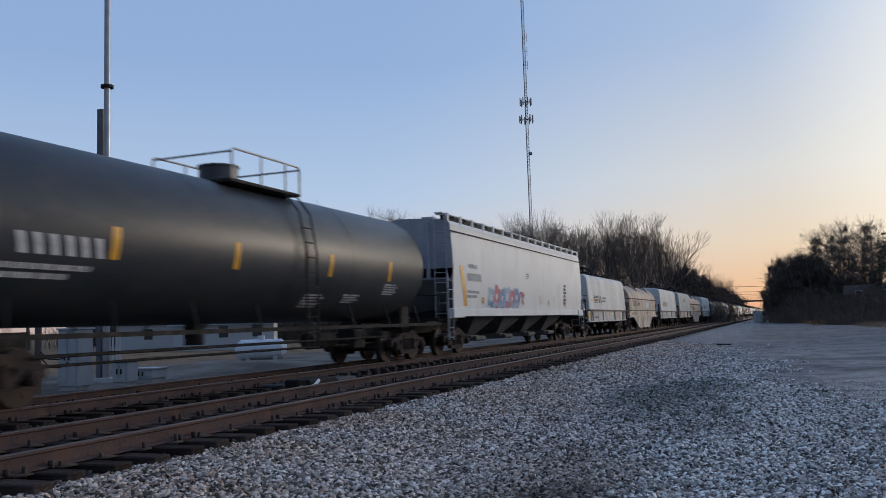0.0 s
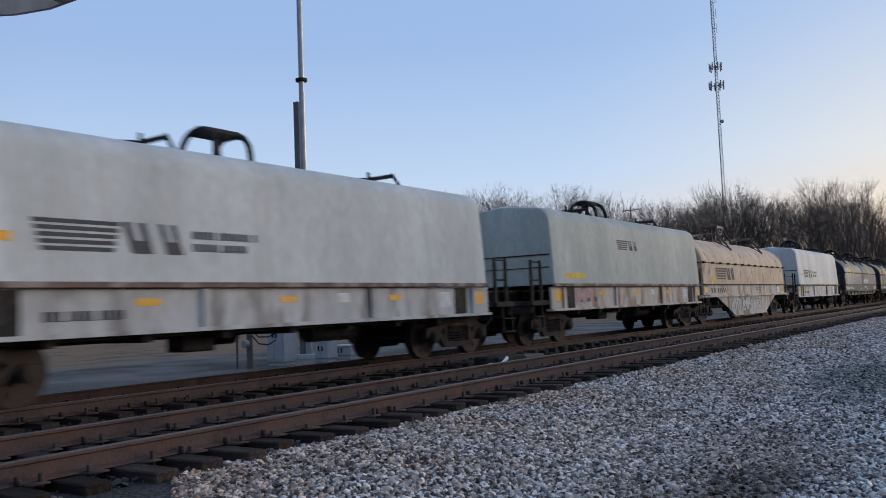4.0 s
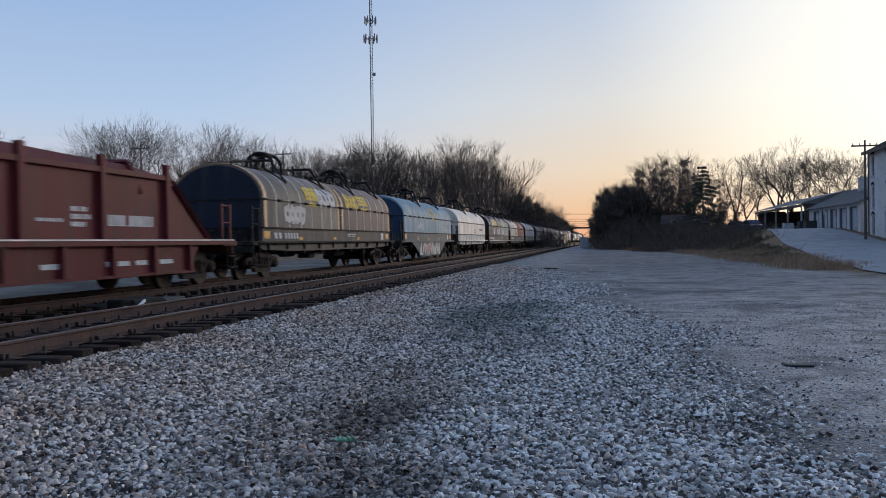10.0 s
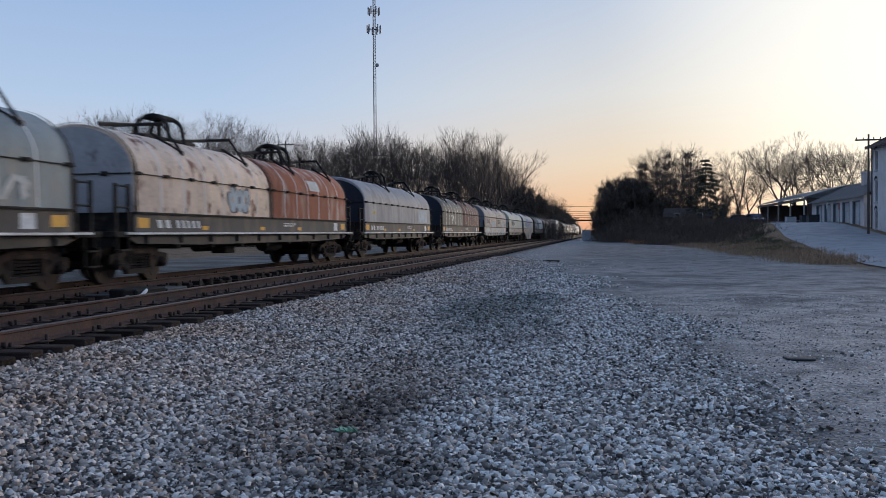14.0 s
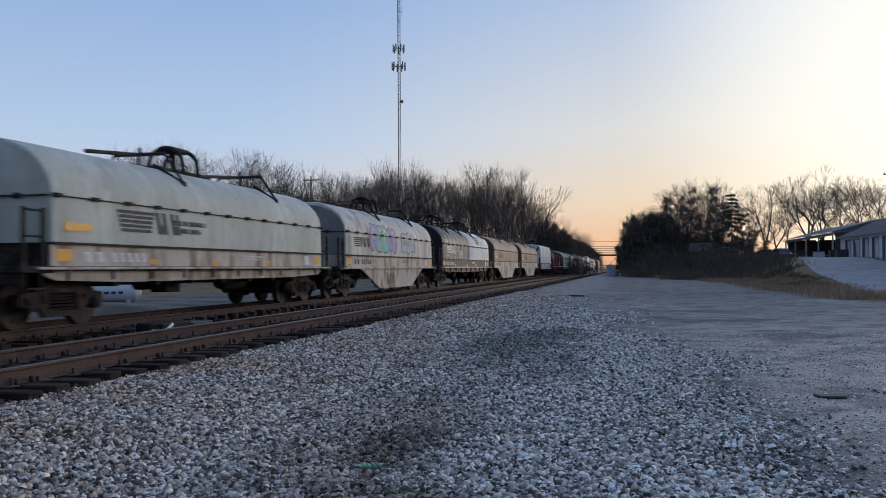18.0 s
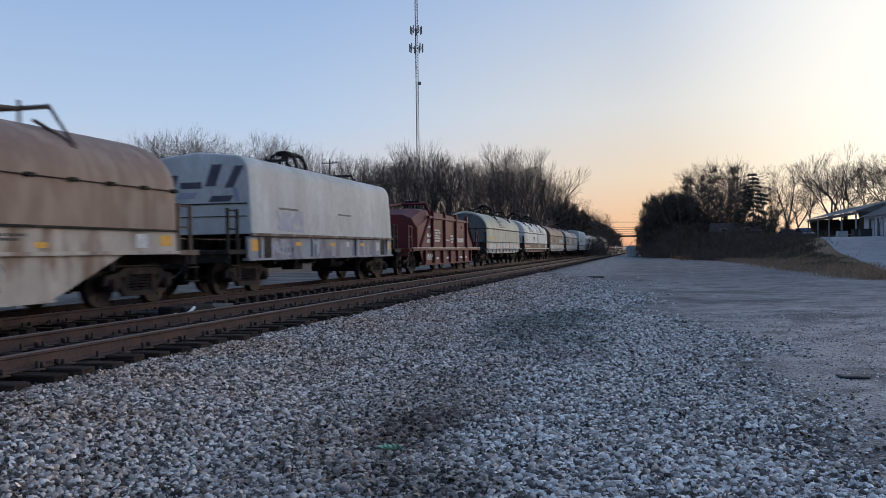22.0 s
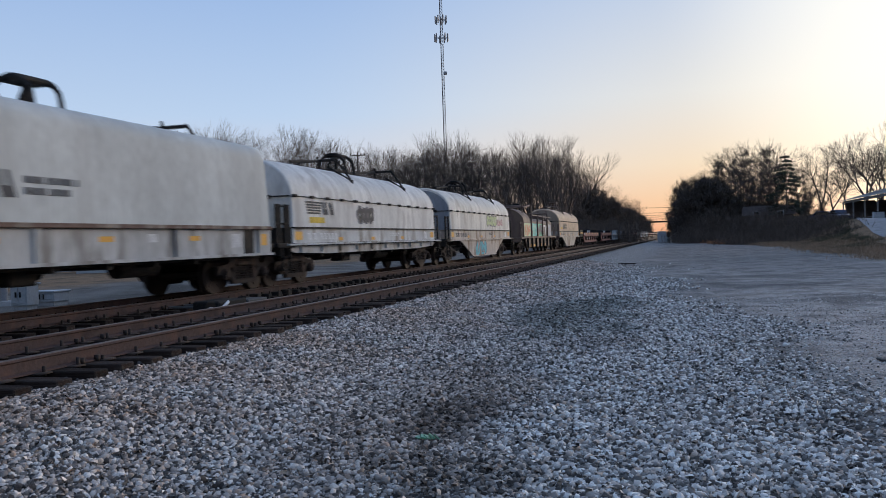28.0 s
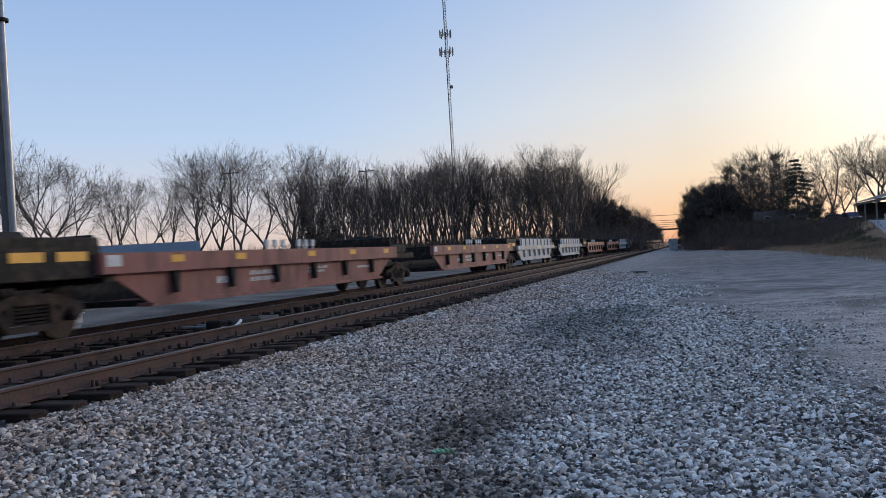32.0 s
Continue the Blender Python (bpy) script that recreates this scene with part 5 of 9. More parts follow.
def thicket(name, label, spots, stems, h, mat, thick=0.012, lean=0.35):
    rng = random.Random(len(spots) * 7 + stems)
    segs = []
    for x, y, w, k in spots:
        for _ in range(int(stems * k)):
            px, py = x + rng.gauss(0, w), y + rng.gauss(0, w)
            p = Vector((px, py, float(ground_height(px, py)) - 0.05))
            d = Vector((rng.gauss(0, lean), rng.gauss(0, lean), 1)).normalized()
            L = h * rng.uniform(0.5, 1.2) * k
            q = p + d * L * 0.55
            d2 = (d + Vector((rng.gauss(0, lean), rng.gauss(0, lean), 0))).normalized()
            e = q + d2 * L * 0.5
            segs.append((p[:], q[:], thick, thick * 0.8))
            segs.append((q[:], e[:], thick * 0.8, thick * 0.3))
            for _ in range(2):
                d3 = (d2 + Vector((rng.gauss(0, 0.7), rng.gauss(0, 0.7), rng.gauss(0, 0.3)))).normalized()
                segs.append((q[:], (q + d3 * L * 0.35)[:], thick * 0.6, thick * 0.3))
    return tagged(new(name, raw_mesh(name, *tubes(segs, 3), mat)), label, "undergrowth", kind="stuff")


spots = []
for k in range(80):
    az = -0.3 - 9.2 * (k + rt.random()) / 80
    x, y = placed(az, rt.uniform(126, 150) - 3.0 * max(0, -az - 3))
    spots.append((x, y, 1.7, (0.75 + 0.3 * math.sin(az * 2.3) + 0.2 * math.sin(az * 5.1)) * rt.uniform(0.6, 1.1) * (1.35 if rt.random() < 0.25 else 0.95) * (1.3 if az > -4 else 1.0 if az > -6.4 else 0.45)))
thicket("brush", "dark leafless brush between the lot and the sheds", spots, 130, 2.7, stem, 0.02, 0.45)
spots = []
for k in range(110):
    az = 3.5 + 42 * (k + rt.random()) / 110
    x, y = placed(az, rt.uniform(112, 140) if az > 27 else rt.uniform(128, 150))
    spots.append((x, y, 1.8, rt.uniform(0.6, 1.2)))
for k in range(40):
    x, y = placed(7.0 + 20.5 * (k + rt.random()) / 40, rt.uniform(160, 185))
    spots.append((x, y, 2.2, rt.uniform(0.8, 1.5)))
for k in range(90):
    y = 150 + 4.4 * k
    spots.append((-18.5 - 0.008 * (y - 170) + rt.uniform(-3, 0), y, 1.6, rt.uniform(0.7, 1.3) * (1 if y < 300 else 1.3)))
thicket("brush", "leafless brush along the foot of the wood", spots, 130, 3.9, stem, 0.03, 0.3)
straw_spots = []
for k in range(110):
    y = 42 + 84 * ((k + rt.random()) / 110) ** 0.85
    edge = 10.2 - 9.0 * float(smooth01((y - 104) / 52))
    deep = min(0.085 * (y - 38), 4.2)
    straw_spots.append((edge + rt.uniform(-0.4, 1.0) * deep, y, 0.9, rt.uniform(0.6, 1.1)))
bank_spots = []
for k in range(110):
    f = (k + rt.random()) / 110
    x, y = placed(-3.4 - 5.6 * f, rt.uniform(104, 128) - 14 * f)
    bank_spots.append((x, y, 1.5, rt.uniform(0.4, 1.1) * (1.1 - 0.55 * f)))
thicket("brush", "low brown brush and dead weeds over the bank", bank_spots, 110, 1.45, stem, 0.016, 0.55)
thicket("dry_grass", "tufts of dead straw-coloured grass along the bank", straw_spots, 190, 0.5, straw, 0.012, 0.6)

olive = material("matted_olive_weeds", (0.13, 0.115, 0.068), 0.95, 0, 0.3, 1, 10, island=0.5)
slope_spots = []
for k in range(120):
    y = 56 + 50 * (k + rt.random()) / 120
    slope_spots.append((rt.uniform(10.6, 10.4 + 0.11 * (y - 40)), y, 0.35, rt.uniform(0.5, 1.1)))
thicket("weeds", "matted olive weeds over the slope below the lane", slope_spots, 150, 0.42, olive, 0.014, 0.6)

rusty = material("russet_dead_grass", (0.36, 0.16, 0.07), 0.9, 0, 0.25, 1, 10, island=0.45)
spots = []
for k in range(26):
    x, y = placed(-1.9 - 2.6 * rt.random(), rt.uniform(112, 128))
    spots.append((x, y, 0.9, rt.uniform(0.6, 1.1)))
thicket("russet_grass", "low russet dead grass at the end of the lot", spots, 90, 0.6, rusty, 0.018, 0.5)

# ---- the street on the right ----
asphalt = material("pale_worn_asphalt", (0.3, 0.295, 0.3), 0.9, 0, 0.12, 0.6, 30, 0.3, second=(0.24, 0.235, 0.24), amount=0.3)
kerb_stone = material("concrete_kerb", (0.42, 0.41, 0.4), 0.85, 0, 0.15, 2, 20, 0.2)


def street():
    pts = [(17.6, 12, 15.0), (17.7, 28, 14.6), (18.2, 40, 13.4), (19.4, 58, 11.6), (20.3, 74, 9.8), (21.2, 90, 8.0), (21.8, 104, 6.4), (22.2, 116, 5.6), (23.0, 135, 5.2), (24.4, 170, 5.0), (26.0, 230, 5.0)]
    verts, faces = [], []
    rows = []
    for k in range(len(pts) - 1):
        for j in range(8):
            f = j / 8
            rows.append(tuple(a + (b - a) * f for a, b in zip(pts[k], pts[k + 1])))
    for x, y, w in rows:
        for i in range(7):
            px = x - w / 2 + w * i / 6
            verts.append((px, y, float(ground_height(px, y)) + 0.05))
    n = len(rows)
    for r in range(n - 1):
        for i in range(6):
            a = r * 7 + i
            faces.append((a, a + 1, a + 8, a + 7))
    road = new("road", raw_mesh("road", verts, faces, asphalt))
    tagged(road, "pale worn asphalt lane climbing past the buildings", "road", kind="structure")
    return rows


street()


def tub(bm, x0, x1, y0, y1, z0, z1, t=0.06):
    box(bm, x0, x1, y0, y0 + t, z0, z1)
    box(bm, x0, x1, y1 - t, y1, z0, z1)
    box(bm, x0, x0 + t, y0 + t, y1 - t, z0, z1)
    box(bm, x1 - t, x1, y0 + t, y1 - t, z0, z1)
    box(bm, x0 + t, x1 - t, y0 + t, y1 - t, z0, z0 + t)


wall_paint = material("off_white_painted_brick", (0.74, 0.7, 0.68), 0.85, 0, 0.08, 0.7, 9, 0.2, second=(0.66, 0.62, 0.6), amount=0.2)
trim_white = material("white_window_trim", (0.5, 0.5, 0.5), 0.7, vary=0.08)
roof_dark = material("dark_shingle_roof", (0.06, 0.06, 0.065), 0.9, 0, 0.25, 2, 14, 0.3)
roof_metal = material("pale_blue_metal_roof", (0.3, 0.35, 0.4), 0.5, 0.3, 0.1, 0.8, 8)
door_grey = material("blue_grey_door_paint", (0.16, 0.2, 0.25), 0.6, 0, 0.15, 1, 12)
chimney_brick = material("sooty_brick", (0.14, 0.09, 0.075), 0.9, 0, 0.25, 3, 20, 0.3)
fascia_brown = material("brown_fascia", (0.12, 0.085, 0.07), 0.7)
arch_brick = material("grey_arch_brick", (0.22, 0.21, 0.21), 0.85)
pale_door = material("pale_overhead_door", (0.62, 0.64, 0.66), 0.6)
roof_grey = material("weathered_grey_roof", (0.24, 0.235, 0.235), 0.8, 0, 0.2, 1.2, 12, 0.2)
glass = material("dark_window_glass", (0.02, 0.025, 0.03), 0.08, 0, 0.1, spec=0.8)
wood_pole_mat = material("weathered_pole_wood", (0.12, 0.095, 0.08), 0.9, 0, 0.25, 2, 20, 0.3, stretch=(4, 4, 0.5))
galv = material("galvanised_steel", (0.33, 0.34, 0.36), 0.45, 0.7, 0.15, 2, 20)
lamp_glow = glow("warm_lamp_glass", (1.0, 0.75, 0.4), 2.5)


def house():
    x0, y_near, y_far, base, eave = 26.3, 62.0, 91.5, 0.1, 10.1
    hs = thing("house", "three-storey off-white painted brick house with arched windows and a cross gable", "house", (x0, 0, 0))
    # the front wall between openings
    cols = [90.2, 85.8, 80.7, 75.6, 70.5, 65.5]
    opens = []
    for k, y in enumerate(cols):
        w = 0.95 if k != 0 else 0.8
        opens.append((y, w, 7.55 + (0.55 if k in (2,) else 0), 2.0, "w"))
        opens.append((y, w, 4.4, 2.15, "w"))
        if k in (1, 3, 5):
            opens.append((y, 1.5, 1.15 if k == 1 else 0.75, 2.75, "d"))
        else:
            opens.append((y, w, 1.7, 1.9, "w"))
    ys = sorted({y_near, y_far} | {y - w / 2 for y, w, *_ in opens} | {y + w / 2 for y, w, *_ in opens})
    bm = bmesh.new()
    for a, b in zip(ys[:-1], ys[1:]):
        holes = sorted((z, z + h) for y, w, z, h, _ in opens if y - w / 2 <= a + 1e-6 and b - 1e-6 <= y + w / 2)
        z = base - 0.6
        for lo, hi in holes:
            box(bm, 0, 0.35, a, b, z, lo)
            z = hi
        box(bm, 0, 0.35, a, b, z, eave)
    side_plate(bm, [(77.0, eave), (83.3, eave), (80.15, 12.0)], 0, 0.35)
    part("wall", mesh_of("wall", bm, wall_paint), hs)
    bm = bmesh.new()
    box(bm, 0.35, 11, y_far - 0.35, y_far, base - 0.6, eave)
    prism(bm, [(0.35, eave), (11, eave), (5.7, 13.2)], y_far - 0.35, y_far)
    part("wall", mesh_of("wall", bm, wall_paint), hs)
    bm = bmesh.new()
    box(bm, 0.35, 11, y_near, y_near + 0.35, base - 0.6, eave)
    box(bm, 10.65, 11, y_near + 0.35, y_far - 0.35, base - 0.6, eave)
    part("wall", mesh_of("wall", bm, wall_paint), hs)
    bm = bmesh.new()
    def slope(x):
        return eave - 0.15 + 3.45 * (x + 0.6) / 6.3
    for xa, ya, yb in ((-0.6, y_near - 0.5, 76.7), (0.42, 76.7, 83.6), (-0.6, 83.6, y_far + 0.4)):
        bm.faces.new([bm.verts.new(p) for p in ((xa, ya, slope(xa)), (xa, yb, slope(xa)), (5.7, yb, 13.3), (5.7, ya, 13.3))])
    bm.faces.new([bm.verts.new(p) for p in ((11.6, y_near - 0.5, eave - 0.15), (11.6, y_far + 0.4, eave - 0.15), (5.7, y_far + 0.4, 13.3), (5.7, y_near - 0.5, 13.3))])
    for ya in (76.7, 83.6):
        vs = [bm.verts.new(p) for p in ((-0.6, ya, eave - 0.2), (-0.6, 80.15, 12.35), (4.2, 80.15, 12.35), (0.3, ya, eave + 0.3))]
        bm.faces.new(vs)
    bmesh.ops.solidify(bm, geom=bm.faces[:], thickness=0.18)
    rf = part("roof", mesh_of("roof", bm, roof_dark), hs)
    bm = bmesh.new()
    box(bm, 2.2, 3.0, 83.2, 84.2, 10.8, 13.5, 0.02)
    box(bm, 2.1, 3.1, 83.1, 84.3, 13.5, 13.72)
    part("chimney", mesh_of("chimney", bm, chimney_brick), rf)
    bm = bmesh.new()
    box(bm, -0.62, -0.5, y_near - 0.5, 76.7, eave - 0.35, eave - 0.05)
    box(bm, -0.62, -0.5, 83.6, y_far + 0.4, eave - 0.35, eave - 0.05)
    for a, b in (((-0.55, 76.7, eave - 0.3), (-0.55, 80.15, 12.25)), ((-0.55, 83.6, eave - 0.3), (-0.55, 80.15, 12.25))):
        rod(bm, a, b, 0.16, 4)
    part("fascia", mesh_of("fascia", bm, fascia_brown), rf)
    bm = bmesh.new()
    rod(bm, (-0.08, y_far - 0.12, base), (-0.08, y_far - 0.12, eave), 0.06, 8)
    part("downpipe", mesh_of("downpipe", bm, fascia_brown), hs)
    for y, w, z, h, kind in opens:
        if kind == "w":
            win = part("window", cached(("hw", w, h), lambda: window_frame_mesh(w, h)), hs, loc=(0.1, y, z))
            part("pane", cached(("hp", w, h), lambda: pane_mesh(w, h)), win, loc=(0.06, 0, 0))
            part("sill", cached(("hs", w), lambda: sill_mesh(w)), win)
            part("arch", cached(("ha", w, h), lambda: arch_mesh(w, h)), win)
        else:
            d = part("door", cached(("hd", w, h), lambda: door_mesh(w, h)), hs, loc=(0.12, y, z))
            part("transom_pane", cached(("ht", w), lambda: pane_mesh(w - 0.3, 1.0)), d, loc=(-0.03, 0, h - 1.35))
    return hs


def window_frame_mesh(w, h):
    bm = bmesh.new()
    for s in (-1, 1):
        box(bm, 0, 0.1, s * w / 2 - s * 0.07, s * w / 2, 0, h)
    box(bm, 0, 0.1, -w / 2 + 0.07, w / 2 - 0.07, h - 0.1, h)
    box(bm, 0, 0.1, -w / 2 + 0.07, w / 2 - 0.07, 0, 0.08)
    box(bm, 0.01, 0.09, -w / 2 + 0.07, w / 2 - 0.07, h / 2 - 0.04, h / 2 + 0.04)
    return mesh_of("window", bm, trim_white)


def pane_mesh(w, h):
    bm = bmesh.new()
    box(bm, 0, 0.02, -w / 2 + 0.05, w / 2 - 0.05, 0.05, h - 0.05)
    return mesh_of("pane", bm, glass)


def sill_mesh(w):
    bm = bmesh.new()
    box(bm, -0.2, 0.05, -w / 2 - 0.12, w / 2 + 0.12, -0.14, 0.0, 0.01)
    return mesh_of("sill", bm, trim_white)


def arch_mesh(w, h):
    bm = bmesh.new()
    pts = []
    for i in range(9):
        a = math.pi * i / 8
        pts.append(((w / 2 + 0.1) * math.cos(a), h + 0.0 + 0.42 * math.sin(a)))
    a_ = [bm.verts.new((-0.16, y, z)) for y, z in pts]
    b_ = [bm.verts.new((-0.16, y * 0.72, h + (z - h) * 0.5)) for y, z in pts]
    for i in range(8):
        bm.faces.new((a_[i], a_[i + 1], b_[i + 1], b_[i]))
    bmesh.ops.solidify(bm, geom=bm.faces[:], thickness=0.06)
    return mesh_of("arch", bm, arch_brick)


def door_mesh(w, h):
    bm = bmesh.new()
    for s in (-1, 1):
        box(bm, 0, 0.12, s * w / 2 - s * 0.1, s * w / 2, 0, h)
    box(bm, 0, 0.12, -w / 2 + 0.1, w / 2 - 0.1, h - 0.12, h)
    box(bm, 0.05, 0.11, -w / 2 + 0.1, w / 2 - 0.1, 0, h - 0.12)
    for z in (0.25, 1.15):
        box(bm, 0.03, 0.05, -w / 2 + 0.28, w / 2 - 0.28, z, z + 0.7, 0.01)
    return mesh_of("door", bm, door_grey)


house()


def garage_row():
    x0 = 26.2
    gr = thing("garage", "long low pale garage with a row of blue-grey overhead doors", "garage", (x0, 0, -0.35))
    y0, y1, z0, ze = 94.0, 116.5, 1.6, 5.6
    doors = [96.6, 100.6, 104.6, 108.6, 112.6]
    last = y0
    spans = []
    for d in doors:
        spans += [(last, d - 1.35, z0 - 0.6), (d - 1.35, d + 1.35, 5.1)]
        last = d + 1.35
    for ya, yb, zl in spans + [(last, y1, z0 - 0.6)]:
        bm = bmesh.new()
        box(bm, 0, 0.3, ya, yb, zl, ze)
        part("wall_panel", mesh_of("wall_panel", bm, wall_paint), gr)
    bm = bmesh.new()
    box(bm, 0.3, 9, y1 - 0.3, y1, z0, ze)
    prism(bm, [(0.3, ze), (9, ze), (4.6, 7.7)], y1 - 0.3, y1)
    part("wall", mesh_of("wall", bm, wall_paint), gr)
    bm = bmesh.new()
    box(bm, 0.3, 9, y0, y0 + 0.3, z0, ze)
    part("wall", mesh_of("wall", bm, wall_paint), gr)
    bm = bmesh.new()
    for xa, xb in ((-0.6, 4.6), (9.8, 4.6)):
        vs = [bm.verts.new(p) for p in ((xa, y0 - 0.5, ze - 0.2), (xa, y1 + 0.5, ze - 0.2), (xb, y1 + 0.5, 7.8), (xb, y0 - 0.5, 7.8))]
        bm.faces.new(vs)
    bmesh.ops.solidify(bm, geom=bm.faces[:], thickness=0.15)
    rf = part("roof", mesh_of("roof", bm, roof_grey), gr)
    for y in (99.5, 106.0):
        bm = bmesh.new()
        box(bm, 3.2, 4.2, y - 0.5, y + 0.5, 6.6, 8.6, 0.02)
        box(bm, 3.1, 4.3, y - 0.6, y + 0.6, 8.6, 8.8)
        part("chimney", mesh_of("chimney", bm, trim_white), rf)
    for k, d in enumerate(doors):
        bm = bmesh.new()
        g = float(ground_height(x0, d))
        for j in range(5):
            box(bm, 0.24, 0.3, d - 1.3, d + 1.3, g + (5.1 - g) * j / 5 + 0.01, g + (5.1 - g) * (j + 1) / 5 - 0.01, 0.01)
        od = part("overhead_door", mesh_of("overhead_door", bm, pale_door), gr)
        bm = bmesh.new()
        for ya, yb, za, zb in ((d - 1.37, d - 1.25, g, 5.12), (d + 1.25, d + 1.37, g, 5.12), (d - 1.25, d + 1.25, 4.98, 5.12)):
            box(bm, -0.03, 0.22, ya, yb, za, zb)
        part("door_frame", mesh_of("door_frame", bm, door_grey), od)
    return gr


garage_row()


def open_shed():
    x0 = 25.6
    sh = thing("open_shed", "open-fronted shed under a pale metal roof on white posts", "shed", (x0, 0, 0))
    y0, y1, z0, ze = 118.0, 152.0, 2.0, 5.9
    for k in range(5):
        y = y0 + (y1 - y0) * k / 4
        bm = bmesh.new()
        box(bm, -0.1, 0.1, y - 0.1, y + 0.1, z0 - 0.6, ze, 0.01)
        part("post", mesh_of("post", bm, trim_white), sh)
    bm = bmesh.new()
    vs = [bm.verts.new(p) for p in ((-1.0, y0 - 0.8, ze - 0.1), (-1.0, y1 + 0.8, ze - 0.1), (5.5, y1 + 0.8, 7.6), (5.5, y0 - 0.8, 7.6))]
    bm.faces.new(vs)
    vs = [bm.verts.new(p) for p in ((12.0, y0 - 0.8, ze - 0.1), (5.5, y0 - 0.8, 7.6), (5.5, y1 + 0.8, 7.6), (12.0, y1 + 0.8, ze - 0.1))]
    bm.faces.new(vs)
    bmesh.ops.solidify(bm, geom=bm.faces[:], thickness=0.12)
    part("roof", mesh_of("roof", bm, roof_metal), sh)
    bm = bmesh.new()
    box(bm, -0.12, 0.12, y0, y1, ze - 0.35, ze - 0.02)
    part("beam", mesh_of("beam", bm, trim_white), sh)
    bm = bmesh.new()
    box(bm, 9.0, 9.3, y0, y1, z0 - 0.5, ze)
    box(bm, 0.4, 9.0, y1 - 0.3, y1, z0 - 0.5, ze)
    box(bm, 0.4, 9.0, y0, y0 + 0.3, z0 - 0.5, ze)
    part("back_wall", mesh_of("back_wall", bm, fascia_brown), sh)
    bm = bmesh.new()
    for z in (0.5, 1.0):
        rod(bm, (-0.02, y0, z0 + z), (-0.02, y1, z0 + z), 0.04, 6)
    for k in range(18):
        y = y0 + (y1 - y0) * (k + 0.5) / 18
        rod(bm, (-0.02, y, z0 - 0.3), (-0.02, y, z0 + 1.05), 0.035, 6)
    part("rail_fence", mesh_of("rail_fence", bm, galv), sh)
    for y in (124.0, 133.0):
        bm = bmesh.new()
        bmesh.ops.create_icosphere(bm, subdivisions=2, radius=0.22, matrix=Matrix.Translation((1.2, y, 5.4)))
        rod(bm, (1.2, y, 5.5), (1.2, y, 6.2), 0.03)
        part("lamp", mesh_of("lamp", bm, lamp_glow), sh)


open_shed()

# ---- masts, poles and railway fixtures ----
red_white = material("faded_tower_paint", (0.13, 0.12, 0.13), 0.6, 0.3, 0.2, 0.3, 5)
antenna_grey = material("antenna_housing", (0.28, 0.29, 0.31), 0.6)


def radio_tower():
    x, y = placed(15.62, 240)
    H = 112.0
    tw = thing("radio_tower", "slender lattice radio tower with antenna clusters", "radio tower", (x, y, 0))
    legs = [Vector((0.45 * math.cos(a), 0.45 * math.sin(a), 0)) for a in (0.4, 0.4 + math.tau / 3, 0.4 + 2 * math.tau / 3)]
    for p in legs:
        bm = bmesh.new()
        rod(bm, p, p + Vector((0, 0, H)), 0.07, 6)
        part("leg", mesh_of("leg", bm, red_white), tw)
    segs = []
    z = 0.0
    while z < H - 1:
        for k in range(3):
            a, b = legs[k], legs[(k + 1) % 3]
            segs.append(((a.x, a.y, z), (b.x, b.y, z + 0.9), 0.035, 0.035))
            segs.append(((b.x, b.y, z), (a.x, a.y, z), 0.035, 0.035))
        z += 0.9
    part("lattice", raw_mesh("lattice", *tubes(segs, 3), red_white), tw, kind="stuff")
    for el, wide, n in ((13.57, 1.9, 9), (14.72, 1.6, 7)):
        zz = 1.6 + 240 * math.tan(radians(el))
        for k in range(n):
            a = math.tau * k / n
            bm = bmesh.new()
            cx, cy = wide * math.cos(a), wide * math.sin(a)
            box(bm, cx - 0.16, cx + 0.16, cy - 0.16, cy + 0.16, zz - 1.1, zz + 1.1, 0.03)
            rod(bm, (0, 0, zz), (cx, cy, zz), 0.06)
            part("antenna_panel", mesh_of("antenna_panel", bm, antenna_grey), tw)
    for el in (17.1, 18.0, 18.9):
        zz = 1.6 + 240 * math.tan(radians(el))
        bm = bmesh.new()
        rod(bm, (0, 0, zz), (1.0, 0, zz), 0.05)
        rod(bm, (1.0, 0, zz - 1.3), (1.0, 0, zz + 1.3), 0.07)
        part("whip_antenna", mesh_of("whip_antenna", bm, antenna_grey), tw)
    bm = bmesh.new()
    rod(bm, (0.3, 0.5, 1.6 + 240 * math.tan(radians(11.3))), (0.9, 0.9, 1.6 + 240 * math.tan(radians(11.3))), 0.5, 12)
    part("dish", mesh_of("dish", bm, antenna_grey), tw)


radio_tower()


def track_mast():
    x, y = placed(43.72, 31)
    ms = thing("signal_mast", "tall grey steel mast with a collar beside a shorter box post", "mast", (x, y, 0))
    bm = bmesh.new()
    rod(bm, (0, 0, -0.3), (0, 0, 22.0), 0.12, 12, 0.09)
    part("pole", mesh_of("pole", bm, galv, True), ms)
    bm = bmesh.new()
    zb = 1.6 + 31 * math.tan(radians(15.5))
    rod(bm, (0, 0, zb - 0.05), (0, 0, zb + 0.05), 0.22, 12)
    part("collar", mesh_of("collar", bm, black_iron), ms)
    bm = bmesh.new()
    box(bm, -0.36, -0.15, -0.1, 0.12, -0.2, 1.6 + 31 * math.tan(radians(14.15)), 0.01)
    part("box_post", mesh_of("box_post", bm, material("slate_grey_post", (0.12, 0.125, 0.14), 0.6, 0.3)), ms)
    bm = bmesh.new()
    rod(bm, (0, 0, -0.2), (0, 0, 0.12), 0.4, 16)
    part("footing", mesh_of("footing", bm, kerb_stone), ms)


track_mast()


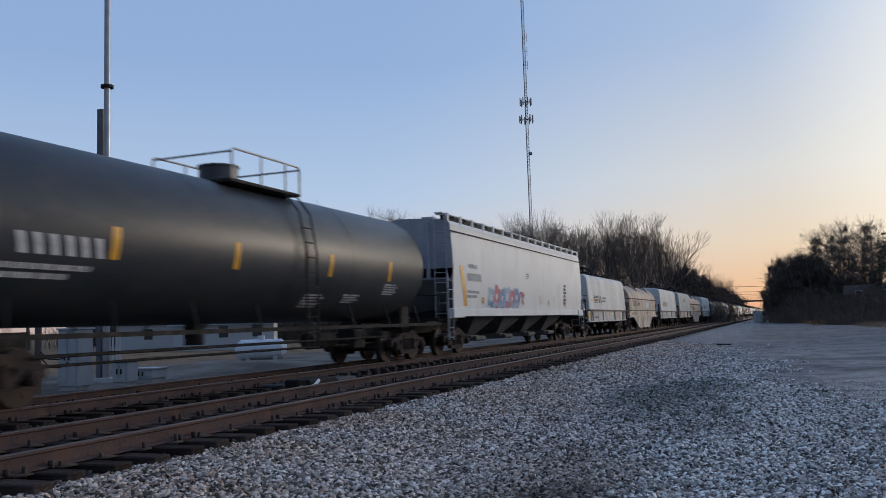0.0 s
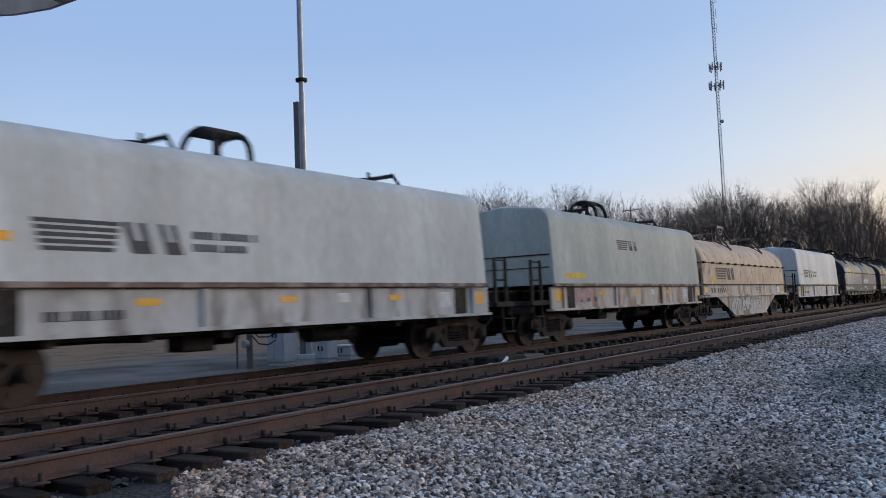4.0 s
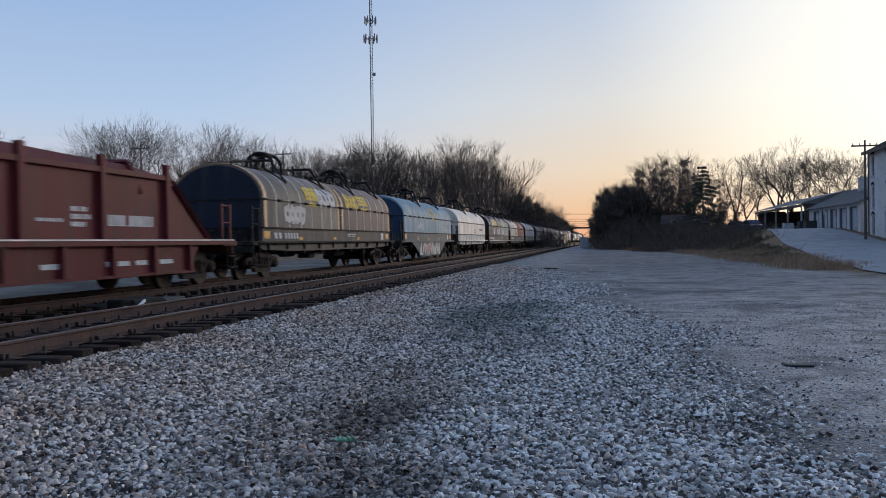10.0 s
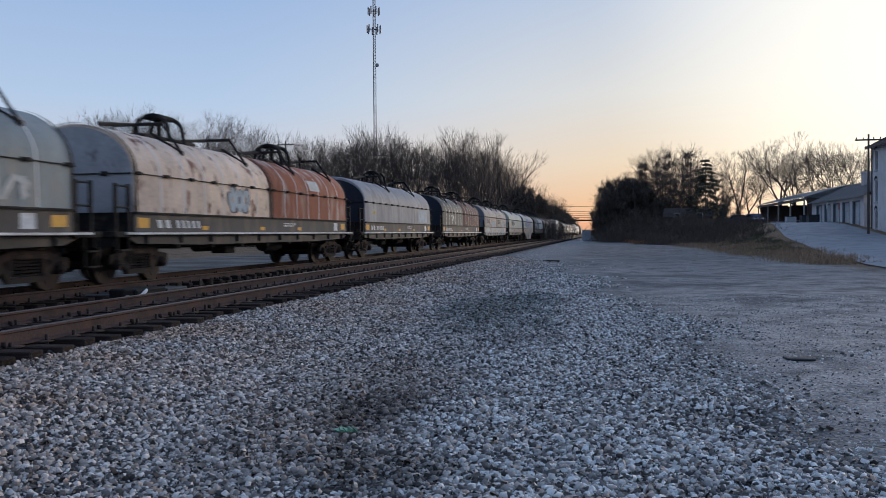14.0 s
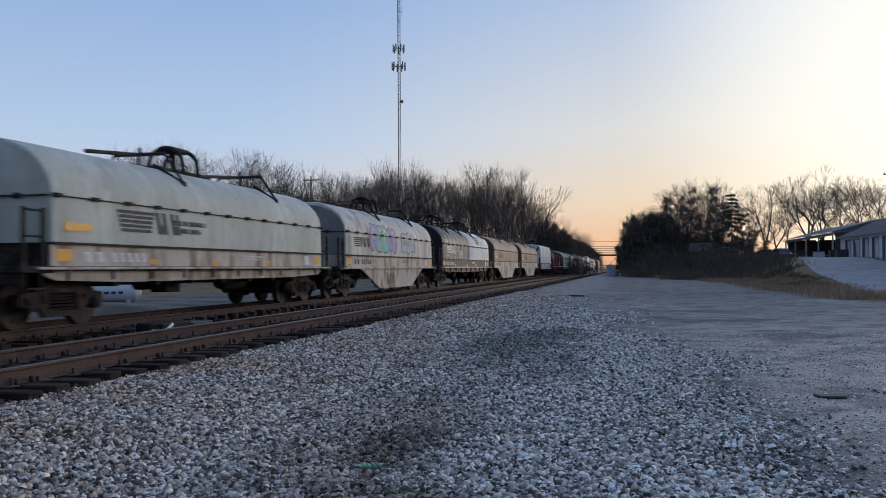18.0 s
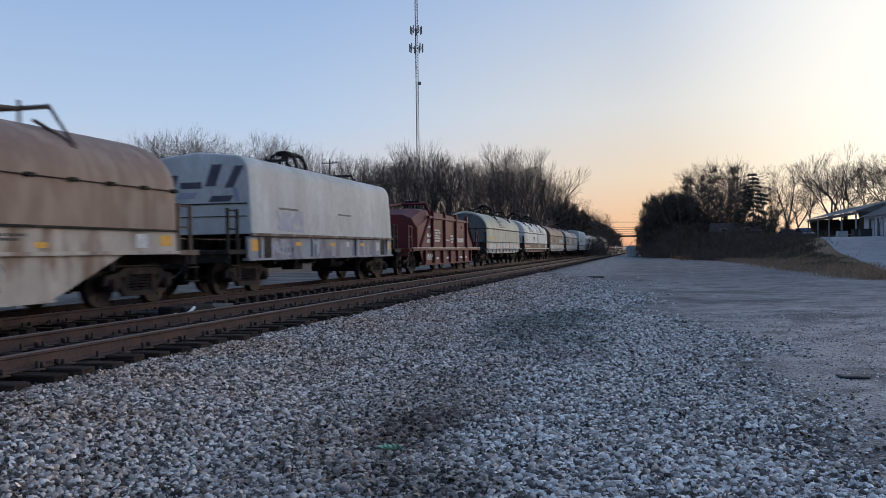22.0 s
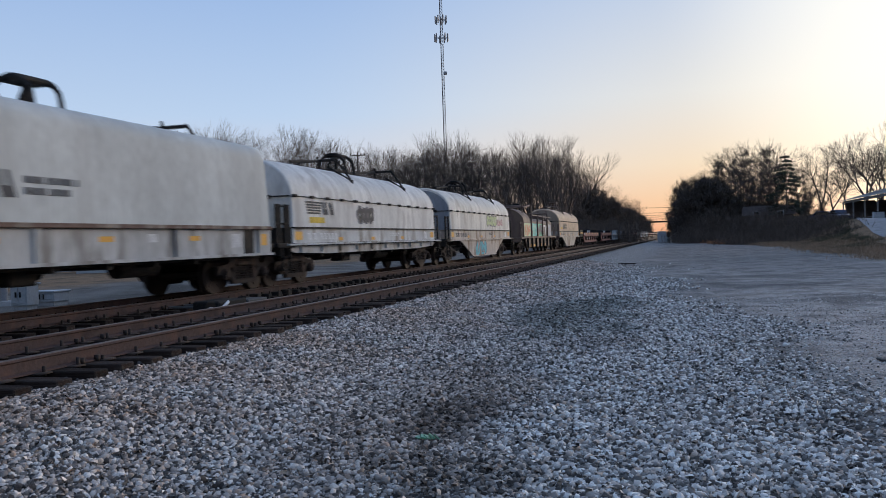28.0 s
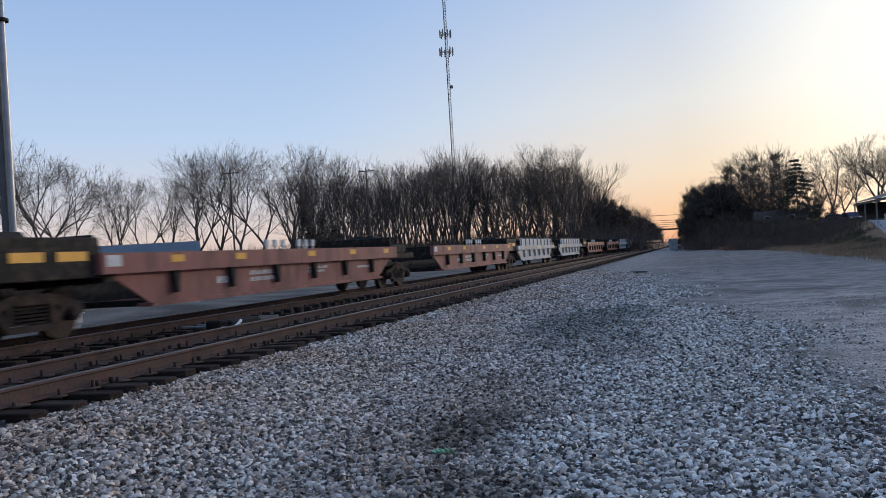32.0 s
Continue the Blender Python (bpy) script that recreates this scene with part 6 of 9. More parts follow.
def ladder_mast():
    """The signal mast beside the camera, of which only the ladder's safety cage comes into view."""
    x, y = -2.09, 0.8
    ms = thing("signal_ladder", "pale steel signal mast with a caged ladder", "signal", (x, y, 0), rz=25)
    white = material("pale_cage_steel", (0.5, 0.46, 0.43), 0.6, 0.2, 0.2, 3, 20)
    bm = bmesh.new()
    rod(bm, (-0.6, 0, -0.1), (-0.6, 0, 6.0), 0.09, 12)
    part("pole", mesh_of("pole", bm, white, True), ms)
    for s in (-0.2, 0.2):
        bm = bmesh.new()
        rod(bm, (-0.42, s, 0.3), (-0.42, s, 5.6), 0.02, 6)
        part("rail", mesh_of("rail", bm, white), ms)
    for k in range(16):
        bm = bmesh.new()
        rod(bm, (-0.42, -0.2, 0.5 + 0.32 * k), (-0.42, 0.2, 0.5 + 0.32 * k), 0.012, 6)
        part("rung", mesh_of("rung", bm, white), ms)
    R = 0.42
    angles = [math.radians(-150 + 300 * i / 20) for i in range(21)]
    for z in (2.46, 3.3, 4.2, 5.1):
        bm = bmesh.new()
        rings = [[bm.verts.new((r * math.cos(a), r * math.sin(a), z + dz)) for r, dz in ((R, -0.03), (R, 0.03), (R + 0.012, 0.03), (R + 0.012, -0.03))] for a in angles]
        for p, q in zip(rings[:-1], rings[1:]):
            for i in range(4):
                bm.faces.new((p[i], p[(i + 1) % 4], q[(i + 1) % 4], q[i]))
        bm.faces.new(rings[0])
        bm.faces.new(rings[-1][::-1])
        part("cage_hoop", mesh_of("cage_hoop", bm, white), ms)
    for k in range(9):
        a = math.radians(-130 + 260 * k / 8)
        bm = bmesh.new()
        xx, yy = (R - 0.015) * math.cos(a), (R - 0.015) * math.sin(a)
        box(bm, xx - 0.012, xx + 0.012, yy - 0.012, yy + 0.012, 2.43, 5.13)
        bar = part("cage_bar", mesh_of("cage_bar", bm, white), ms)
        bm = bmesh.new()
        rod(bm, (R * math.cos(a), R * math.sin(a), 2.46), ((R + 0.025) * math.cos(a), (R + 0.025) * math.sin(a), 2.46), 0.014, 6)
        part("bolt", mesh_of("bolt", bm, black_iron), bar)


ladder_mast()


def utility_pole(x, y, h, label):
    z = float(ground_height(x, y))
    up = thing("utility_pole", label, "utility pole", (x, y, z))
    bm = bmesh.new()
    rod(bm, (0, 0, -0.3), (0, 0, h), 0.13, 10, 0.08)
    part("pole", mesh_of("pole", bm, wood_pole_mat, True), up)
    bm = bmesh.new()
    box(bm, -1.2, 1.2, -0.06, 0.06, h - 0.6, h - 0.46, 0.01)
    part("crossarm", mesh_of("crossarm", bm, wood_pole_mat), up)
    for dx in (-1.05, -0.45, 0.45, 1.05):
        bm = bmesh.new()
        rod(bm, (dx, 0, h - 0.46), (dx, 0, h - 0.28), 0.05, 8)
        part("insulator", mesh_of("insulator", bm, glass), up)
    return up


utility_pole(*placed(-15.83, 88.5), 9.4, "weathered wooden utility pole with one crossarm")
for k, (az, d, h) in enumerate(((21.6, 118, 14.5), (30.6, 105, 13.6), (15.2, 150, 16.0))):
    utility_pole(*placed(az, d), h, "weathered wooden utility pole standing before the wood")


def signal_bridge():
    y0 = 405.0
    sb = thing("signal_bridge", "dark steel signal bridge spanning both tracks", "signal bridge", (0, y0, 0))
    zb = 1.6 + y0 * math.tan(radians(0.80))
    for z in (zb, zb + 1.3):
        bm = bmesh.new()
        box(bm, -23.5, 4.0, -0.35, 0.35, z - (0.45 if z == zb else 0.06), z + (0.3 if z == zb else 0.06))
        part("beam", mesh_of("beam", bm, black_iron), sb)
    for x in (-23.2, 3.6):
        bm = bmesh.new()
        box(bm, x - 0.3, x + 0.3, -0.3, 0.3, -1.0, zb + 2.6, 0.02)
        part("post", mesh_of("post", bm, black_iron), sb)
    for k in range(20):
        bm = bmesh.new()
        xx = -23 + 26.5 * k / 19
        rod(bm, (xx, 0, zb), (xx, 0, zb + 1.3), 0.05, 6)
        part("rail_post", mesh_of("rail_post", bm, black_iron), sb)
    for x in (-0.1, -20.5):
        bm = bmesh.new()
        box(bm, x - 0.55, x + 0.55, -0.7, -0.4, zb - 0.9, zb + 1.6, 0.2)
        part("signal_head", mesh_of("signal_head", bm, black_iron), sb)


signal_bridge()


def overhead_wires():
    y0 = 470.0
    for k, z in enumerate((10.6, 11.6, 12.8, 15.6)):
        w = thing("overhead_wire", "thin dark cable slung across the line", "cable", (0, y0, 0), group="cables across the line")
        bm = bmesh.new()
        pts = []
        for i in range(13):
            f = i / 12
            pts.append((-60 + 120 * f, 0, z + 2.2 * (2 * f - 1) ** 2))
        bent(bm, pts, 0.09, 4)
        part("cable", mesh_of("cable", bm, black_iron), w)
        for x in (-60, 60):
            bm = bmesh.new()
            rod(bm, (x, 0, -1), (x, 0, z + 2.4), 0.18, 8)
            part("pole", mesh_of("pole", bm, wood_pole_mat), w)


overhead_wires()
case_steel = material("pale_relay_case_steel", (0.42, 0.44, 0.46), 0.55, 0.3, 0.12, 2, 16)


def relay_case(x, y, w, d, h, label, name="relay_case"):
    z = float(ground_height(x, y))
    rc = thing(name, label, "equipment cabinet", (x, y, z))
    bm = bmesh.new()
    box(bm, -w / 2, w / 2, -d / 2, d / 2, 0.12, h, 0.02)
    part("body", mesh_of("body", bm, case_steel), rc)
    bm = bmesh.new()
    box(bm, -w / 2 - 0.04, w / 2 + 0.04, -d / 2 - 0.05, d / 2 + 0.05, h, h + 0.05, 0.01)
    part("lid", mesh_of("lid", bm, case_steel), rc)
    bm = bmesh.new()
    box(bm, -w / 2 + 0.05, w / 2 - 0.05, -d / 2 + 0.05, d / 2 - 0.05, -0.2, 0.12)
    part("plinth", mesh_of("plinth", bm, kerb_stone), rc)
    for s in (-1, 1):
        bm = bmesh.new()
        box(bm, -w / 2 + 0.05 if s < 0 else 0.02, -0.02 if s < 0 else w / 2 - 0.05, -d / 2 - 0.02, -d / 2, 0.2, h - 0.08, 0.005)
        dr = part("door", mesh_of("door", bm, case_steel), rc)
        bm = bmesh.new()
        box(bm, s * 0.08 - 0.02, s * 0.08 + 0.02, -d / 2 - 0.05, -d / 2 - 0.02, h * 0.5, h * 0.5 + 0.16)
        part("handle", mesh_of("handle", bm, black_iron), dr)
    return rc


relay_case(-3.55, 150.0, 1.5, 1.0, 1.95, "pale steel relay case beside the line")
relay_case(-2.6, 152.0, 0.7, 0.6, 0.9, "small pale steel relay box beside the line")
cx, cy = placed(45.5, 27.0)
relay_case(cx, cy, 0.75, 0.6, 1.75, "grey steel signal cabinet behind the far track", "signal_cabinet")
cx, cy = placed(42.6, 28.5)
relay_case(cx, cy, 0.6, 0.5, 0.75, "low grey junction box behind the far track", "junction_box")
cx, cy = placed(41.2, 29.5)
relay_case(cx, cy, 0.9, 0.7, 0.42, "low flat junction box behind the far track", "junction_box")


def meter_stand():
    x, y = placed(47.6, 26.0)
    st = thing("meter_stand", "two dark posts with cables and a small round meter", "meter stand", (x, y, 0))
    for dx, r, h in ((0.0, 0.09, 2.2), (-0.55, 0.03, 1.5)):
        bm = bmesh.new()
        rod(bm, (dx, 0, -0.2), (dx, 0, h), r, 10)
        part("post", mesh_of("post", bm, wood_pole_mat), st)
    bm = bmesh.new()
    rod(bm, (0, -0.1, 0.75), (0, -0.22, 0.75), 0.12, 14)
    part("meter", mesh_of("meter", bm, galv), st)
    bm = bmesh.new()
    bent(bm, [(0.1, 0, 1.15), (0.4, 0, 0.95), (0.8, 0, 0.95), (1.1, 0, 1.05)], 0.02)
    bent(bm, [(0.1, 0, 1.0), (0.4, 0, 0.75), (0.8, 0, 0.72), (1.1, 0, 0.85)], 0.02)
    bent(bm, [(-0.55, 0, 1.5), (-0.3, 0, 1.5), (0, 0, 1.55)], 0.02)
    part("cable", mesh_of("cable", bm, black_iron), st)


meter_stand()


def propane_tank():
    x, y = placed(34.1, 42.0)
    pt = thing("propane_tank", "white horizontal propane tank on low saddles", "propane tank", (x, y, 0), rz=34)
    white = material("chalky_white_tank", (0.62, 0.63, 0.65), 0.5, 0, 0.08, 1.5, 12)
    R, zc, h = 0.5, 0.6, 0.95
    bm = bmesh.new()
    rows = [(-h - 0.3, 0.02), (-h - 0.26, 0.2), (-h - 0.15, 0.37), (-h, R), (h, R), (h + 0.15, 0.37), (h + 0.26, 0.2), (h + 0.3, 0.02)]
    loops = [[bm.verts.new((y_, r * math.cos(math.tau * i / 24), zc + r * math.sin(math.tau * i / 24))) for i in range(24)] for y_, r in rows]
    for a, b in zip(loops[:-1], loops[1:]):
        for i in range(24):
            bm.faces.new((a[i], a[(i + 1) % 24], b[(i + 1) % 24], b[i]))
    bm.faces.new(loops[0])
    bm.faces.new(loops[-1][::-1])
    part("shell", mesh_of("shell", bm, white, True), pt)
    for s in (-0.65, 0.65):
        bm = bmesh.new()
        box(bm, s - 0.1, s + 0.1, -0.4, 0.4, -0.1, 0.26)
        part("saddle", mesh_of("saddle", bm, kerb_stone), pt)
    bm = bmesh.new()
    rod(bm, (0, 0, zc + R - 0.05), (0, 0, zc + R + 0.18), 0.18, 14)
    part("valve_cover", mesh_of("valve_cover", bm, white, True), pt)
    for k in range(3):
        bm = bmesh.new()
        box(bm, -0.4 + 0.3 * k, -0.2 + 0.3 * k, -R - 0.006, -R + 0.05, zc - 0.1, zc + 0.02)
        part("lettering_bar", mesh_of("lettering_bar", bm, bar_dark), pt)


propane_tank()


def striped_board():
    x, y = placed(43.3, 36.0)
    sb = thing("striped_board", "small white slatted board on a post", "board", (x, y, 0), rz=45)
    for k in range(5):
        bm = bmesh.new()
        box(bm, -0.3 + 0.13 * k, -0.22 + 0.13 * k, -0.02, 0.02, 0.45, 1.5)
        part("slat", mesh_of("slat", bm, trim_white), sb)
    bm = bmesh.new()
    rod(bm, (0, 0.05, -0.2), (0, 0.05, 1.4), 0.04, 8)
    part("post", mesh_of("post", bm, galv), sb)


striped_board()
siding = material("pale_siding", (0.4, 0.41, 0.42), 0.8, 0, 0.08, 1, 10, stretch=(0.3, 0.3, 6))


def low_building(name, label, az, d, w, dep, h, ridge, rz, wall_mat, roof_mat, windows=0):
    x, y = placed(az, d)
    lb = thing(name, label, "building", (x, y, float(ground_height(x, y)) - 0.1), rz=rz)
    bm = bmesh.new()
    box(bm, -w / 2, w / 2, -dep / 2, -dep / 2 + 0.25, 0, h)
    box(bm, -w / 2, w / 2, dep / 2 - 0.25, dep / 2, 0, h)
    for s in (-1, 1):
        box(bm, s * w / 2 - (0.25 if s > 0 else 0), s * w / 2 + (0.25 if s < 0 else 0), -dep / 2 + 0.25, dep / 2 - 0.25, 0, h)
        side_plate(bm, [(-dep / 2, h), (dep / 2, h), (0, ridge)], s * w / 2 - 0.1, s * w / 2 + 0.1)
    part("wall", mesh_of("wall", bm, wall_mat), lb)
    bm = bmesh.new()
    for s in (-1, 1):
        vs = [bm.verts.new(p) for p in ((-w / 2 - 0.4, s * (dep / 2 + 0.4), h - 0.1), (w / 2 + 0.4, s * (dep / 2 + 0.4), h - 0.1), (w / 2 + 0.4, 0, ridge + 0.1), (-w / 2 - 0.4, 0, ridge + 0.1))]
        bm.faces.new(vs)
    bmesh.ops.solidify(bm, geom=bm.faces[:], thickness=0.12)
    part("roof", mesh_of("roof", bm, roof_mat), lb)
    for k in range(windows):
        xx = -w / 2 + w * (k + 0.5) / windows
        bm = bmesh.new()
        box(bm, xx - 0.45, xx + 0.45, -dep / 2 - 0.03, -dep / 2 + 0.02, 1.0, 2.1)
        wd = part("window", mesh_of("window", bm, trim_white), lb)
        bm = bmesh.new()
        box(bm, xx - 0.38, xx + 0.38, -dep / 2 - 0.045, -dep / 2 - 0.03, 1.07, 2.03)
        part("pane", mesh_of("pane", bm, glass), wd)


low_building("barn", "white gabled outbuilding with a blue-grey roof beyond the tracks", 36.2, 74, 8, 6, 2.2, 4.0, 30, siding, roof_metal, 3)
low_building("shed", "small pale shed beyond the tracks", 40.5, 84, 6, 5, 2.6, 4.0, 20, siding, roof_dark, 1)
low_building("house", "small house half hidden by brush at the end of the lot", -5.3, 142, 7, 6, 1.6, 2.9, -8, fascia_brown, material("weathered_brown_roof", (0.13, 0.1, 0.09), 0.9), 2)


def parked_car(x, y, rz, paint, label):
    z = float(ground_height(x, y))
    pc = thing("parked_car", label, "car", (x, y, z), rz=rz)
    bm = bmesh.new()
    prof = [(-2.2, 0.35), (-2.25, 0.75), (-1.4, 0.98), (1.75, 1.0), (2.2, 0.8), (2.2, 0.35)]
    side_plate(bm, prof, -0.88, 0.88)
    bmesh.ops.bevel(bm, geom=bm.edges[:], offset=0.07, segments=2, affect='EDGES')
    part("body", mesh_of("body", bm, paint, True), pc)
    bm = bmesh.new()
    a = [(-1.2, 0.96), (-0.55, 1.55), (1.0, 1.6), (1.7, 0.98)]
    side_plate(bm, a, -0.76, 0.76)
    bmesh.ops.bevel(bm, geom=bm.edges[:], offset=0.06, segments=2, affect='EDGES')
    cab = part("cabin", mesh_of("cabin", bm, paint, True), pc)
    bm = bmesh.new()
    side_plate(bm, [(-0.95, 1.02), (-0.5, 1.45), (0.95, 1.5), (1.4, 1.04)], -0.772, 0.772)
    part("side_window", mesh_of("side_window", bm, glass), cab)
    for sx in (-0.8, 0.8):
        for sy in (-1.4, 1.35):
            bm = bmesh.new()
            rod(bm, (sx - 0.1, sy, 0.33), (sx + 0.1, sy, 0.33), 0.33, 18)
            wh = part("wheel", mesh_of("wheel", bm, black_iron), pc)
            bm = bmesh.new()
            rod(bm, (sx - 0.11, sy, 0.33), (sx + 0.11, sy, 0.33), 0.2, 12)
            part("rim", mesh_of("rim", bm, galv), wh)


parked_car(*placed(-9.3, 128), 12, material("dark_blue_car_paint", (0.03, 0.05, 0.1), 0.3, 0.2), "dark blue car parked by the shed")
parked_car(*placed(-8.5, 134), 70, material("navy_car_paint", (0.04, 0.06, 0.13), 0.3, 0.2), "blue car parked by the brush")


def dumpster(x, y, label, mat, w=1.9):
    z = float(ground_height(x, y))
    dm = thing("dumpster", label, "dumpster", (x, y, z), group="bins by the garage")
    bm = bmesh.new()
    tub(bm, -0.6, 0.6, -w / 2, w / 2, 0.1, 0.95)
    part("body", mesh_of("body", bm, mat), dm)
    bm = bmesh.new()
    box(bm, -0.65, 0.65, -w / 2 - 0.03, w / 2 + 0.03, 0.95, 1.01, 0.01)
    part("lid", mesh_of("lid", bm, black_iron), dm)


bin_black = material("black_bin_steel", (0.03, 0.033, 0.036), 0.6)
for y in (111.0, 107.6):
    dumpster(24.3, y, "black steel bin standing before the garage", bin_black, 1.6)
dumpster(23.9, 118.0, "white crate standing before the shed", trim_white, 1.2)


def traffic_signs():
    for x, y, c in ((24.2, 100.5, trim_white), (24.4, 96.2, material("faded_red_sign", (0.35, 0.1, 0.1), 0.6))):
        z = float(ground_height(x, y))
        sg = thing("sign_post", "small sign on a thin post before the garage", "sign", (x, y, z))
        bm = bmesh.new()
        rod(bm, (0, 0, -0.2), (0, 0, 2.2), 0.04, 8)
        part("post", mesh_of("post", bm, galv), sg)
        bm = bmesh.new()
        box(bm, -0.03, -0.01, -0.3, 0.3, 1.6, 2.3)
        part("plate", mesh_of("plate", bm, c), sg)


traffic_signs()
# small things on the lot
bm = bmesh.new()
for k in range(5):
    box(bm, -0.12 + 0.05 * k, -0.06 + 0.05 * k, -0.06 + 0.012 * k, 0.03 + 0.01 * k, 0.0, 0.012 + 0.01 * (k % 2), rot=Euler((0.2 * k, 0.3, 0.5 * k)))
for v in bm.verts:
    v.co *= 0.7
gx_, gy_ = -2.06, 6.42
thing("plastic_scrap", "crumpled pale green plastic scrap on the gravel", "litter", (gx_, gy_, float(ground_height(gx_, gy_)) + 0.035), mesh_of("plastic_scrap", bm, material("pale_green_plastic", (0.16, 0.38, 0.23), 0.4)))
for x, y, w, mat, lab in ((2.35, 11.1, 0.34, bin_black, "flat dark rubber scrap lying in the dirt"), (4.9, 15.2, 0.3, trim_white, "flat white scrap lying in the dirt")):
    bm = bmesh.new()
    box(bm, -w / 2, w / 2, -0.1, 0.1, 0, 0.03, 0.01, rot=Euler((0, 0.03, 0.2)))
    thing("flat_scrap", lab, "litter", (x, y, float(ground_height(x, y)) + 0.005), mesh_of("flat_scrap", bm, mat))
x, y = placed(-3.45, 112)
bm = bmesh.new()
bmesh.ops.create_icosphere(bm, subdivisions=2, radius=0.42)
for v in bm.verts:
    v.co = v.co * (1 + 0.3 * noise.noise(v.co * 3)) + Vector((0, 0, 0.22))
    v.co.z *= 0.9
thing("white_rubbish_bag", "lumpy white bag at the edge of the brush", "litter", (x, y, float(ground_height(x, y))), mesh_of("white_rubbish_bag", bm, trim_white, True))
for az, d, L in ((3.7, 46, 0.9),):
    x, y = placed(az, d)
    bm = bmesh.new()
    box(bm, -L / 2, L / 2, -0.1, 0.1, -0.03, 0.08, 0.02, rot=Euler((0.05, 0.02, 0.15)))
    thing("old_tie", "broken old wooden tie lying in the gravel", "timber", (x, y, float(ground_height(x, y))), mesh_of("old_tie", bm, tie_wood), group="scraps of old ties")


def switch_machine():
    """The point motor and its rods between the tracks."""
    x, y = -9.15, 15.2
    sm = thing("switch_machine", "low dark point machine with steel rods between the tracks", "switch machine", (x, y, 0.36))
    bm = bmesh.new()
    box(bm, -0.3, 0.3, -0.55, 0.55, 0.0, 0.2, 0.03)
    part("housing", mesh_of("housing", bm, black_iron), sm)
    bm = bmesh.new()
    box(bm, -0.22, 0.22, 0.75, 1.6, -0.02, 0.14, 0.02)
    part("cover", mesh_of("cover", bm, truck_iron_e), sm)
    bm = bmesh.new()
    bent(bm, [(0.45, -1.15, 0.1), (0.42, -0.75, 0.06), (0.36, -0.45, 0.1), (0.3, -0.2, 0.17)], 0.034)
    part("lever", mesh_of("lever", bm, bar_white), sm)
    for k in range(3):
        bm = bmesh.new()
        rod(bm, (-2.4, 0.2 + 0.5 * k, 0.03), (-0.2, 0.2 + 0.5 * k, 0.03), 0.03)
        part("rod", mesh_of("rod", bm, galv), sm)
    for k in range(16):
        bm = bmesh.new()
        box(bm, -0.12, 0.12, 2.0 + 0.55 * k, 2.2 + 0.55 * k, -0.05, 0.07 + 0.02 * (k % 3), 0.02)
        part("rail_brace", mesh_of("rail_brace", bm, black_iron), sm, loc=(-0.95, 0, 0))


truck_iron_e = material("dusty_cover_steel", (0.1, 0.1, 0.1), 0.7, 0.3, 0.2, 3, 20)
switch_machine()

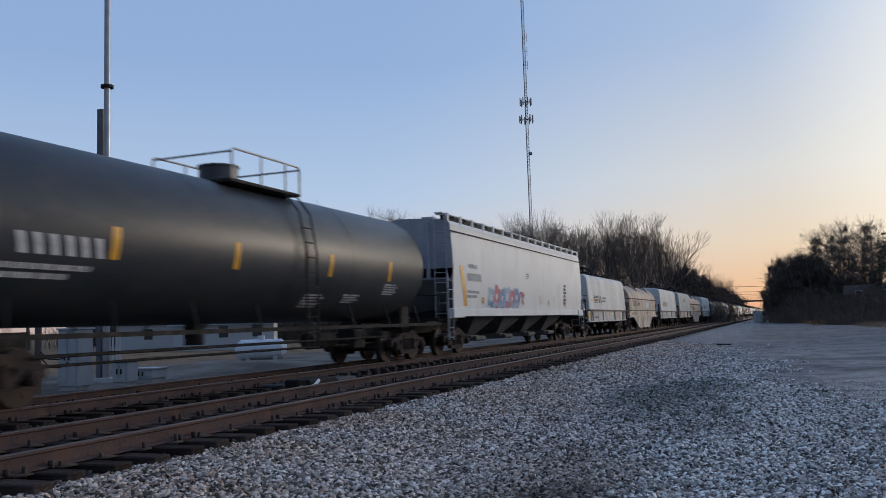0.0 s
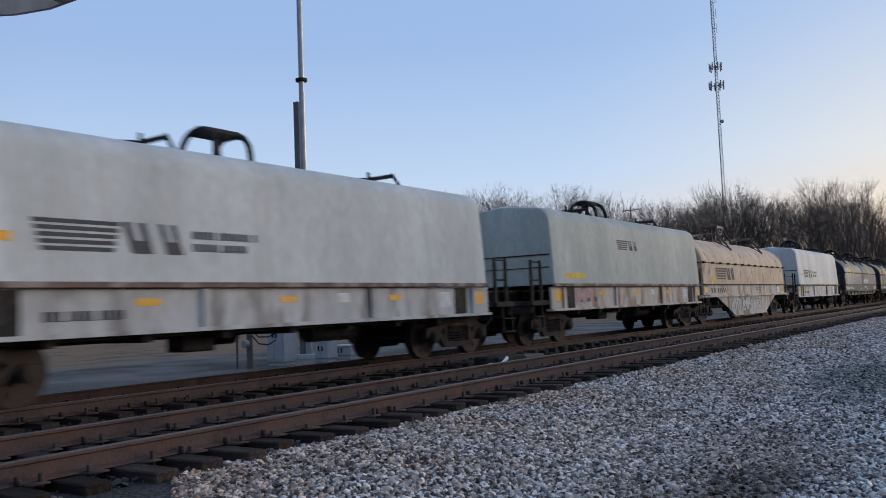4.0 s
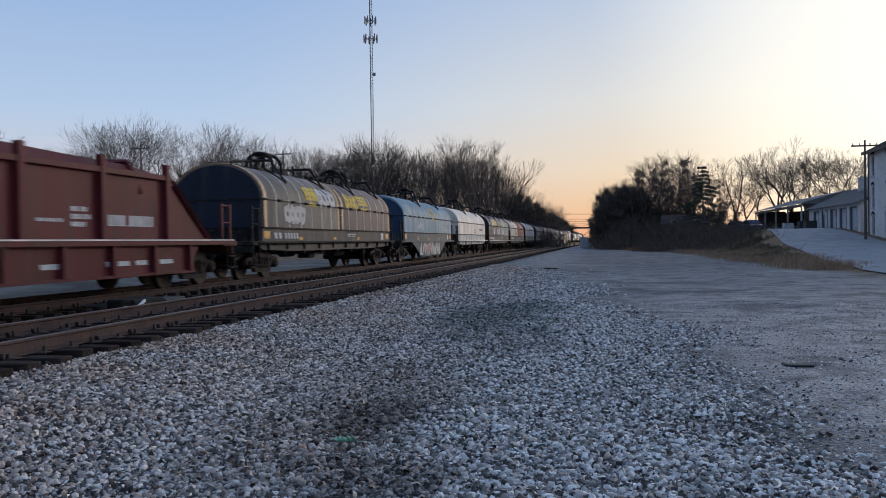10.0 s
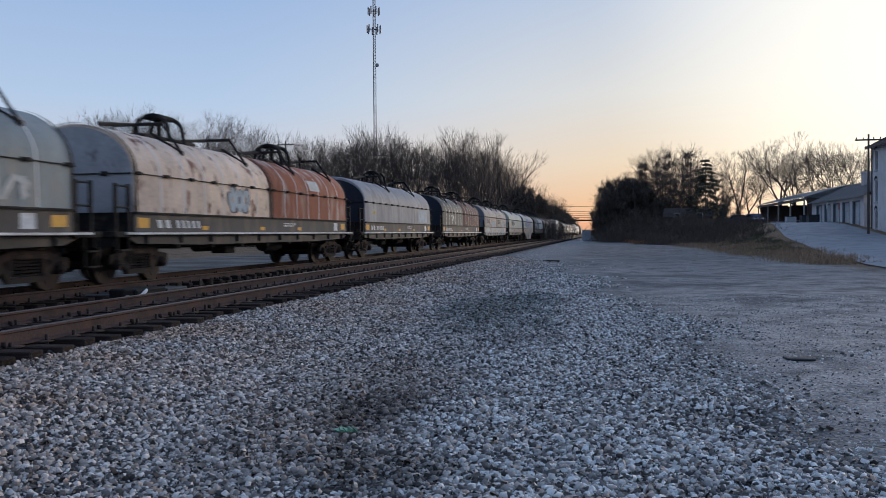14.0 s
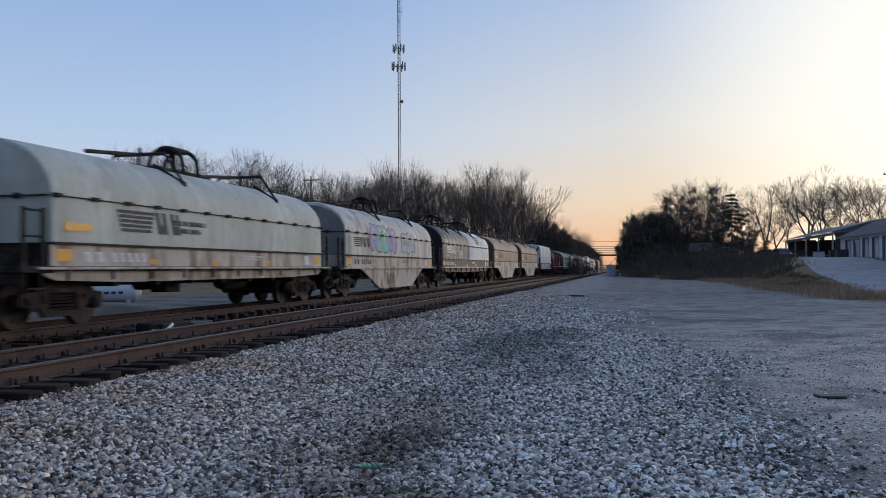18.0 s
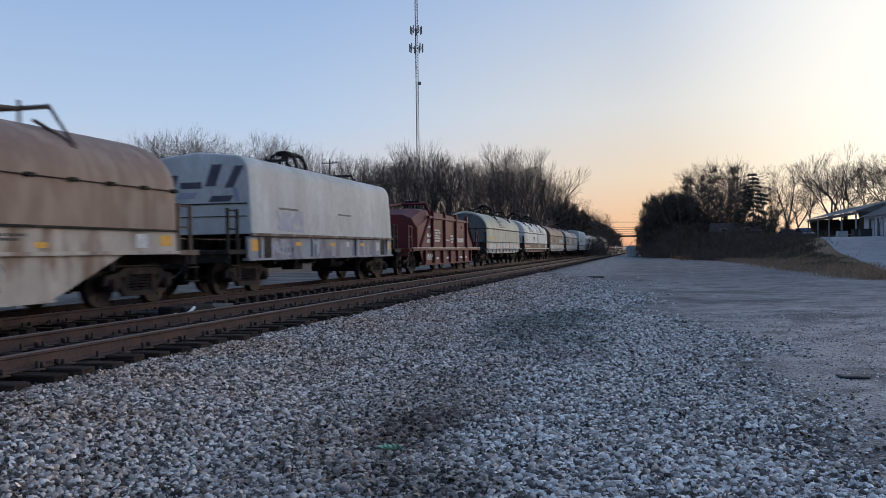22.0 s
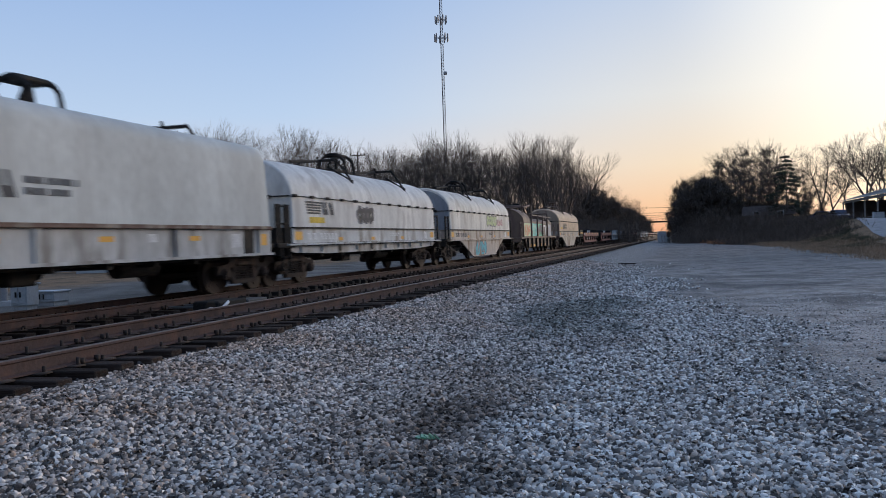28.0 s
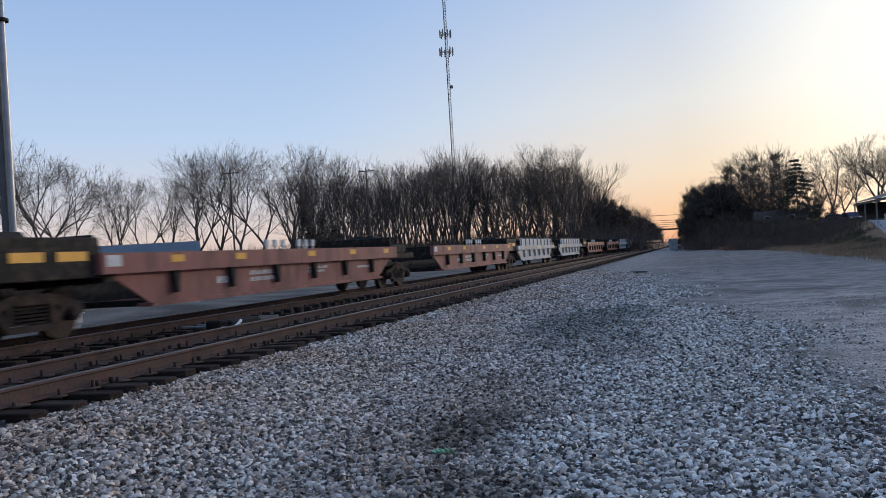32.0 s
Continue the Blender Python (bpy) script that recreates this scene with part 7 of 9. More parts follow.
def tank_car(u, label):
    car = new_car("tank_car", label, u)
    h = 8.6
    paint = material("satin_black_tank_paint", (0.036, 0.042, 0.048), 0.42, 0.0, 0.2, 1.2, 25, 0.05, second=(0.05, 0.05, 0.052), amount=0.35, stretch=(1, 0.6, 2))
    part("underframe", cached("tankunder", lambda: tank_under(h)), car)
    for s in (-1, 1):
        add_truck(car, s * (h - 1.5))
        part("coupler", cached("coupler", coupler_mesh), car, m=pose(0, s * h, 0, 0, 0, 0 if s < 0 else 180))
    R, zc = 1.51, 2.68
    bm = bmesh.new()
    rows = [(-h + 0.35, 0.02), (-h + 0.42, 0.6), (-h + 0.62, 1.05), (-h + 0.95, 1.38), (-h + 1.3, R), (h - 1.3, R), (h - 0.95, 1.38), (h - 0.62, 1.05), (h - 0.42, 0.6), (h - 0.35, 0.02)]
    loops = [[bm.verts.new((r * math.cos(math.tau * i / 40), y, zc + r * math.sin(math.tau * i / 40))) for i in range(40)] for y, r in rows]
    for a, b in zip(loops[:-1], loops[1:]):
        for i in range(40):
            bm.faces.new((a[i], a[(i + 1) % 40], b[(i + 1) % 40], b[i]))
    bm.faces.new(loops[0])
    bm.faces.new(loops[-1][::-1])
    shell = part("tank_shell", mesh_of("tank_shell", bm, paint, True), car)
    for y in (-h + 1.4, -2.6, 0.35, 3.0, h - 1.4):
        bm = bmesh.new()
        pts = [((R + 0.008) * math.cos(math.tau * i / 40), zc + (R + 0.008) * math.sin(math.tau * i / 40)) for i in range(40)]
        prism(bm, pts, y - 0.03, y + 0.03, caps=False)
        part("weld_band", mesh_of("weld_band", bm, paint, True), shell)
    bm = bmesh.new()
    rod(bm, (0, -0.35, zc + R - 0.1), (0, -0.35, zc + R + 0.36), 0.42, 24)
    rod(bm, (0, -0.35, zc + R + 0.36), (0, -0.35, zc + R + 0.4), 0.45, 24)
    part("valve_dome", mesh_of("valve_dome", bm, paint, True), car)
    bm = bmesh.new()
    box(bm, -1.0, 1.0, -1.3, 1.4, zc + R - 0.13, zc + R - 0.07)
    part("platform", mesh_of("platform", bm, black_iron), car)
    bm = bmesh.new()
    zt = zc + R + 0.55
    for x in (-1.0, 1.0):
        bent(bm, [(x, -1.25, zc + R - 0.1), (x, -1.25, zt - 0.05), (x, -1.17, zt), (x, 1.27, zt), (x, 1.35, zt - 0.05), (x, 1.35, zc + R - 0.1)], 0.024)
        for y in (-0.2, 0.75):
            rod(bm, (x, y, zc + R - 0.1), (x, y, zt), 0.02)
    for y in (-1.25, 1.35):
        rod(bm, (-1.0, y, zt - 0.06), (1.0, y, zt - 0.06), 0.022)
    part("platform_railing", mesh_of("platform_railing", bm, material("grey_pipe", (0.2, 0.2, 0.21), 0.5, 0.4)), car)
    bm = bmesh.new()
    for y in (0.58, 1.03):
        bent(bm, [(1.05, y, zc + R - 0.1), (1.45, y, zc + 0.9), (1.62, y, zc), (1.62, y, 0.55)], 0.022)
    for k in range(9):
        z = 0.6 + k * 0.33
        x = 1.62 if z < zc else 1.62 - (z - zc) * 0.2
        rod(bm, (x, 0.58, z), (x, 1.03, z), 0.016)
    part("ladder", mesh_of("ladder", bm, black_iron), car)
    surf = lambda z: math.sqrt(max(0.01, (R + 0.012) ** 2 - (z - zc) ** 2))
    for y in (-8.0, -4.99, -1.78, 1.9, 5.1):
        decal(car, "reflector", y - 0.09, y + 0.09, 2.2, 2.72, reflect_yellow, "bar", surf)
    for k in range(9):
        if k != 2:
            decal(car, "lettering_bar", -7.75 + 0.29 * k, -7.52 + 0.29 * k, 2.2, 2.5, bar_white, "slant", surf)
    lettering(car, -7.6, 1.86, 2.2, 0.26, 2, bar_white, surf)
    lettering(car, 1.15, 1.5, 0.9, 0.32, 5, bar_white, surf)
    lettering(car, 2.96, 1.62, 0.8, 0.22, 4, bar_white, surf)
    lettering(car, 4.95, 1.85, 0.8, 0.3, 5, bar_white, surf)
    return car


def tank_under(h):
    bm = bmesh.new()
    for s in (-1, 1):
        box(bm, -0.36, 0.36, s * h - s * 3.0, s * h, 0.72, 1.1)
        box(bm, -1.4, 1.4, s * h - s * 0.1, s * h - s * 0.9, 1.0, 1.1)
        box(bm, -1.0, 1.0, s * (h - 1.5) - 0.3, s * (h - 1.5) + 0.3, 0.9, 1.6, 0.05)
        for x in (-1.45, 1.45):
            bent(bm, [(x, s * h, 1.1), (x, s * h, 1.9), (x * 0.4, s * h, 1.95)], 0.022)
    for x in (-1.5, 1.5):
        box(bm, x - 0.03, x + 0.03, -h, h, 0.98, 1.06)
        for k in range(8):
            y = -h + 1.6 + k * (2 * h - 3.2) / 7
            rod(bm, (x, y, 1.04), (x * 0.82, y + 0.2, 1.55), 0.025)
    rod(bm, (0, -1.2, 0.75), (0, -1.2, 1.3), 0.2, 12)
    bent(bm, [(0.9, -h + 2.6, 0.72), (0.9, h - 2.6, 0.72)], 0.03)
    bent(bm, [(0.6, -h + 2.6, 0.56), (0.6, h - 2.6, 0.56)], 0.025)
    rod(bm, (0.5, 2.4, 0.7), (0.5, 3.5, 0.7), 0.2, 12)
    box(bm, 0.3, 0.8, 4.3, 4.9, 0.45, 0.95, 0.03)
    return mesh_of("underframe", bm, black_iron)


def hopper_car(u, label):
    car = new_car("hopper_car", label, u)
    h, half = 9.3, 9.75
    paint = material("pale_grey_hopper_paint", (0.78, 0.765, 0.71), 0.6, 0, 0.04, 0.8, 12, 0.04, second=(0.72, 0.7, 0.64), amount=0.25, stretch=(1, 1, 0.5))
    # darker copy of the paint: shade put into ends, hatches, ladders; also grey lettering
    shade = material("hopper_shade_and_letter_grey", (0.33, 0.34, 0.36), 0.65, 0, 0.12, 1.5, 14, 0.05)
    bm = bmesh.new()

    def section(y, zb):
        pts = [(1.5, zb)]
        for i in range(9):
            a = -0.9 + 1.8 * i / 8
            z = 1.45 + (4.15 - 1.45) * i / 8
            if z >= zb:
                pts.append((1.5 + 0.09 * math.cos(a * 1.5), z))
        pts += [(1.53, 4.2), (1.42, 4.34), (0.7, 4.44), (0, 4.47)]
        return pts + [(-x, z) for x, z in reversed(pts[:-1])]
    rows = [section(-h, 1.45), section(h, 1.45)]
    loops = [[bm.verts.new((x, y, z)) for x, z in r] for y, r in zip((-h, h), rows)]
    for a, b in zip(loops[:-1], loops[1:]):
        for i in range(len(a) - 1):
            bm.faces.new((a[i], a[i + 1], b[i + 1], b[i]))
    body_me = mesh_of("body", bm, None, True)
    part("body", body_me, car, paint)
    for s in (-1, 1):
        bm = bmesh.new()
        prof = [(x * 0.995, z) for x, z in section(0, 1.45) if z > 2.5]
        prism(bm, prof, -0.02, 0.02)
        side_plate(bm, [(0, 2.5), (1.6, 1.5), (1.6, 1.46), (0, 2.45)], -1.5, 1.5)
        for x in (-0.75, 0.0, 0.75):
            box(bm, x - 0.05, x + 0.05, -0.1, 0.0, 2.5, 4.3)
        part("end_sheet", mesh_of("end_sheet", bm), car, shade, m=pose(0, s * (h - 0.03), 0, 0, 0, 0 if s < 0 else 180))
    for s in (-1, 1):
        bm = bmesh.new()
        box(bm, s * 1.44, s * 1.57, -h + 0.9, h - 0.9, 1.24, 1.47, 0.01)
        box(bm, s * 1.4, s * 1.62, -h - 0.1, -h + 0.9, 1.2, 1.5, 0.01)
        box(bm, s * 1.4, s * 1.62, h - 0.9, h + 0.1, 1.2, 1.5, 0.01)
        part("side_sill", mesh_of("side_sill", bm), car, paint)
        bm = bmesh.new()
        box(bm, s * 1.5, s * 1.575, -h, h, 3.97, 4.0)
        part("roof_rail", mesh_of("roof_rail", bm), car, black_iron)
        bm = bmesh.new()
        box(bm, s * 1.2 - 0.14, s * 1.2 + 0.14, -h - 0.2, h + 0.2, 4.56, 4.59)
        for k in range(17):
            y = -h + 2 * h * k / 16
            box(bm, s * 1.45 - 0.03, s * 1.45 + 0.03, y - 0.05, y + 0.05, 4.3, 4.57)
            box(bm, s * 1.05, s * 1.45, y - 0.03, y + 0.03, 4.52, 4.56)
        part("running_board", mesh_of("running_board", bm), car, paint)
        # plain black panel added between the running board's posts
        bm = bmesh.new()
        box(bm, s * 1.2 - 0.05, s * 1.2 + 0.05, -h + 0.1, h - 0.1, 4.36, 4.555)
        part("grating", mesh_of("grating", bm), car, black_iron)
    for s in (-0.5, 0.5):
        bm = bmesh.new()
        box(bm, s - 0.2, s + 0.2, -h + 0.5, h - 0.5, 4.46, 4.56, 0.02)
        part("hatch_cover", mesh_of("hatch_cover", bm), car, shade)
    outlet_grey = material("grimy_hopper_bottom", (0.1, 0.1, 0.1), 0.75, 0, 0.3, 2, 20, 0.1)
    for y in (-5.1, -1.7, 1.7, 5.1):
        bm = bmesh.new()
        vs = []
        for z, hx, hy in ((1.45, 1.42, 1.55), (0.55, 0.55, 0.35)):
            vs.append([bm.verts.new((sx * hx, y + sy * hy, z)) for sx, sy in ((-1, -1), (1, -1), (1, 1), (-1, 1))])
        for i in range(4):
            bm.faces.new((vs[0][i], vs[0][(i + 1) % 4], vs[1][(i + 1) % 4], vs[1][i]))
        bm.faces.new(vs[1])
        box(bm, -0.75, 0.75, y - 0.42, y + 0.42, 0.36, 0.56, 0.02)
        rod(bm, (0.9, y - 0.5, 0.45), (0.9, y + 0.5, 0.45), 0.09, 10)
        part("hopper_outlet", mesh_of("hopper_outlet", bm), car, outlet_grey)
    bm = bmesh.new()
    for s in (-1, 1):
        box(bm, -1.5, 1.5, s * (half - 0.9), s * half, 1.08, 1.2)
    box(bm, -0.4, 0.4, -half, half, 0.75, 1.1)
    part("underframe", mesh_of("underframe", bm, black_iron), car)
    for s in (-1, 1):
        add_truck(car, s * (half - 1.9))
        part("coupler", cached("coupler", coupler_mesh), car, m=pose(0, s * half, 0, 0, 0, 0 if s < 0 else 180))
        for sx in (-1, 1):
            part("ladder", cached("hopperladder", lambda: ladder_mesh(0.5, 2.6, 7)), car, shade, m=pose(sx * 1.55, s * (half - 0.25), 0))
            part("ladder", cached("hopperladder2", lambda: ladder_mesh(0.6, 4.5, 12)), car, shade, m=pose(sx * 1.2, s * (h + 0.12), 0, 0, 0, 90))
            bm = bmesh.new()
            side_plate(bm, [(0, 2.5), (0.12, 2.5), (1.0, 1.5), (0.88, 1.5)], 1.45, 1.52)
            part("end_brace", mesh_of("end_brace", bm), car, paint, m=pose(0, s * -h, 0) if (sx > 0 and s > 0) or (sx < 0 and s < 0) else None)
    surf = lambda z: 1.5 + 0.09 * math.cos((-0.9 + 1.8 * (z - 1.45) / 2.7) * 1.5) + 0.008
    for q in range(6):
        decal(car, "lettering_bar", -h + 1.3 + 0.24 * q, -h + 1.48 + 0.24 * q, 2.42, 2.68, bar_dark, "slant", surf)
    lettering(car, -h + 1.3, 1.86, 1.2, 0.3, 2, shade, surf)
    lettering(car, -h + 1.4, 2.86, 1.1, 0.22, 1, shade, surf)
    lettering(car, 5.4, 1.75, 0.55, 1.0, 6, bar_dark, surf)
    lettering(car, -1.0, 2.75, 0.5, 0.25, 3, bar_dark, surf)
    red, blue, sky_b = (material(n, c, 0.6, vary=0.15, scale=3) for n, c in (("red_spray", (0.5, 0.13, 0.16)), ("blue_spray", (0.13, 0.25, 0.46)), ("pale_blue_spray", (0.35, 0.45, 0.58))))
    for k, (mt, over_, y) in enumerate(((sky_b, blue, -5.5), (red, sky_b, -4.85), (blue, sky_b, -4.2), (sky_b, red, -3.6), (red, sky_b, -2.95), (blue, sky_b, -2.35))):
        z1 = 2.26 + 0.1 * (k % 2)
        decal(car, "graffiti_outline", y - 0.4, y + 0.4, 1.5, z1 + 0.05, bar_white, "bubble", surf, 20 + k)
        decal(car, "graffiti", y - 0.34, y + 0.34, 1.53, z1, mt, "bubble", lambda z: surf(z) + 0.004, 20 + k)
        decal(car, "graffiti", y - 0.3, y + 0.3, 1.55, 1.8, over_, "blob", lambda z: surf(z) + 0.008, 40 + k)
    decal(car, "graffiti", -1.95, -1.3, 1.9, 2.2, red, "blob", surf, 11)
    orange = material("orange_spray", (0.6, 0.28, 0.06), 0.6)
    for y in (-6.4, -1.5, 2.6, 5.6):
        decal(car, "graffiti", y - 0.16, y + 0.16, 1.65, 1.9, orange, "blob", surf, int(y * 10))
    for y in (-8.35, 1.2, 3.6, 5.9, 8.3):
        decal(car, "reflector", y - 0.07, y + 0.07, 1.58, 2.1 if y > 0 else 2.9, reflect_yellow, "slant", surf)
    return car


def ribbed_car(u, label, body, marks=(), sides=None, deck=1.14):
    """An open-sided coil car: trapezoid bulkheads, posts and a low roof between."""
    car = new_car("coil_car", label, u)
    h, half = 5.9, 7.3
    part("underframe", cached(("under", half, False), lambda: underframe_mesh(half, False)), car)
    for s in (-1, 1):
        add_truck(car, s * (half - 1.6))
    end_gear(car, half, body)
    for s in (-1, 1):
        def plate():
            bm = bmesh.new()
            side_plate(bm, [(-h - 1.2, deck - 0.1), (-h - 1.2, deck), (h + 1.2, deck), (h + 1.2, deck - 0.1)], 1.3, 1.56)
            side_plate(bm, [(-h + 0.5, deck - 0.1), (-h + 1.0, 0.42), (h - 1.0, 0.42), (h - 0.5, deck - 0.1)], 1.34, 1.4)
            for k in range(7):
                y = -h + 1.1 + (2 * h - 2.2) * k / 6
                side_plate(bm, [(y - 0.07, 0.42), (y - 0.07, deck - 0.08), (y + 0.07, deck - 0.08), (y + 0.07, 0.42)], 1.4, 1.52)
            side_plate(bm, [(-h + 0.9, 0.38), (-h + 0.9, 0.44), (h - 0.9, 0.44), (h - 0.9, 0.38)], 1.3, 1.5)
            return mesh_of("side_sill", bm)
        part("side_sill", cached(("ribsill", deck), plate), car, body, m=pose(0, 0, 0, 0, 0, 0 if s > 0 else 180))

        def side():
            bm = bmesh.new()
            zt = 2.5
            side_plate(bm, [(-h, deck), (-h + 0.0, 2.05), (-h + 1.7, zt), (h - 2.0, zt), (h, deck)], 1.36, 1.42)
            return mesh_of("side_wall", bm)
        part("side_wall", cached(("ribside", deck), side), car, sides or body, loc=(0 if s > 0 else -2.78, 0, 0))
        for y in (-h + 2.4, -1.2, 1.2, h - 2.2):
            bm_key = cached("ribpost", lambda: post_mesh())
            part("post", bm_key, car, body, loc=(s * 1.44, y, 0))
        bm_t = cached("ribtop", lambda: top_rail_mesh(h))
        part("top_rail", bm_t, car, body, loc=(s * 1.44, 0, 0))
    part("brace", cached("ribbrace", lambda: rib_brace_mesh(h)), car, body)

    def roof():
        bm = bmesh.new()
        secs = [(-h, 2.05, 2.62), (-h + 1.6, 2.45, 2.95), (-h + 3.4, 2.5, 3.0), (h - 3.2, 2.48, 2.85), (h - 1.6, 2.4, 2.6), (h, 1.2, 1.3)]
        loops = []
        for y, zs, zt in secs:
            pts = [(1.38, zs), (1.15, (zs + zt) / 2 + 0.12), (0.7, zt), (-0.7, zt), (-1.15, (zs + zt) / 2 + 0.12), (-1.38, zs)]
            loops.append([bm.verts.new((x, y, z)) for x, z in pts])
        for a, b in zip(loops[:-1], loops[1:]):
            for i in range(5):
                bm.faces.new((a[i], a[i + 1], b[i + 1], b[i]))
        low = [bm.verts.new((1.38, -h, deck)), bm.verts.new((-1.38, -h, deck))]
        bm.faces.new(loops[0] + [low[1], low[0]])
        bm.faces.new(loops[-1][::-1])
        return mesh_of("hood", bm, None, False)
    part("hood", cached(("ribroof", deck), roof), car, body)
    part("lifting_bail", cached(("bail", "frame"), lambda: bail_mesh("frame")), car, black_iron, loc=(0, -1.2, -0.72))
    bm_g = cached("ribgirder", lambda: rib_girder_mesh())
    part("lift_guide", bm_g, car, body, loc=(0, -3.6, 0))
    part("lift_guide", bm_g, car, body, loc=(0, 2.6, -0.35))
    for s in (-1, 1):
        def edge():
            bm = bmesh.new()
            box(bm, 1.5, 1.575, -h - 1.15, h + 1.15, deck + 0.002, deck + 0.03)
            return mesh_of("deck_edge", bm)
        part("deck_edge", cached(("ribedge", deck), edge), car, lip_white, m=pose(0, 0, 0, 0, 0, 0 if s > 0 else 180))
    low = flat_surf(1.406)
    for q, w in ((-4.45, 0.28), (-4.1, 0.28), (-3.75, 0.28), (-3.4, 0.28), (-2.6, 0.5), (-0.6, 0.7), (1.4, 0.9), (2.5, 0.5), (3.5, 0.6)):
        decal(car, "lettering_bar", q, q + w, 0.62, 0.62 + (0.26 if w < 0.3 else 0.1), bar_white, "slant", low)
    surf = flat_surf(1.426)
    for mk in marks:
        if mk[0] == "bar":
            lettering(car, *mk[1:], surf)
        else:
            y0, y1, z0, z1, mt, seed = mk[1:]
            decal(car, "graffiti", y0, y1, z0, z1, mt, "blob" if mk[0] == "blob" else "bar", surf, seed)
    return car


def girder_car(u, label, body, sill, panels, deck=1.14):
    """A coil car with round end hoods, a low middle cover, painted side panels and a girder frame over one end."""
    car = new_car("coil_car", label, u)
    h, half = 5.9, 7.3
    part("underframe", cached(("under", half, False), lambda: underframe_mesh(half, False)), car)
    for s in (-1, 1):
        add_truck(car, s * (half - 1.6))
    end_gear(car, half, body)

    def vault(y0, y1, top, lean=0.0):
        bm = bmesh.new()
        loops = []
        for y, t in ((y0, top), (y0 + 0.04, top + 0.03), (y1 - 0.04, top + 0.03 - lean), (y1, top - lean)):
            pts = [(1.36, deck), (1.36, 2.08)] + [(1.36 * math.cos(math.pi * i / 16), 2.08 + (t - 2.08) * math.sin(math.pi * i / 16)) for i in range(1, 16)] + [(-1.36, 2.08), (-1.36, deck)]
            loops.append([bm.verts.new((x, y, z)) for x, z in pts])
        for a, b in zip(loops[:-1], loops[1:]):
            for i in range(len(a) - 1):
                bm.faces.new((a[i], a[i + 1], b[i + 1], b[i]))
        bm.faces.new(loops[0])
        bm.faces.new(loops[-1][::-1])
        return mesh_of("hood", bm, None, True)
    part("hood", vault(-h, -3.3, 3.02), car, body, "round-topped brown end hood")
    part("hood", vault(-3.3, 4.1, 2.46), car, body, "low brown middle cover")
    part("hood", vault(4.1, h - 0.1, 2.86, 0.22), car, body, "short brown end hood")
    for s in (-1, 1):
        turn = 0 if s > 0 else 180
        bm = bmesh.new()
        side_plate(bm, [(-h - 1.2, deck - 0.1), (-h - 1.2, deck), (h + 1.2, deck), (h + 1.2, deck - 0.1)], 1.3, 1.5)
        part("walkway", mesh_of("walkway", bm), car, body, m=pose(0, 0, 0, 0, 0, turn))
        bm = bmesh.new()
        side_plate(bm, [(-h + 0.5, deck - 0.1), (-h + 1.0, 0.42), (h - 1.0, 0.42), (h - 0.5, deck - 0.1)], 1.3, 1.36)
        part("side_sill", mesh_of("side_sill", bm), car, sill, m=pose(0, 0, 0, 0, 0, turn))
        for k in range(7):
            bm = bmesh.new()
            side_plate(bm, [(-0.06, 0.42), (-0.06, deck - 0.1), (0.06, deck - 0.1), (0.06, 0.42)], 1.36, 1.48)
            part("rib", mesh_of("rib", bm), car, black_iron, m=pose(0, 0, 0, 0, 0, turn) @ Matrix.Translation((0, -h + 1.1 + (2 * h - 2.2) * k / 6, 0)))
        for y, t in ((-3.3, 3.2), (-0.9, 2.62), (1.4, 2.6), (3.5, 2.8)):
            bm = bmesh.new()
            box(bm, -0.04, 0.06, -0.07, 0.07, deck, t, 0.01)
            part("post", mesh_of("post", bm), car, body, loc=(s * 1.4, y, 0))
        bm = bmesh.new()
        rod(bm, (s * 1.3, -h - 0.1, 3.02), (s * 1.3, -3.25, 3.24), 0.06, 6)
        rod(bm, (s * 1.3, -h - 0.1, 3.3), (s * 1.3, -h - 0.1, 2.7), 0.05, 6)
        part("lift_girder", mesh_of("lift_girder", bm), car, body)
        bm = bmesh.new()
        rod(bm, (s * 1.38, -3.2, 2.6), (s * 1.38, h - 0.6, 2.54), 0.045, 6)
        part("top_rail", mesh_of("top_rail", bm), car, body)
    for y, z in ((-h - 0.1, 3.04), (-3.3, 3.24), (3.5, 2.84)):
        bm = bmesh.new()
        rod(bm, (-1.42, y, z), (1.42, y, z), 0.06, 6)
        part("cross_girder", mesh_of("cross_girder", bm), car, body)
    part("lifting_bail", cached(("bail", "frame"), lambda: bail_mesh("frame")), car, black_iron, loc=(0, -1.4, -0.75))
    surf, over, low = flat_surf(1.366), flat_surf(1.372), flat_surf(1.366)
    for y0, y1, base, tag, seed in panels:
        decal(car, "paint_patch", y0, y1, 1.17, 2.03, base, "bar", surf)
        decal(car, "graffiti", y0 + 0.1, y1 - 0.1, 1.2, 1.98, tag, "blob", over, seed)
    for y0, y1 in ((-3.6, -1.6), (0.4, 1.0), (1.6, 2.6)):
        decal(car, "paint_patch", y0, y1, 0.46, 0.62, reflect_yellow, "bar", low)
    return car


def post_mesh():
    bm = bmesh.new()
    box(bm, -0.03, 0.11, -0.08, 0.08, 1.14, 2.86, 0.008)
    return mesh_of("post", bm)


def top_rail_mesh(h):
    bm = bmesh.new()
    box(bm, -0.04, 0.08, -h + 1.7, h - 2.0, 2.5, 2.62, 0.01)
    return mesh_of("top_rail", bm)


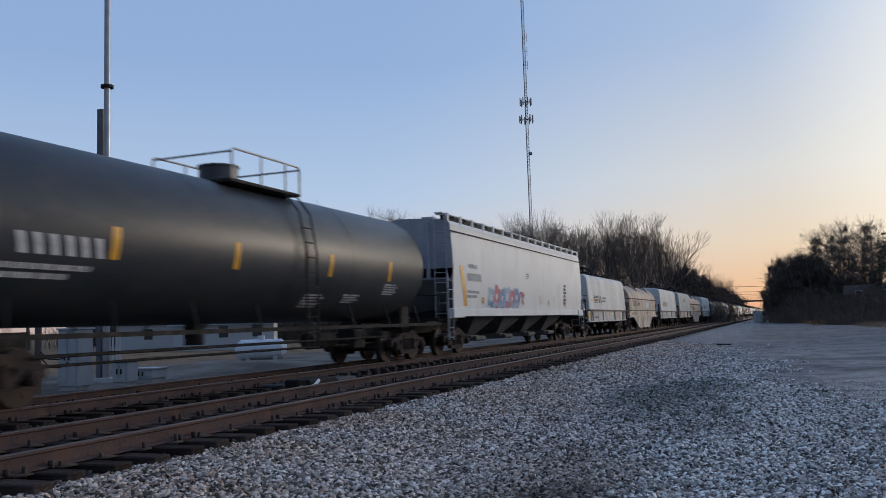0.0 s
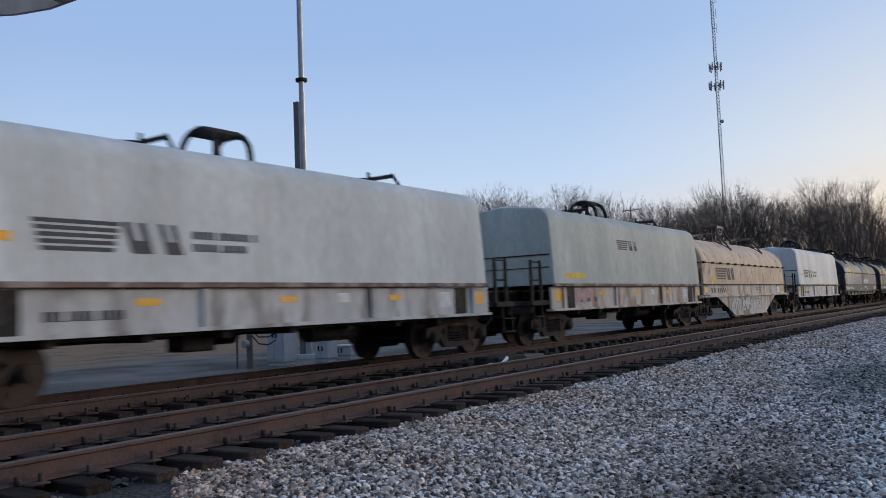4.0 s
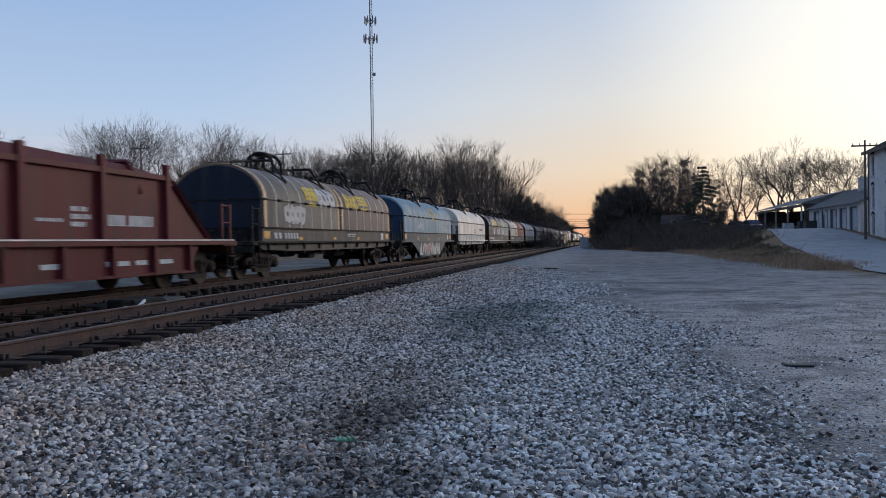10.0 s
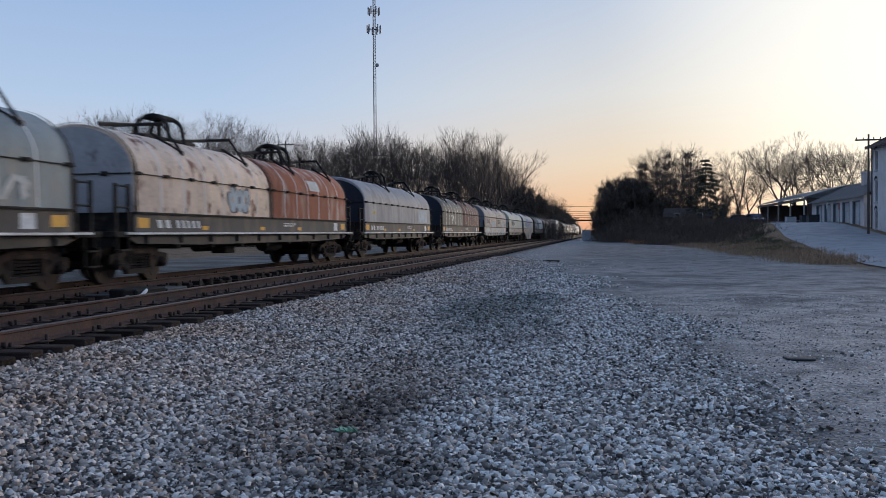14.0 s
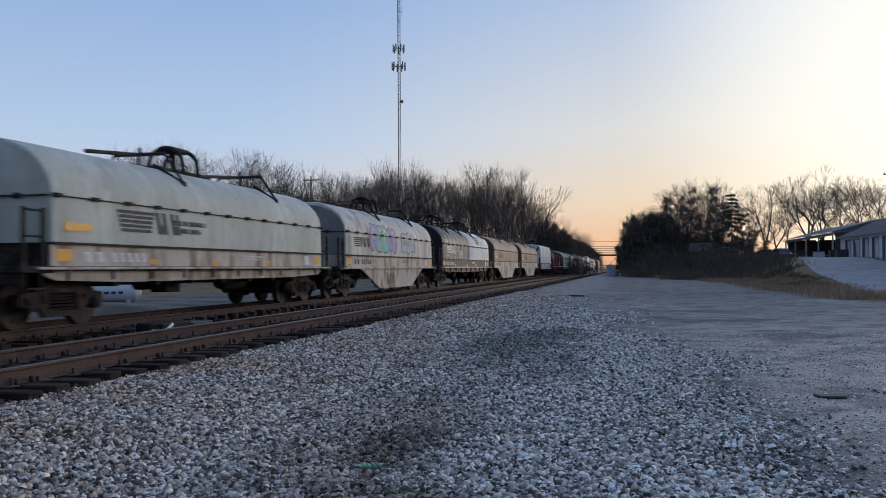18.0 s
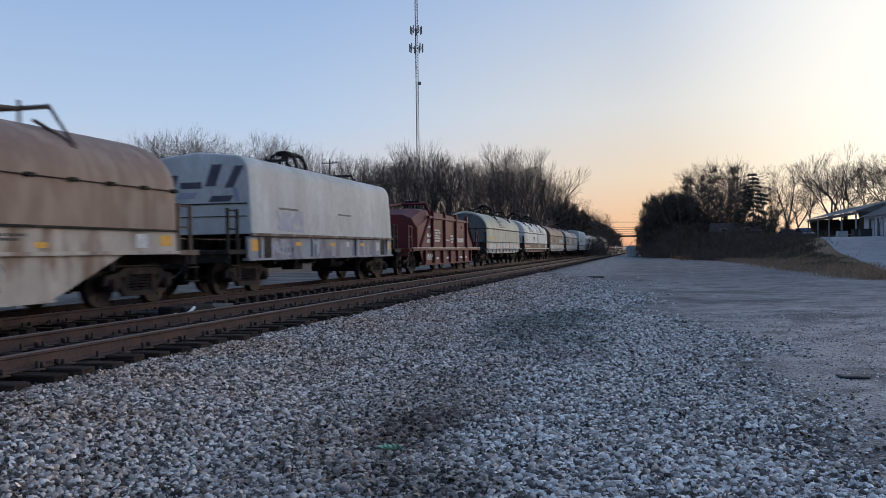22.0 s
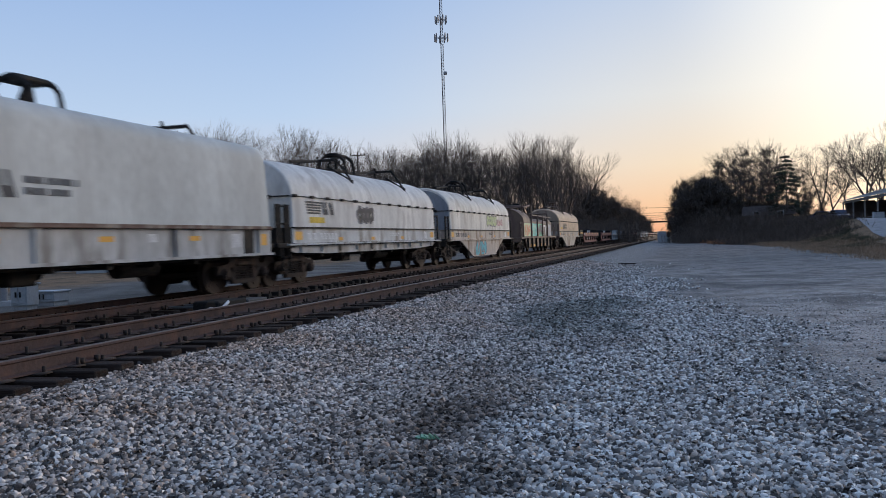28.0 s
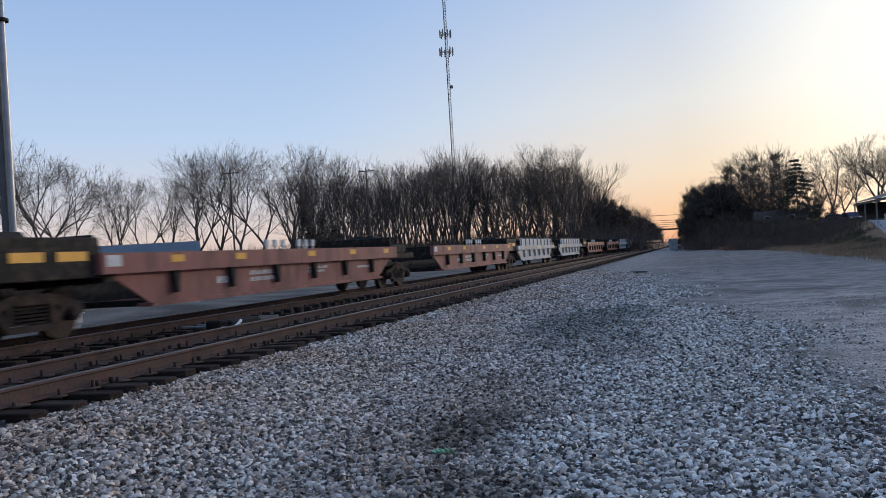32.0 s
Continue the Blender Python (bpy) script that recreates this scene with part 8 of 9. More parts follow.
def rib_brace_mesh(h):
    bm = bmesh.new()
    for s in (-1, 1):
        rod(bm, (s * 1.47, -h + 0.3, 1.2), (s * 1.47, -h + 1.9, 2.52), 0.06, 4)
        rod(bm, (s * 1.47, h - 0.1, 1.2), (s * 1.47, h - 1.95, 2.55), 0.06, 4)
    return mesh_of("brace", bm)


def rib_girder_mesh():
    bm = bmesh.new()
    rod(bm, (-1.2, 0, 3.2), (1.2, 0, 3.2), 0.06, 4)
    rod(bm, (0.0, -1.9, 3.05), (0.0, 0, 3.2), 0.05)
    for s in (-1, 1):
        rod(bm, (s * 1.2, 0, 3.2), (s * 1.44, 0.1, 2.5), 0.055, 4)
    return mesh_of("lift_guide", bm)


def well_car(u, label, paint, length=14.9, tall=False, lead=True):
    """One well of an articulated container car: two deep side girders and the deck over the shared truck."""
    car = new_car("well_car", label, u)
    h = length / 2
    zt = 1.42 if not tall else 1.3
    for s in (-1, 1):
        def girder():
            bm = bmesh.new()
            side_plate(bm, [(-h, 1.05), (-h, zt), (h, zt), (h, 1.05)], 1.36, 1.5)
            return mesh_of("side_girder", bm)

        def web():
            bm = bmesh.new()
            side_plate(bm, [(-h + 0.3, 1.05), (-h + 1.5, 0.45), (h - 1.5, 0.45), (h - 0.3, 1.05)], 1.3, 1.36)
            return mesh_of("girder_web", bm)

        def flange():
            bm = bmesh.new()
            side_plate(bm, [(-h + 1.4, 0.4), (-h + 1.4, 0.47), (h - 1.4, 0.47), (h - 1.4, 0.4)], 1.1, 1.46)
            return mesh_of("bottom_flange", bm)
        part("girder_web", cached(("web", length, tall), web), car, paint, m=pose(0, 0, 0, 0, 0, 0 if s > 0 else 180))
        part("bottom_flange", cached(("wflange", length, tall), flange), car, paint, m=pose(0, 0, 0, 0, 0, 0 if s > 0 else 180))
        part("side_girder", cached(("girder", length, tall), girder), car, paint, m=pose(0, 0, 0, 0, 0, 0 if s > 0 else 180))
        n = 6
        for k in range(n):
            y = -h + 2.2 + (length - 4.4) * k / (n - 1)

            def rib():
                bm = bmesh.new()
                side_plate(bm, [(-0.1, 1.05), (0.1, 1.05), (0.05, 0.62), (-0.05, 0.62)], -0.02, 0.12)
                return mesh_of("rib", bm)
            part("rib", cached("wellrib", rib), car, black_iron if not tall else paint, loc=(s * 1.36, y, 0))
    if tall:
        for s in (-1, 1):
            def fence():
                bm = bmesh.new()
                side_plate(bm, [(-h + 1.0, 1.3), (-h + 1.0, 1.72), (h - 1.0, 1.72), (h - 1.0, 1.3)], 1.4, 1.44)
                for k in range(9):
                    y = -h + 1.2 + (length - 2.4) * k / 8
                    box(bm, 1.44, 1.5, y - 0.05, y + 0.05, 1.3, 1.78)
                return mesh_of("side_fence", bm)
            part("side_fence", cached(("fence", length), fence), car, paint, m=pose(0, 0, 0, 0, 0, 0 if s > 0 else 180))
    bm = cached(("wellfloor", length), lambda: well_floor_mesh(h))
    part("floor_frame", bm, car, black_iron)
    if not tall:
        for k in range(6):
            part("container_lock", cached("lock", lambda: lock_mesh()), car, bar_white, loc=(1.1, -0.9 + k * 0.42 + (0.5 if k > 2 else 0), 0))
    add_truck(car, h + 1.2 if not tall else h + 0.7)
    if lead:
        add_truck(car, -h - 1.2)
        part("coupler", cached("coupler", coupler_mesh), car, m=pose(0, -h - 2.6, 0))

    def end_deck():
        bm = bmesh.new()
        box(bm, -1.35, 1.35, -0.2, 2.3, 1.0, 1.2, 0.02)
        box(bm, -1.2, 1.2, 0.3, 1.9, 1.2, 1.5, 0.04)
        box(bm, -1.3, 1.3, 0.0, 0.12, 1.0, 1.75, 0.02)
        box(bm, -0.5, 0.5, 0.6, 1.4, 1.5, 1.85, 0.1)
        return mesh_of("end_deck", bm)
    part("end_deck", cached("enddeck", end_deck), car, black_iron, loc=(0, h - 0.1, 0))
    if lead:
        part("end_deck", cached("enddeck", end_deck), car, black_iron, m=pose(0, -h + 0.1, 0, 0, 0, 180))
        for y in (-h - 1.55, -h - 0.55):
            decal(car, "reflector", y - 0.35, y + 0.35, 1.3, 1.46, reflect_yellow, "bar", flat_surf(1.36))

        def side_deck():
            bm = bmesh.new()
            box(bm, 1.25, 1.35, -1.25, 1.25, 1.05, 1.7, 0.02)
            return mesh_of("deck_side", bm)
        part("deck_side", cached("deckside", side_deck), car, black_iron, loc=(0, -h - 1.1, 0))
    surf = flat_surf(1.506)
    decal(car, "placard", -h + 0.1, -h + 0.5, zt - 0.24, zt - 0.04, bar_white, "bar", surf)
    for y in (-h + 2.2, -h + 4.6, 0.8, 3.6, 6.4):
        decal(car, "reflector", y - 0.22, y + 0.22, zt - 0.2, zt - 0.06, reflect_yellow, "bar", surf)
    lettering(car, -h + 3.8, 0.72, 0.6, 0.24, 1, bar_white, flat_surf(1.366))
    lettering(car, -h + 5.2, 0.7, 1.4, 0.3, 2, bar_white, flat_surf(1.366))
    lettering(car, 0.8, 0.78, 1.2, 0.2, 2, bar_white, flat_surf(1.366))
    lettering(car, 4.2, 0.8, 1.2, 0.12, 1, bar_white, flat_surf(1.366))
    return car


def lock_mesh():
    bm = bmesh.new()
    box(bm, -0.03, 0.03, -0.09, 0.09, 1.5, 1.68, 0.01)
    box(bm, -0.02, 0.02, -0.03, 0.03, 1.0, 1.5)
    return mesh_of("container_lock", bm)


def well_floor_mesh(h):
    bm = bmesh.new()
    for k in range(5):
        y = -h + 1.8 + (2 * h - 3.6) * k / 4
        box(bm, -1.3, 1.3, y - 0.15, y + 0.15, 0.4, 0.52)
    box(bm, -0.2, 0.2, -h - 0.2, h + 0.2, 0.86, 1.06)
    box(bm, -1.34, -1.2, -h + 0.5, h - 0.5, 0.44, 1.0)
    box(bm, -1.36, 1.36, -h + 0.2, -h + 0.5, 0.9, 1.4)
    box(bm, -1.36, 1.36, h - 0.5, h - 0.2, 0.9, 1.4)
    return mesh_of("floor_frame", bm)

def worn(name, colour, second, amount=0.25, rough=0.6, vary=0.12, streak=0.35, run=0.6):
    dark = tuple(0.55 * v + 0.45 * q for v, q in zip(colour, (0.1, 0.06, 0.045)))
    return material(name, colour, rough, 0, vary * 1.35, 1.1, 14, 0.05, second=second, amount=amount + 0.06, stretch=(1, 1, streak), streaks=(dark, min(1.0, run + 0.18)), spec=0.25)


rust_edge = material("rusty_hood_flange", (0.16, 0.1, 0.075), 0.8, 0.1, 0.3, 2, 15, 0.1, second=(0.3, 0.25, 0.2), amount=0.4)
GREY = worn("light_grey_cover", (0.54, 0.555, 0.535), (0.5, 0.51, 0.49), 0.2, run=0.15)
GREYSILL = worn("grimy_pale_grey_sill", (0.48, 0.48, 0.468), (0.22, 0.2, 0.18), 0.25)
TAN = worn("faded_tan_hood", (0.414, 0.333, 0.276), (0.27, 0.2, 0.16), 0.35)


def spotted(name, colour, rust, amount):
    """Chalky paint that flakes off in separate rust spots."""
    return material(name, colour, 0.65, 0, 0.16, 1.6, 16, 0.05, second=rust, amount=amount, stretch=(1, 1, 0.75), streaks=(tuple(0.7 * v + 0.3 * q for v, q in zip(colour, rust)), 0.5), spec=0.25)


TANRUST = spotted("peeling_cream_hood", (0.6, 0.44, 0.31), (0.3, 0.17, 0.11), 0.1)
BROWN = worn("dusty_brown_hood", (0.28, 0.19, 0.145), (0.36, 0.265, 0.205), 0.35)
SEAM = worn("pale_worn_seam", (0.42, 0.34, 0.27), (0.3, 0.22, 0.17), 0.35)
CREAMSILL = worn("stained_cream_sill", (0.53, 0.465, 0.4), (0.25, 0.165, 0.115), 0.32)
SLATE = worn("dark_slate_hood", (0.125, 0.14, 0.15), (0.09, 0.1, 0.108), 0.3, 0.5)
OLIVE = worn("grey_green_hood", (0.14, 0.148, 0.135), (0.2, 0.19, 0.16), 0.3)
GREENSILL = worn("dark_green_sill", (0.038, 0.064, 0.062), (0.085, 0.085, 0.078), 0.25)
DARKSILL = worn("grimy_dark_sill", (0.085, 0.078, 0.075), (0.15, 0.12, 0.1), 0.3)
PLUM = worn("faded_plum_hood", (0.11, 0.078, 0.088), (0.2, 0.165, 0.17), 0.2)
STEELBLUE = worn("faded_steel_blue_hood", (0.24, 0.275, 0.285), (0.3, 0.29, 0.26), 0.25)
WHITE = worn("dirty_white_hood", (0.84, 0.745, 0.645), (0.66, 0.57, 0.49), 0.25, run=0.4)
WHITERUST = spotted("rust_spotted_white_hood", (0.5, 0.435, 0.375), (0.14, 0.075, 0.055), 0.2)
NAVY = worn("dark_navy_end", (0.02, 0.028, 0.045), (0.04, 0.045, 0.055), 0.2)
BLUE = worn("faded_blue_hood", (0.15, 0.265, 0.345), (0.24, 0.35, 0.41), 0.3, run=0.2)
RUSTRED = worn("red_oxide_rust_hood", (0.38, 0.13, 0.07), (0.5, 0.33, 0.26), 0.3, 0.75)
RUSTBROWN = worn("brown_rust_hood", (0.16, 0.085, 0.072), (0.22, 0.12, 0.1), 0.35, 0.7)
DKGREEN = worn("dark_grey_green_hood", (0.1, 0.105, 0.1), (0.15, 0.14, 0.13), 0.3)
MAROON = worn("oxide_maroon_steel", (0.13, 0.022, 0.026), (0.095, 0.026, 0.026), 0.3, 0.6)
CHARCOAL = worn("charcoal_hood", (0.085, 0.088, 0.092), (0.11, 0.11, 0.11), 0.25, 0.5, run=0.1)
MIST = worn("pale_green_grey_hood", (0.66, 0.685, 0.655), (0.52, 0.53, 0.5), 0.2, run=0.2)
SAGE = worn("sage_grey_hood", (0.37, 0.395, 0.325), (0.33, 0.35, 0.285), 0.25, run=0.15)
WHITESILL = worn("stained_white_sill", (0.576, 0.576, 0.564), (0.28, 0.24, 0.2), 0.3)
BAND = worn("peeling_ochre_band", (0.8, 0.56, 0.35), (0.64, 0.46, 0.3), 0.3, run=0.25)
ORANGE = worn("peeling_yellow_band", (0.74, 0.47, 0.2), (0.62, 0.44, 0.28), 0.3, run=0.25)
UMBER = worn("dull_umber_steel", (0.115, 0.078, 0.062), (0.17, 0.12, 0.1), 0.3)
WELLRED = worn("faded_red_well", (0.29, 0.12, 0.105), (0.19, 0.085, 0.075), 0.35)
WELLGREY = worn("pale_grey_well", (0.42, 0.44, 0.46), (0.35, 0.36, 0.37), 0.3)


def spray(name, c):
    return material(name + "_spray", c, 0.6, 0, 0.18, 3, 20)


TEAL, VIOLET, CYAN, LIME, CHALK, INK, PINK, LILAC, JADE = (spray(n, c) for n, c in (
    ("teal", (0.1, 0.42, 0.36)), ("violet", (0.27, 0.2, 0.5)), ("cyan", (0.07, 0.42, 0.5)), ("lime", (0.42, 0.5, 0.25)), ("chalk", (0.5, 0.5, 0.49)),
    ("ink", (0.09, 0.09, 0.12)), ("pink", (0.45, 0.25, 0.26)), ("lilac", (0.36, 0.38, 0.48)), ("jade", (0.1, 0.33, 0.22))))
BLUEPATCH = spray("pale_blue_patch", (0.33, 0.41, 0.47))

tank_car(18.3, "satin black tank car with a railed platform and yellow reflectors")
hopper_car(37.2, "pale grey covered hopper car with red and blue graffiti")
NSB = (("emblem", -4.5, 1.92, 0.42, bar_dark), ("text", -2.12, 1.98, 1.25, 0.36, 2, bar_dark), ("patch", -5.35, -4.75, 2.02, 2.14, reflect_yellow))
ENDB = tuple(("end", -0.72 - 0.03 * k, -0.12, 2.8 + 0.055 * k, 2.833 + 0.055 * k, bar_dark, 0.0) for k in range(5)) + (
    ("end", 0.0, 0.16, 2.8, 3.06, bar_dark, -0.1), ("end", 0.24, 0.46, 2.8, 3.06, bar_dark, -0.06), ("end", -0.3, 0.2, 2.64, 2.7, bar_dark, 0.0))
NSB = NSB + ENDB
boxy_car(54.7, "light grey square-shouldered covered coil car with dark emblem", GREY, GREYSILL, NSB + (("low", 2.4, 3.2, 1.0, 1.4, PINK, 3),))
coil_car(69.2, "faded tan round-hooded coil car on a deep pale sill", TAN, CREAMSILL, belly=True, bail="frame", iron=UMBER,
         marks=(("emblem", -5.3, 1.85, 0.4, bar_dark), ("text", -2.9, 1.9, 1.2, 0.34, 1, bar_dark), ("patch", 0.9, 2.6, 1.7, 2.2, BLUEPATCH), ("low", 2.0, 3.4, 0.45, 0.9, CHALK, 7)))
boxy_car(85.0, "light grey square-shouldered covered coil car with dark emblem", GREY, GREYSILL, NSB)
boxy_car(100.0, "grey-green square-shouldered covered coil car with a small emblem", worn("grey_green_cover", (0.41, 0.435, 0.395), (0.37, 0.39, 0.36), 0.2, run=0.12), CREAMSILL,
         (("emblem", -1.6, 2.55, 0.3, bar_dark), ("patch", -5.2, -4.0, 1.68, 1.82, bar_yellow), ("low", -4.6, -3.4, 0.95, 1.4, PINK, 2)))
coil_car(113.0, "rust-streaked cream round-hooded coil car with chalky graffiti", TANRUST, CREAMSILL, belly=True, bail="frame", iron=UMBER,
         marks=(("emblem", -4.9, 1.72, 0.48, bar_dark), ("patch", -5.6, -4.95, 1.66, 1.8, bar_yellow), ("low", -3.0, -1.4, 0.42, 1.0, CHALK, 5), ("low", -1.3, 0.2, 0.42, 1.02, CHALK, 6), ("low", 0.4, 1.9, 0.42, 1.0, CHALK, 9)))
boxy_car(128.8, "light grey square-shouldered covered coil car with dark emblem", GREY, GREYSILL, NSB)
coil_car(145.3, "dark slate twin-hooded coil car with yellow markings", SLATE, GREENSILL, lip_mat=GREENSILL, two=True, end_mat=NAVY, hood2=worn("grey_slate_hood", (0.17, 0.178, 0.18), (0.12, 0.12, 0.12), 0.3),
         marks=(("blocks", -5.2, -3.4, 2.5, 3.02), ("blocks", 3.0, 4.5, 2.5, 2.95), ("spot", 0.6, 2.6, 1.65, 2.0, CHALK, 4)))
coil_car(163.0, "grey-green and plum twin-hooded coil car with peeling yellow bands", OLIVE, GREENSILL, two=True, end_mat=NAVY, hood2=PLUM, band=(ORANGE, 0.52, True), lip_mat=black_iron,
         marks=(("logo", -4.4, -3.1, 2.55, 2.95), ("logo", 2.9, 4.0, 2.55, 2.95)))
SMOKE = spray("smoke_grey", (0.2, 0.22, 0.22))
coil_car(179.5, "dirty white round-hooded coil car with dark grey graffiti", WHITE, CREAMSILL, bail="frame", iron=black_iron,
         marks=(("spot", -4.6, -3.5, 1.75, 2.75, SMOKE, 1), ("spot", -3.6, -2.5, 1.7, 2.8, INK, 2), ("spot", -2.6, -1.4, 1.7, 2.7, SMOKE, 3), ("spot", -1.5, -0.5, 1.7, 2.5, INK, 4), ("text", 2.5, 1.78, 2.0, 0.3, 1, bar_dark)))
RIBM = (("bar", -4.3, 1.4, 0.7, 0.5, 2, bar_white), ("bar", -4.4, 2.08, 0.9, 0.12, 1, bar_white), ("bar", -2.9, 1.45, 1.1, 0.62, 5, bar_white), ("bar", -0.7, 1.5, 0.9, 0.1, 1, bar_white), ("bar", 0.3, 1.42, 0.6, 0.44, 3, bar_white), ("bar", 1.5, 1.45, 2.2, 0.36, 1, bar_white))
ribbed_car(197.7, "oxide maroon ribbed coil car with white lettering", MAROON, RIBM)
coil_car(214.3, "drab brown and olive twin-hooded coil car with peeling bands", worn("drab_brown_hood", (0.2, 0.17, 0.14), (0.28, 0.24, 0.19), 0.3), DARKSILL, two=True, end_mat=NAVY, hood2=worn("drab_plum_hood", (0.19, 0.13, 0.11), (0.26, 0.19, 0.15), 0.3), band=(BAND, 0.34, True), lip_mat=black_iron,
         marks=(("logo", -3.6, -2.4, 2.5, 2.95), ("spot", -2.4, -0.6, 2.3, 3.0, CHALK, 2), ("spot", -5.6, -3.8, 1.65, 2.3, CHALK, 7), ("spot", 0.8, 2.4, 2.35, 2.95, bar_yellow, 9), ("logo", 2.6, 3.9, 2.55, 2.95)))
coil_car(231.2, "faded blue round-hooded coil car with white graffiti on its deep sill", BLUE, worn("dark_blue_sill", (0.07, 0.1, 0.13), (0.14, 0.13, 0.11), 0.3), belly=True, end_mat=worn("shaded_blue_end", (0.035, 0.07, 0.13), (0.05, 0.09, 0.14)),
         marks=(("blocks", -0.1, 1.3, 2.5, 2.95), ("spot", -3.5, -2.0, 1.65, 2.1, BLUEPATCH, 2), ("spot", 3.0, 4.6, 1.65, 2.0, BLUEPATCH, 3), ("low", -3.0, -1.1, 0.3, 1.0, CHALK, 5), ("low", -1.9, 0.0, 0.32, 0.98, PINK, 11), ("low", -1.2, 0.8, 0.3, 1.0, CHALK, 6), ("low", 0.4, 1.6, 0.32, 0.98, LIME, 13), ("low", 0.7, 2.7, 0.3, 1.0, CHALK, 8)))
coil_car(247.1, "dirty white round-hooded coil car with dark lettering", WHITE, WHITESILL, bail="frame",
         marks=(("text", 3.2, 1.85, 1.9, 0.3, 1, bar_dark), ("text", 0.4, 1.66, 0.9, 0.3, 2, bar_dark)))
coil_car(263.6, "plum and slate twin-hooded coil car with graffiti", PLUM, DARKSILL, two=True, end_mat=NAVY, hood2=STEELBLUE, band=(BAND, 0.42, False), lip_mat=lip_white,
         marks=(("logo", -3.9, -2.2, 2.5, 3.0), ("spot", -5.4, -4.0, 2.4, 3.0, CHALK, 2), ("spot", -4.6, -3.5, 1.65, 2.2, CHALK, 3), ("spot", -2.0, -0.9, 1.65, 2.2, BLUEPATCH, 8), ("logo", 2.8, 4.0, 2.5, 2.95), ("spot", 2.0, 3.4, 1.65, 2.2, CHALK, 4), ("spot", 5.0, 6.2, 1.65, 2.1, CHALK, 5)))
coil_car(280.4, "peeling cream and red-rust twin-hooded coil car", spotted("blistered_cream_hood", (0.78, 0.6, 0.46), (0.2, 0.075, 0.045), 0.17), DARKSILL, two=True, hood2=RUSTRED, end_mat=spotted("shaded_rust_spotted_end", (0.46, 0.455, 0.46), (0.15, 0.09, 0.08), 0.1),
         marks=(("spot", -2.8, -1.6, 1.65, 2.3, BLUEPATCH, 3), ("patch", 3.4, 4.4, 2.5, 2.85, CHALK)))
coil_car(296.9, "grey round-hooded coil car with a pale patch", worn("mid_grey_hood", (0.33, 0.33, 0.341), (0.24, 0.24, 0.25), 0.3), DARKSILL, end_mat=NAVY, marks=(("patch", 3.4, 5.6, 1.6, 2.3, BLUEPATCH), ("text", -5.4, 1.9, 0.5, 0.2, 1, bar_yellow)))
coil_car(314.6, "dark green and brown-rust twin-hooded coil car", DKGREEN, DARKSILL, two=True, hood2=RUSTBROWN, end_mat=NAVY, marks=(("spot", -4.6, -3.6, 1.8, 2.2, CHALK, 3),))
coil_car(332.6, "rust-spotted cream twin-hooded coil car with dark emblem", WHITERUST, WHITESILL, two=True, end_mat=worn("shaded_spotted_end", (0.2, 0.22, 0.25), (0.1, 0.1, 0.11), 0.3), iron=black_iron,
         marks=(("emblem", -6.4, 1.85, 0.38, bar_dark), ("patch", -3.2, -1.0, 1.68, 2.0, BLUEPATCH), ("emblem", 0.7, 1.85, 0.38, bar_dark), ("patch", 4.2, 6.0, 1.68, 2.0, BLUEPATCH)))
coil_car(349.4, "pale grey round-hooded coil car with dark emblem", worn("sage_pale_hood", (0.5, 0.515, 0.455), (0.42, 0.42, 0.375), 0.2, run=0.2), CREAMSILL, lip_mat=CREAMSILL,
         marks=(("emblem", -4.6, 1.8, 0.45, bar_dark), ("text", -2.5, 1.85, 1.4, 0.34, 2, bar_dark), ("patch", -6.2, -5.4, 1.75, 1.9, reflect_yellow)))
coil_car(364.8, "grey round-hooded coil car with violet and teal graffiti", worn("stone_grey_hood", (0.56, 0.545, 0.5), (0.32, 0.3, 0.28), 0.3), CREAMSILL, belly=True, end_mat=worn("shaded_grey_end", (0.2, 0.205, 0.21), (0.16, 0.16, 0.16)),
         marks=(("emblem", -5.7, 1.85, 0.36, bar_dark), ("spot", -3.6, -2.8, 1.7, 2.85, VIOLET, 1), ("spot", -2.9, -2.0, 1.7, 2.75, TEAL, 2), ("spot", -2.1, -1.2, 1.68, 2.75, TEAL, 3), ("spot", -1.3, -0.1, 1.65, 2.75, VIOLET, 4), ("spot", 0.8, 1.8, 1.7, 2.6, LILAC, 5), ("spot", 1.6, 2.9, 1.7, 2.6, BLUEPATCH, 6), ("low", -1.5, -0.4, 0.4, 0.9, INK, 8)))
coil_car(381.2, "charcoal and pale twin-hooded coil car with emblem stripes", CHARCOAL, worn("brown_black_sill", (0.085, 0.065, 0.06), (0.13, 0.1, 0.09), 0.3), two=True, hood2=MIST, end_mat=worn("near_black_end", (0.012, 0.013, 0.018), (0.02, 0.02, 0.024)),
         marks=(("emblem", -6.3, 1.85, 0.42, bar_white), ("spot", -3.3, -2.1, 1.65, 2.1, CHALK, 3), ("patch", -6.5, -5.6, 1.66, 1.78, bar_yellow), ("emblem", 2.3, 2.55, 0.55, bar_dark)))
BSTREAK = (("emblem", -4.9, 1.75, 0.45, UMBER), ("patch", -6.1, -5.3, 1.75, 1.9, reflect_yellow))
coil_car(397.7, "dusty brown round-hooded coil car on a stained deep sill", BROWN, CREAMSILL, belly=True, bail="frame", iron=UMBER, seams=SEAM, end_mat=worn("shaded_brown_end", (0.09, 0.07, 0.062), (0.12, 0.1, 0.09)), marks=BSTREAK)
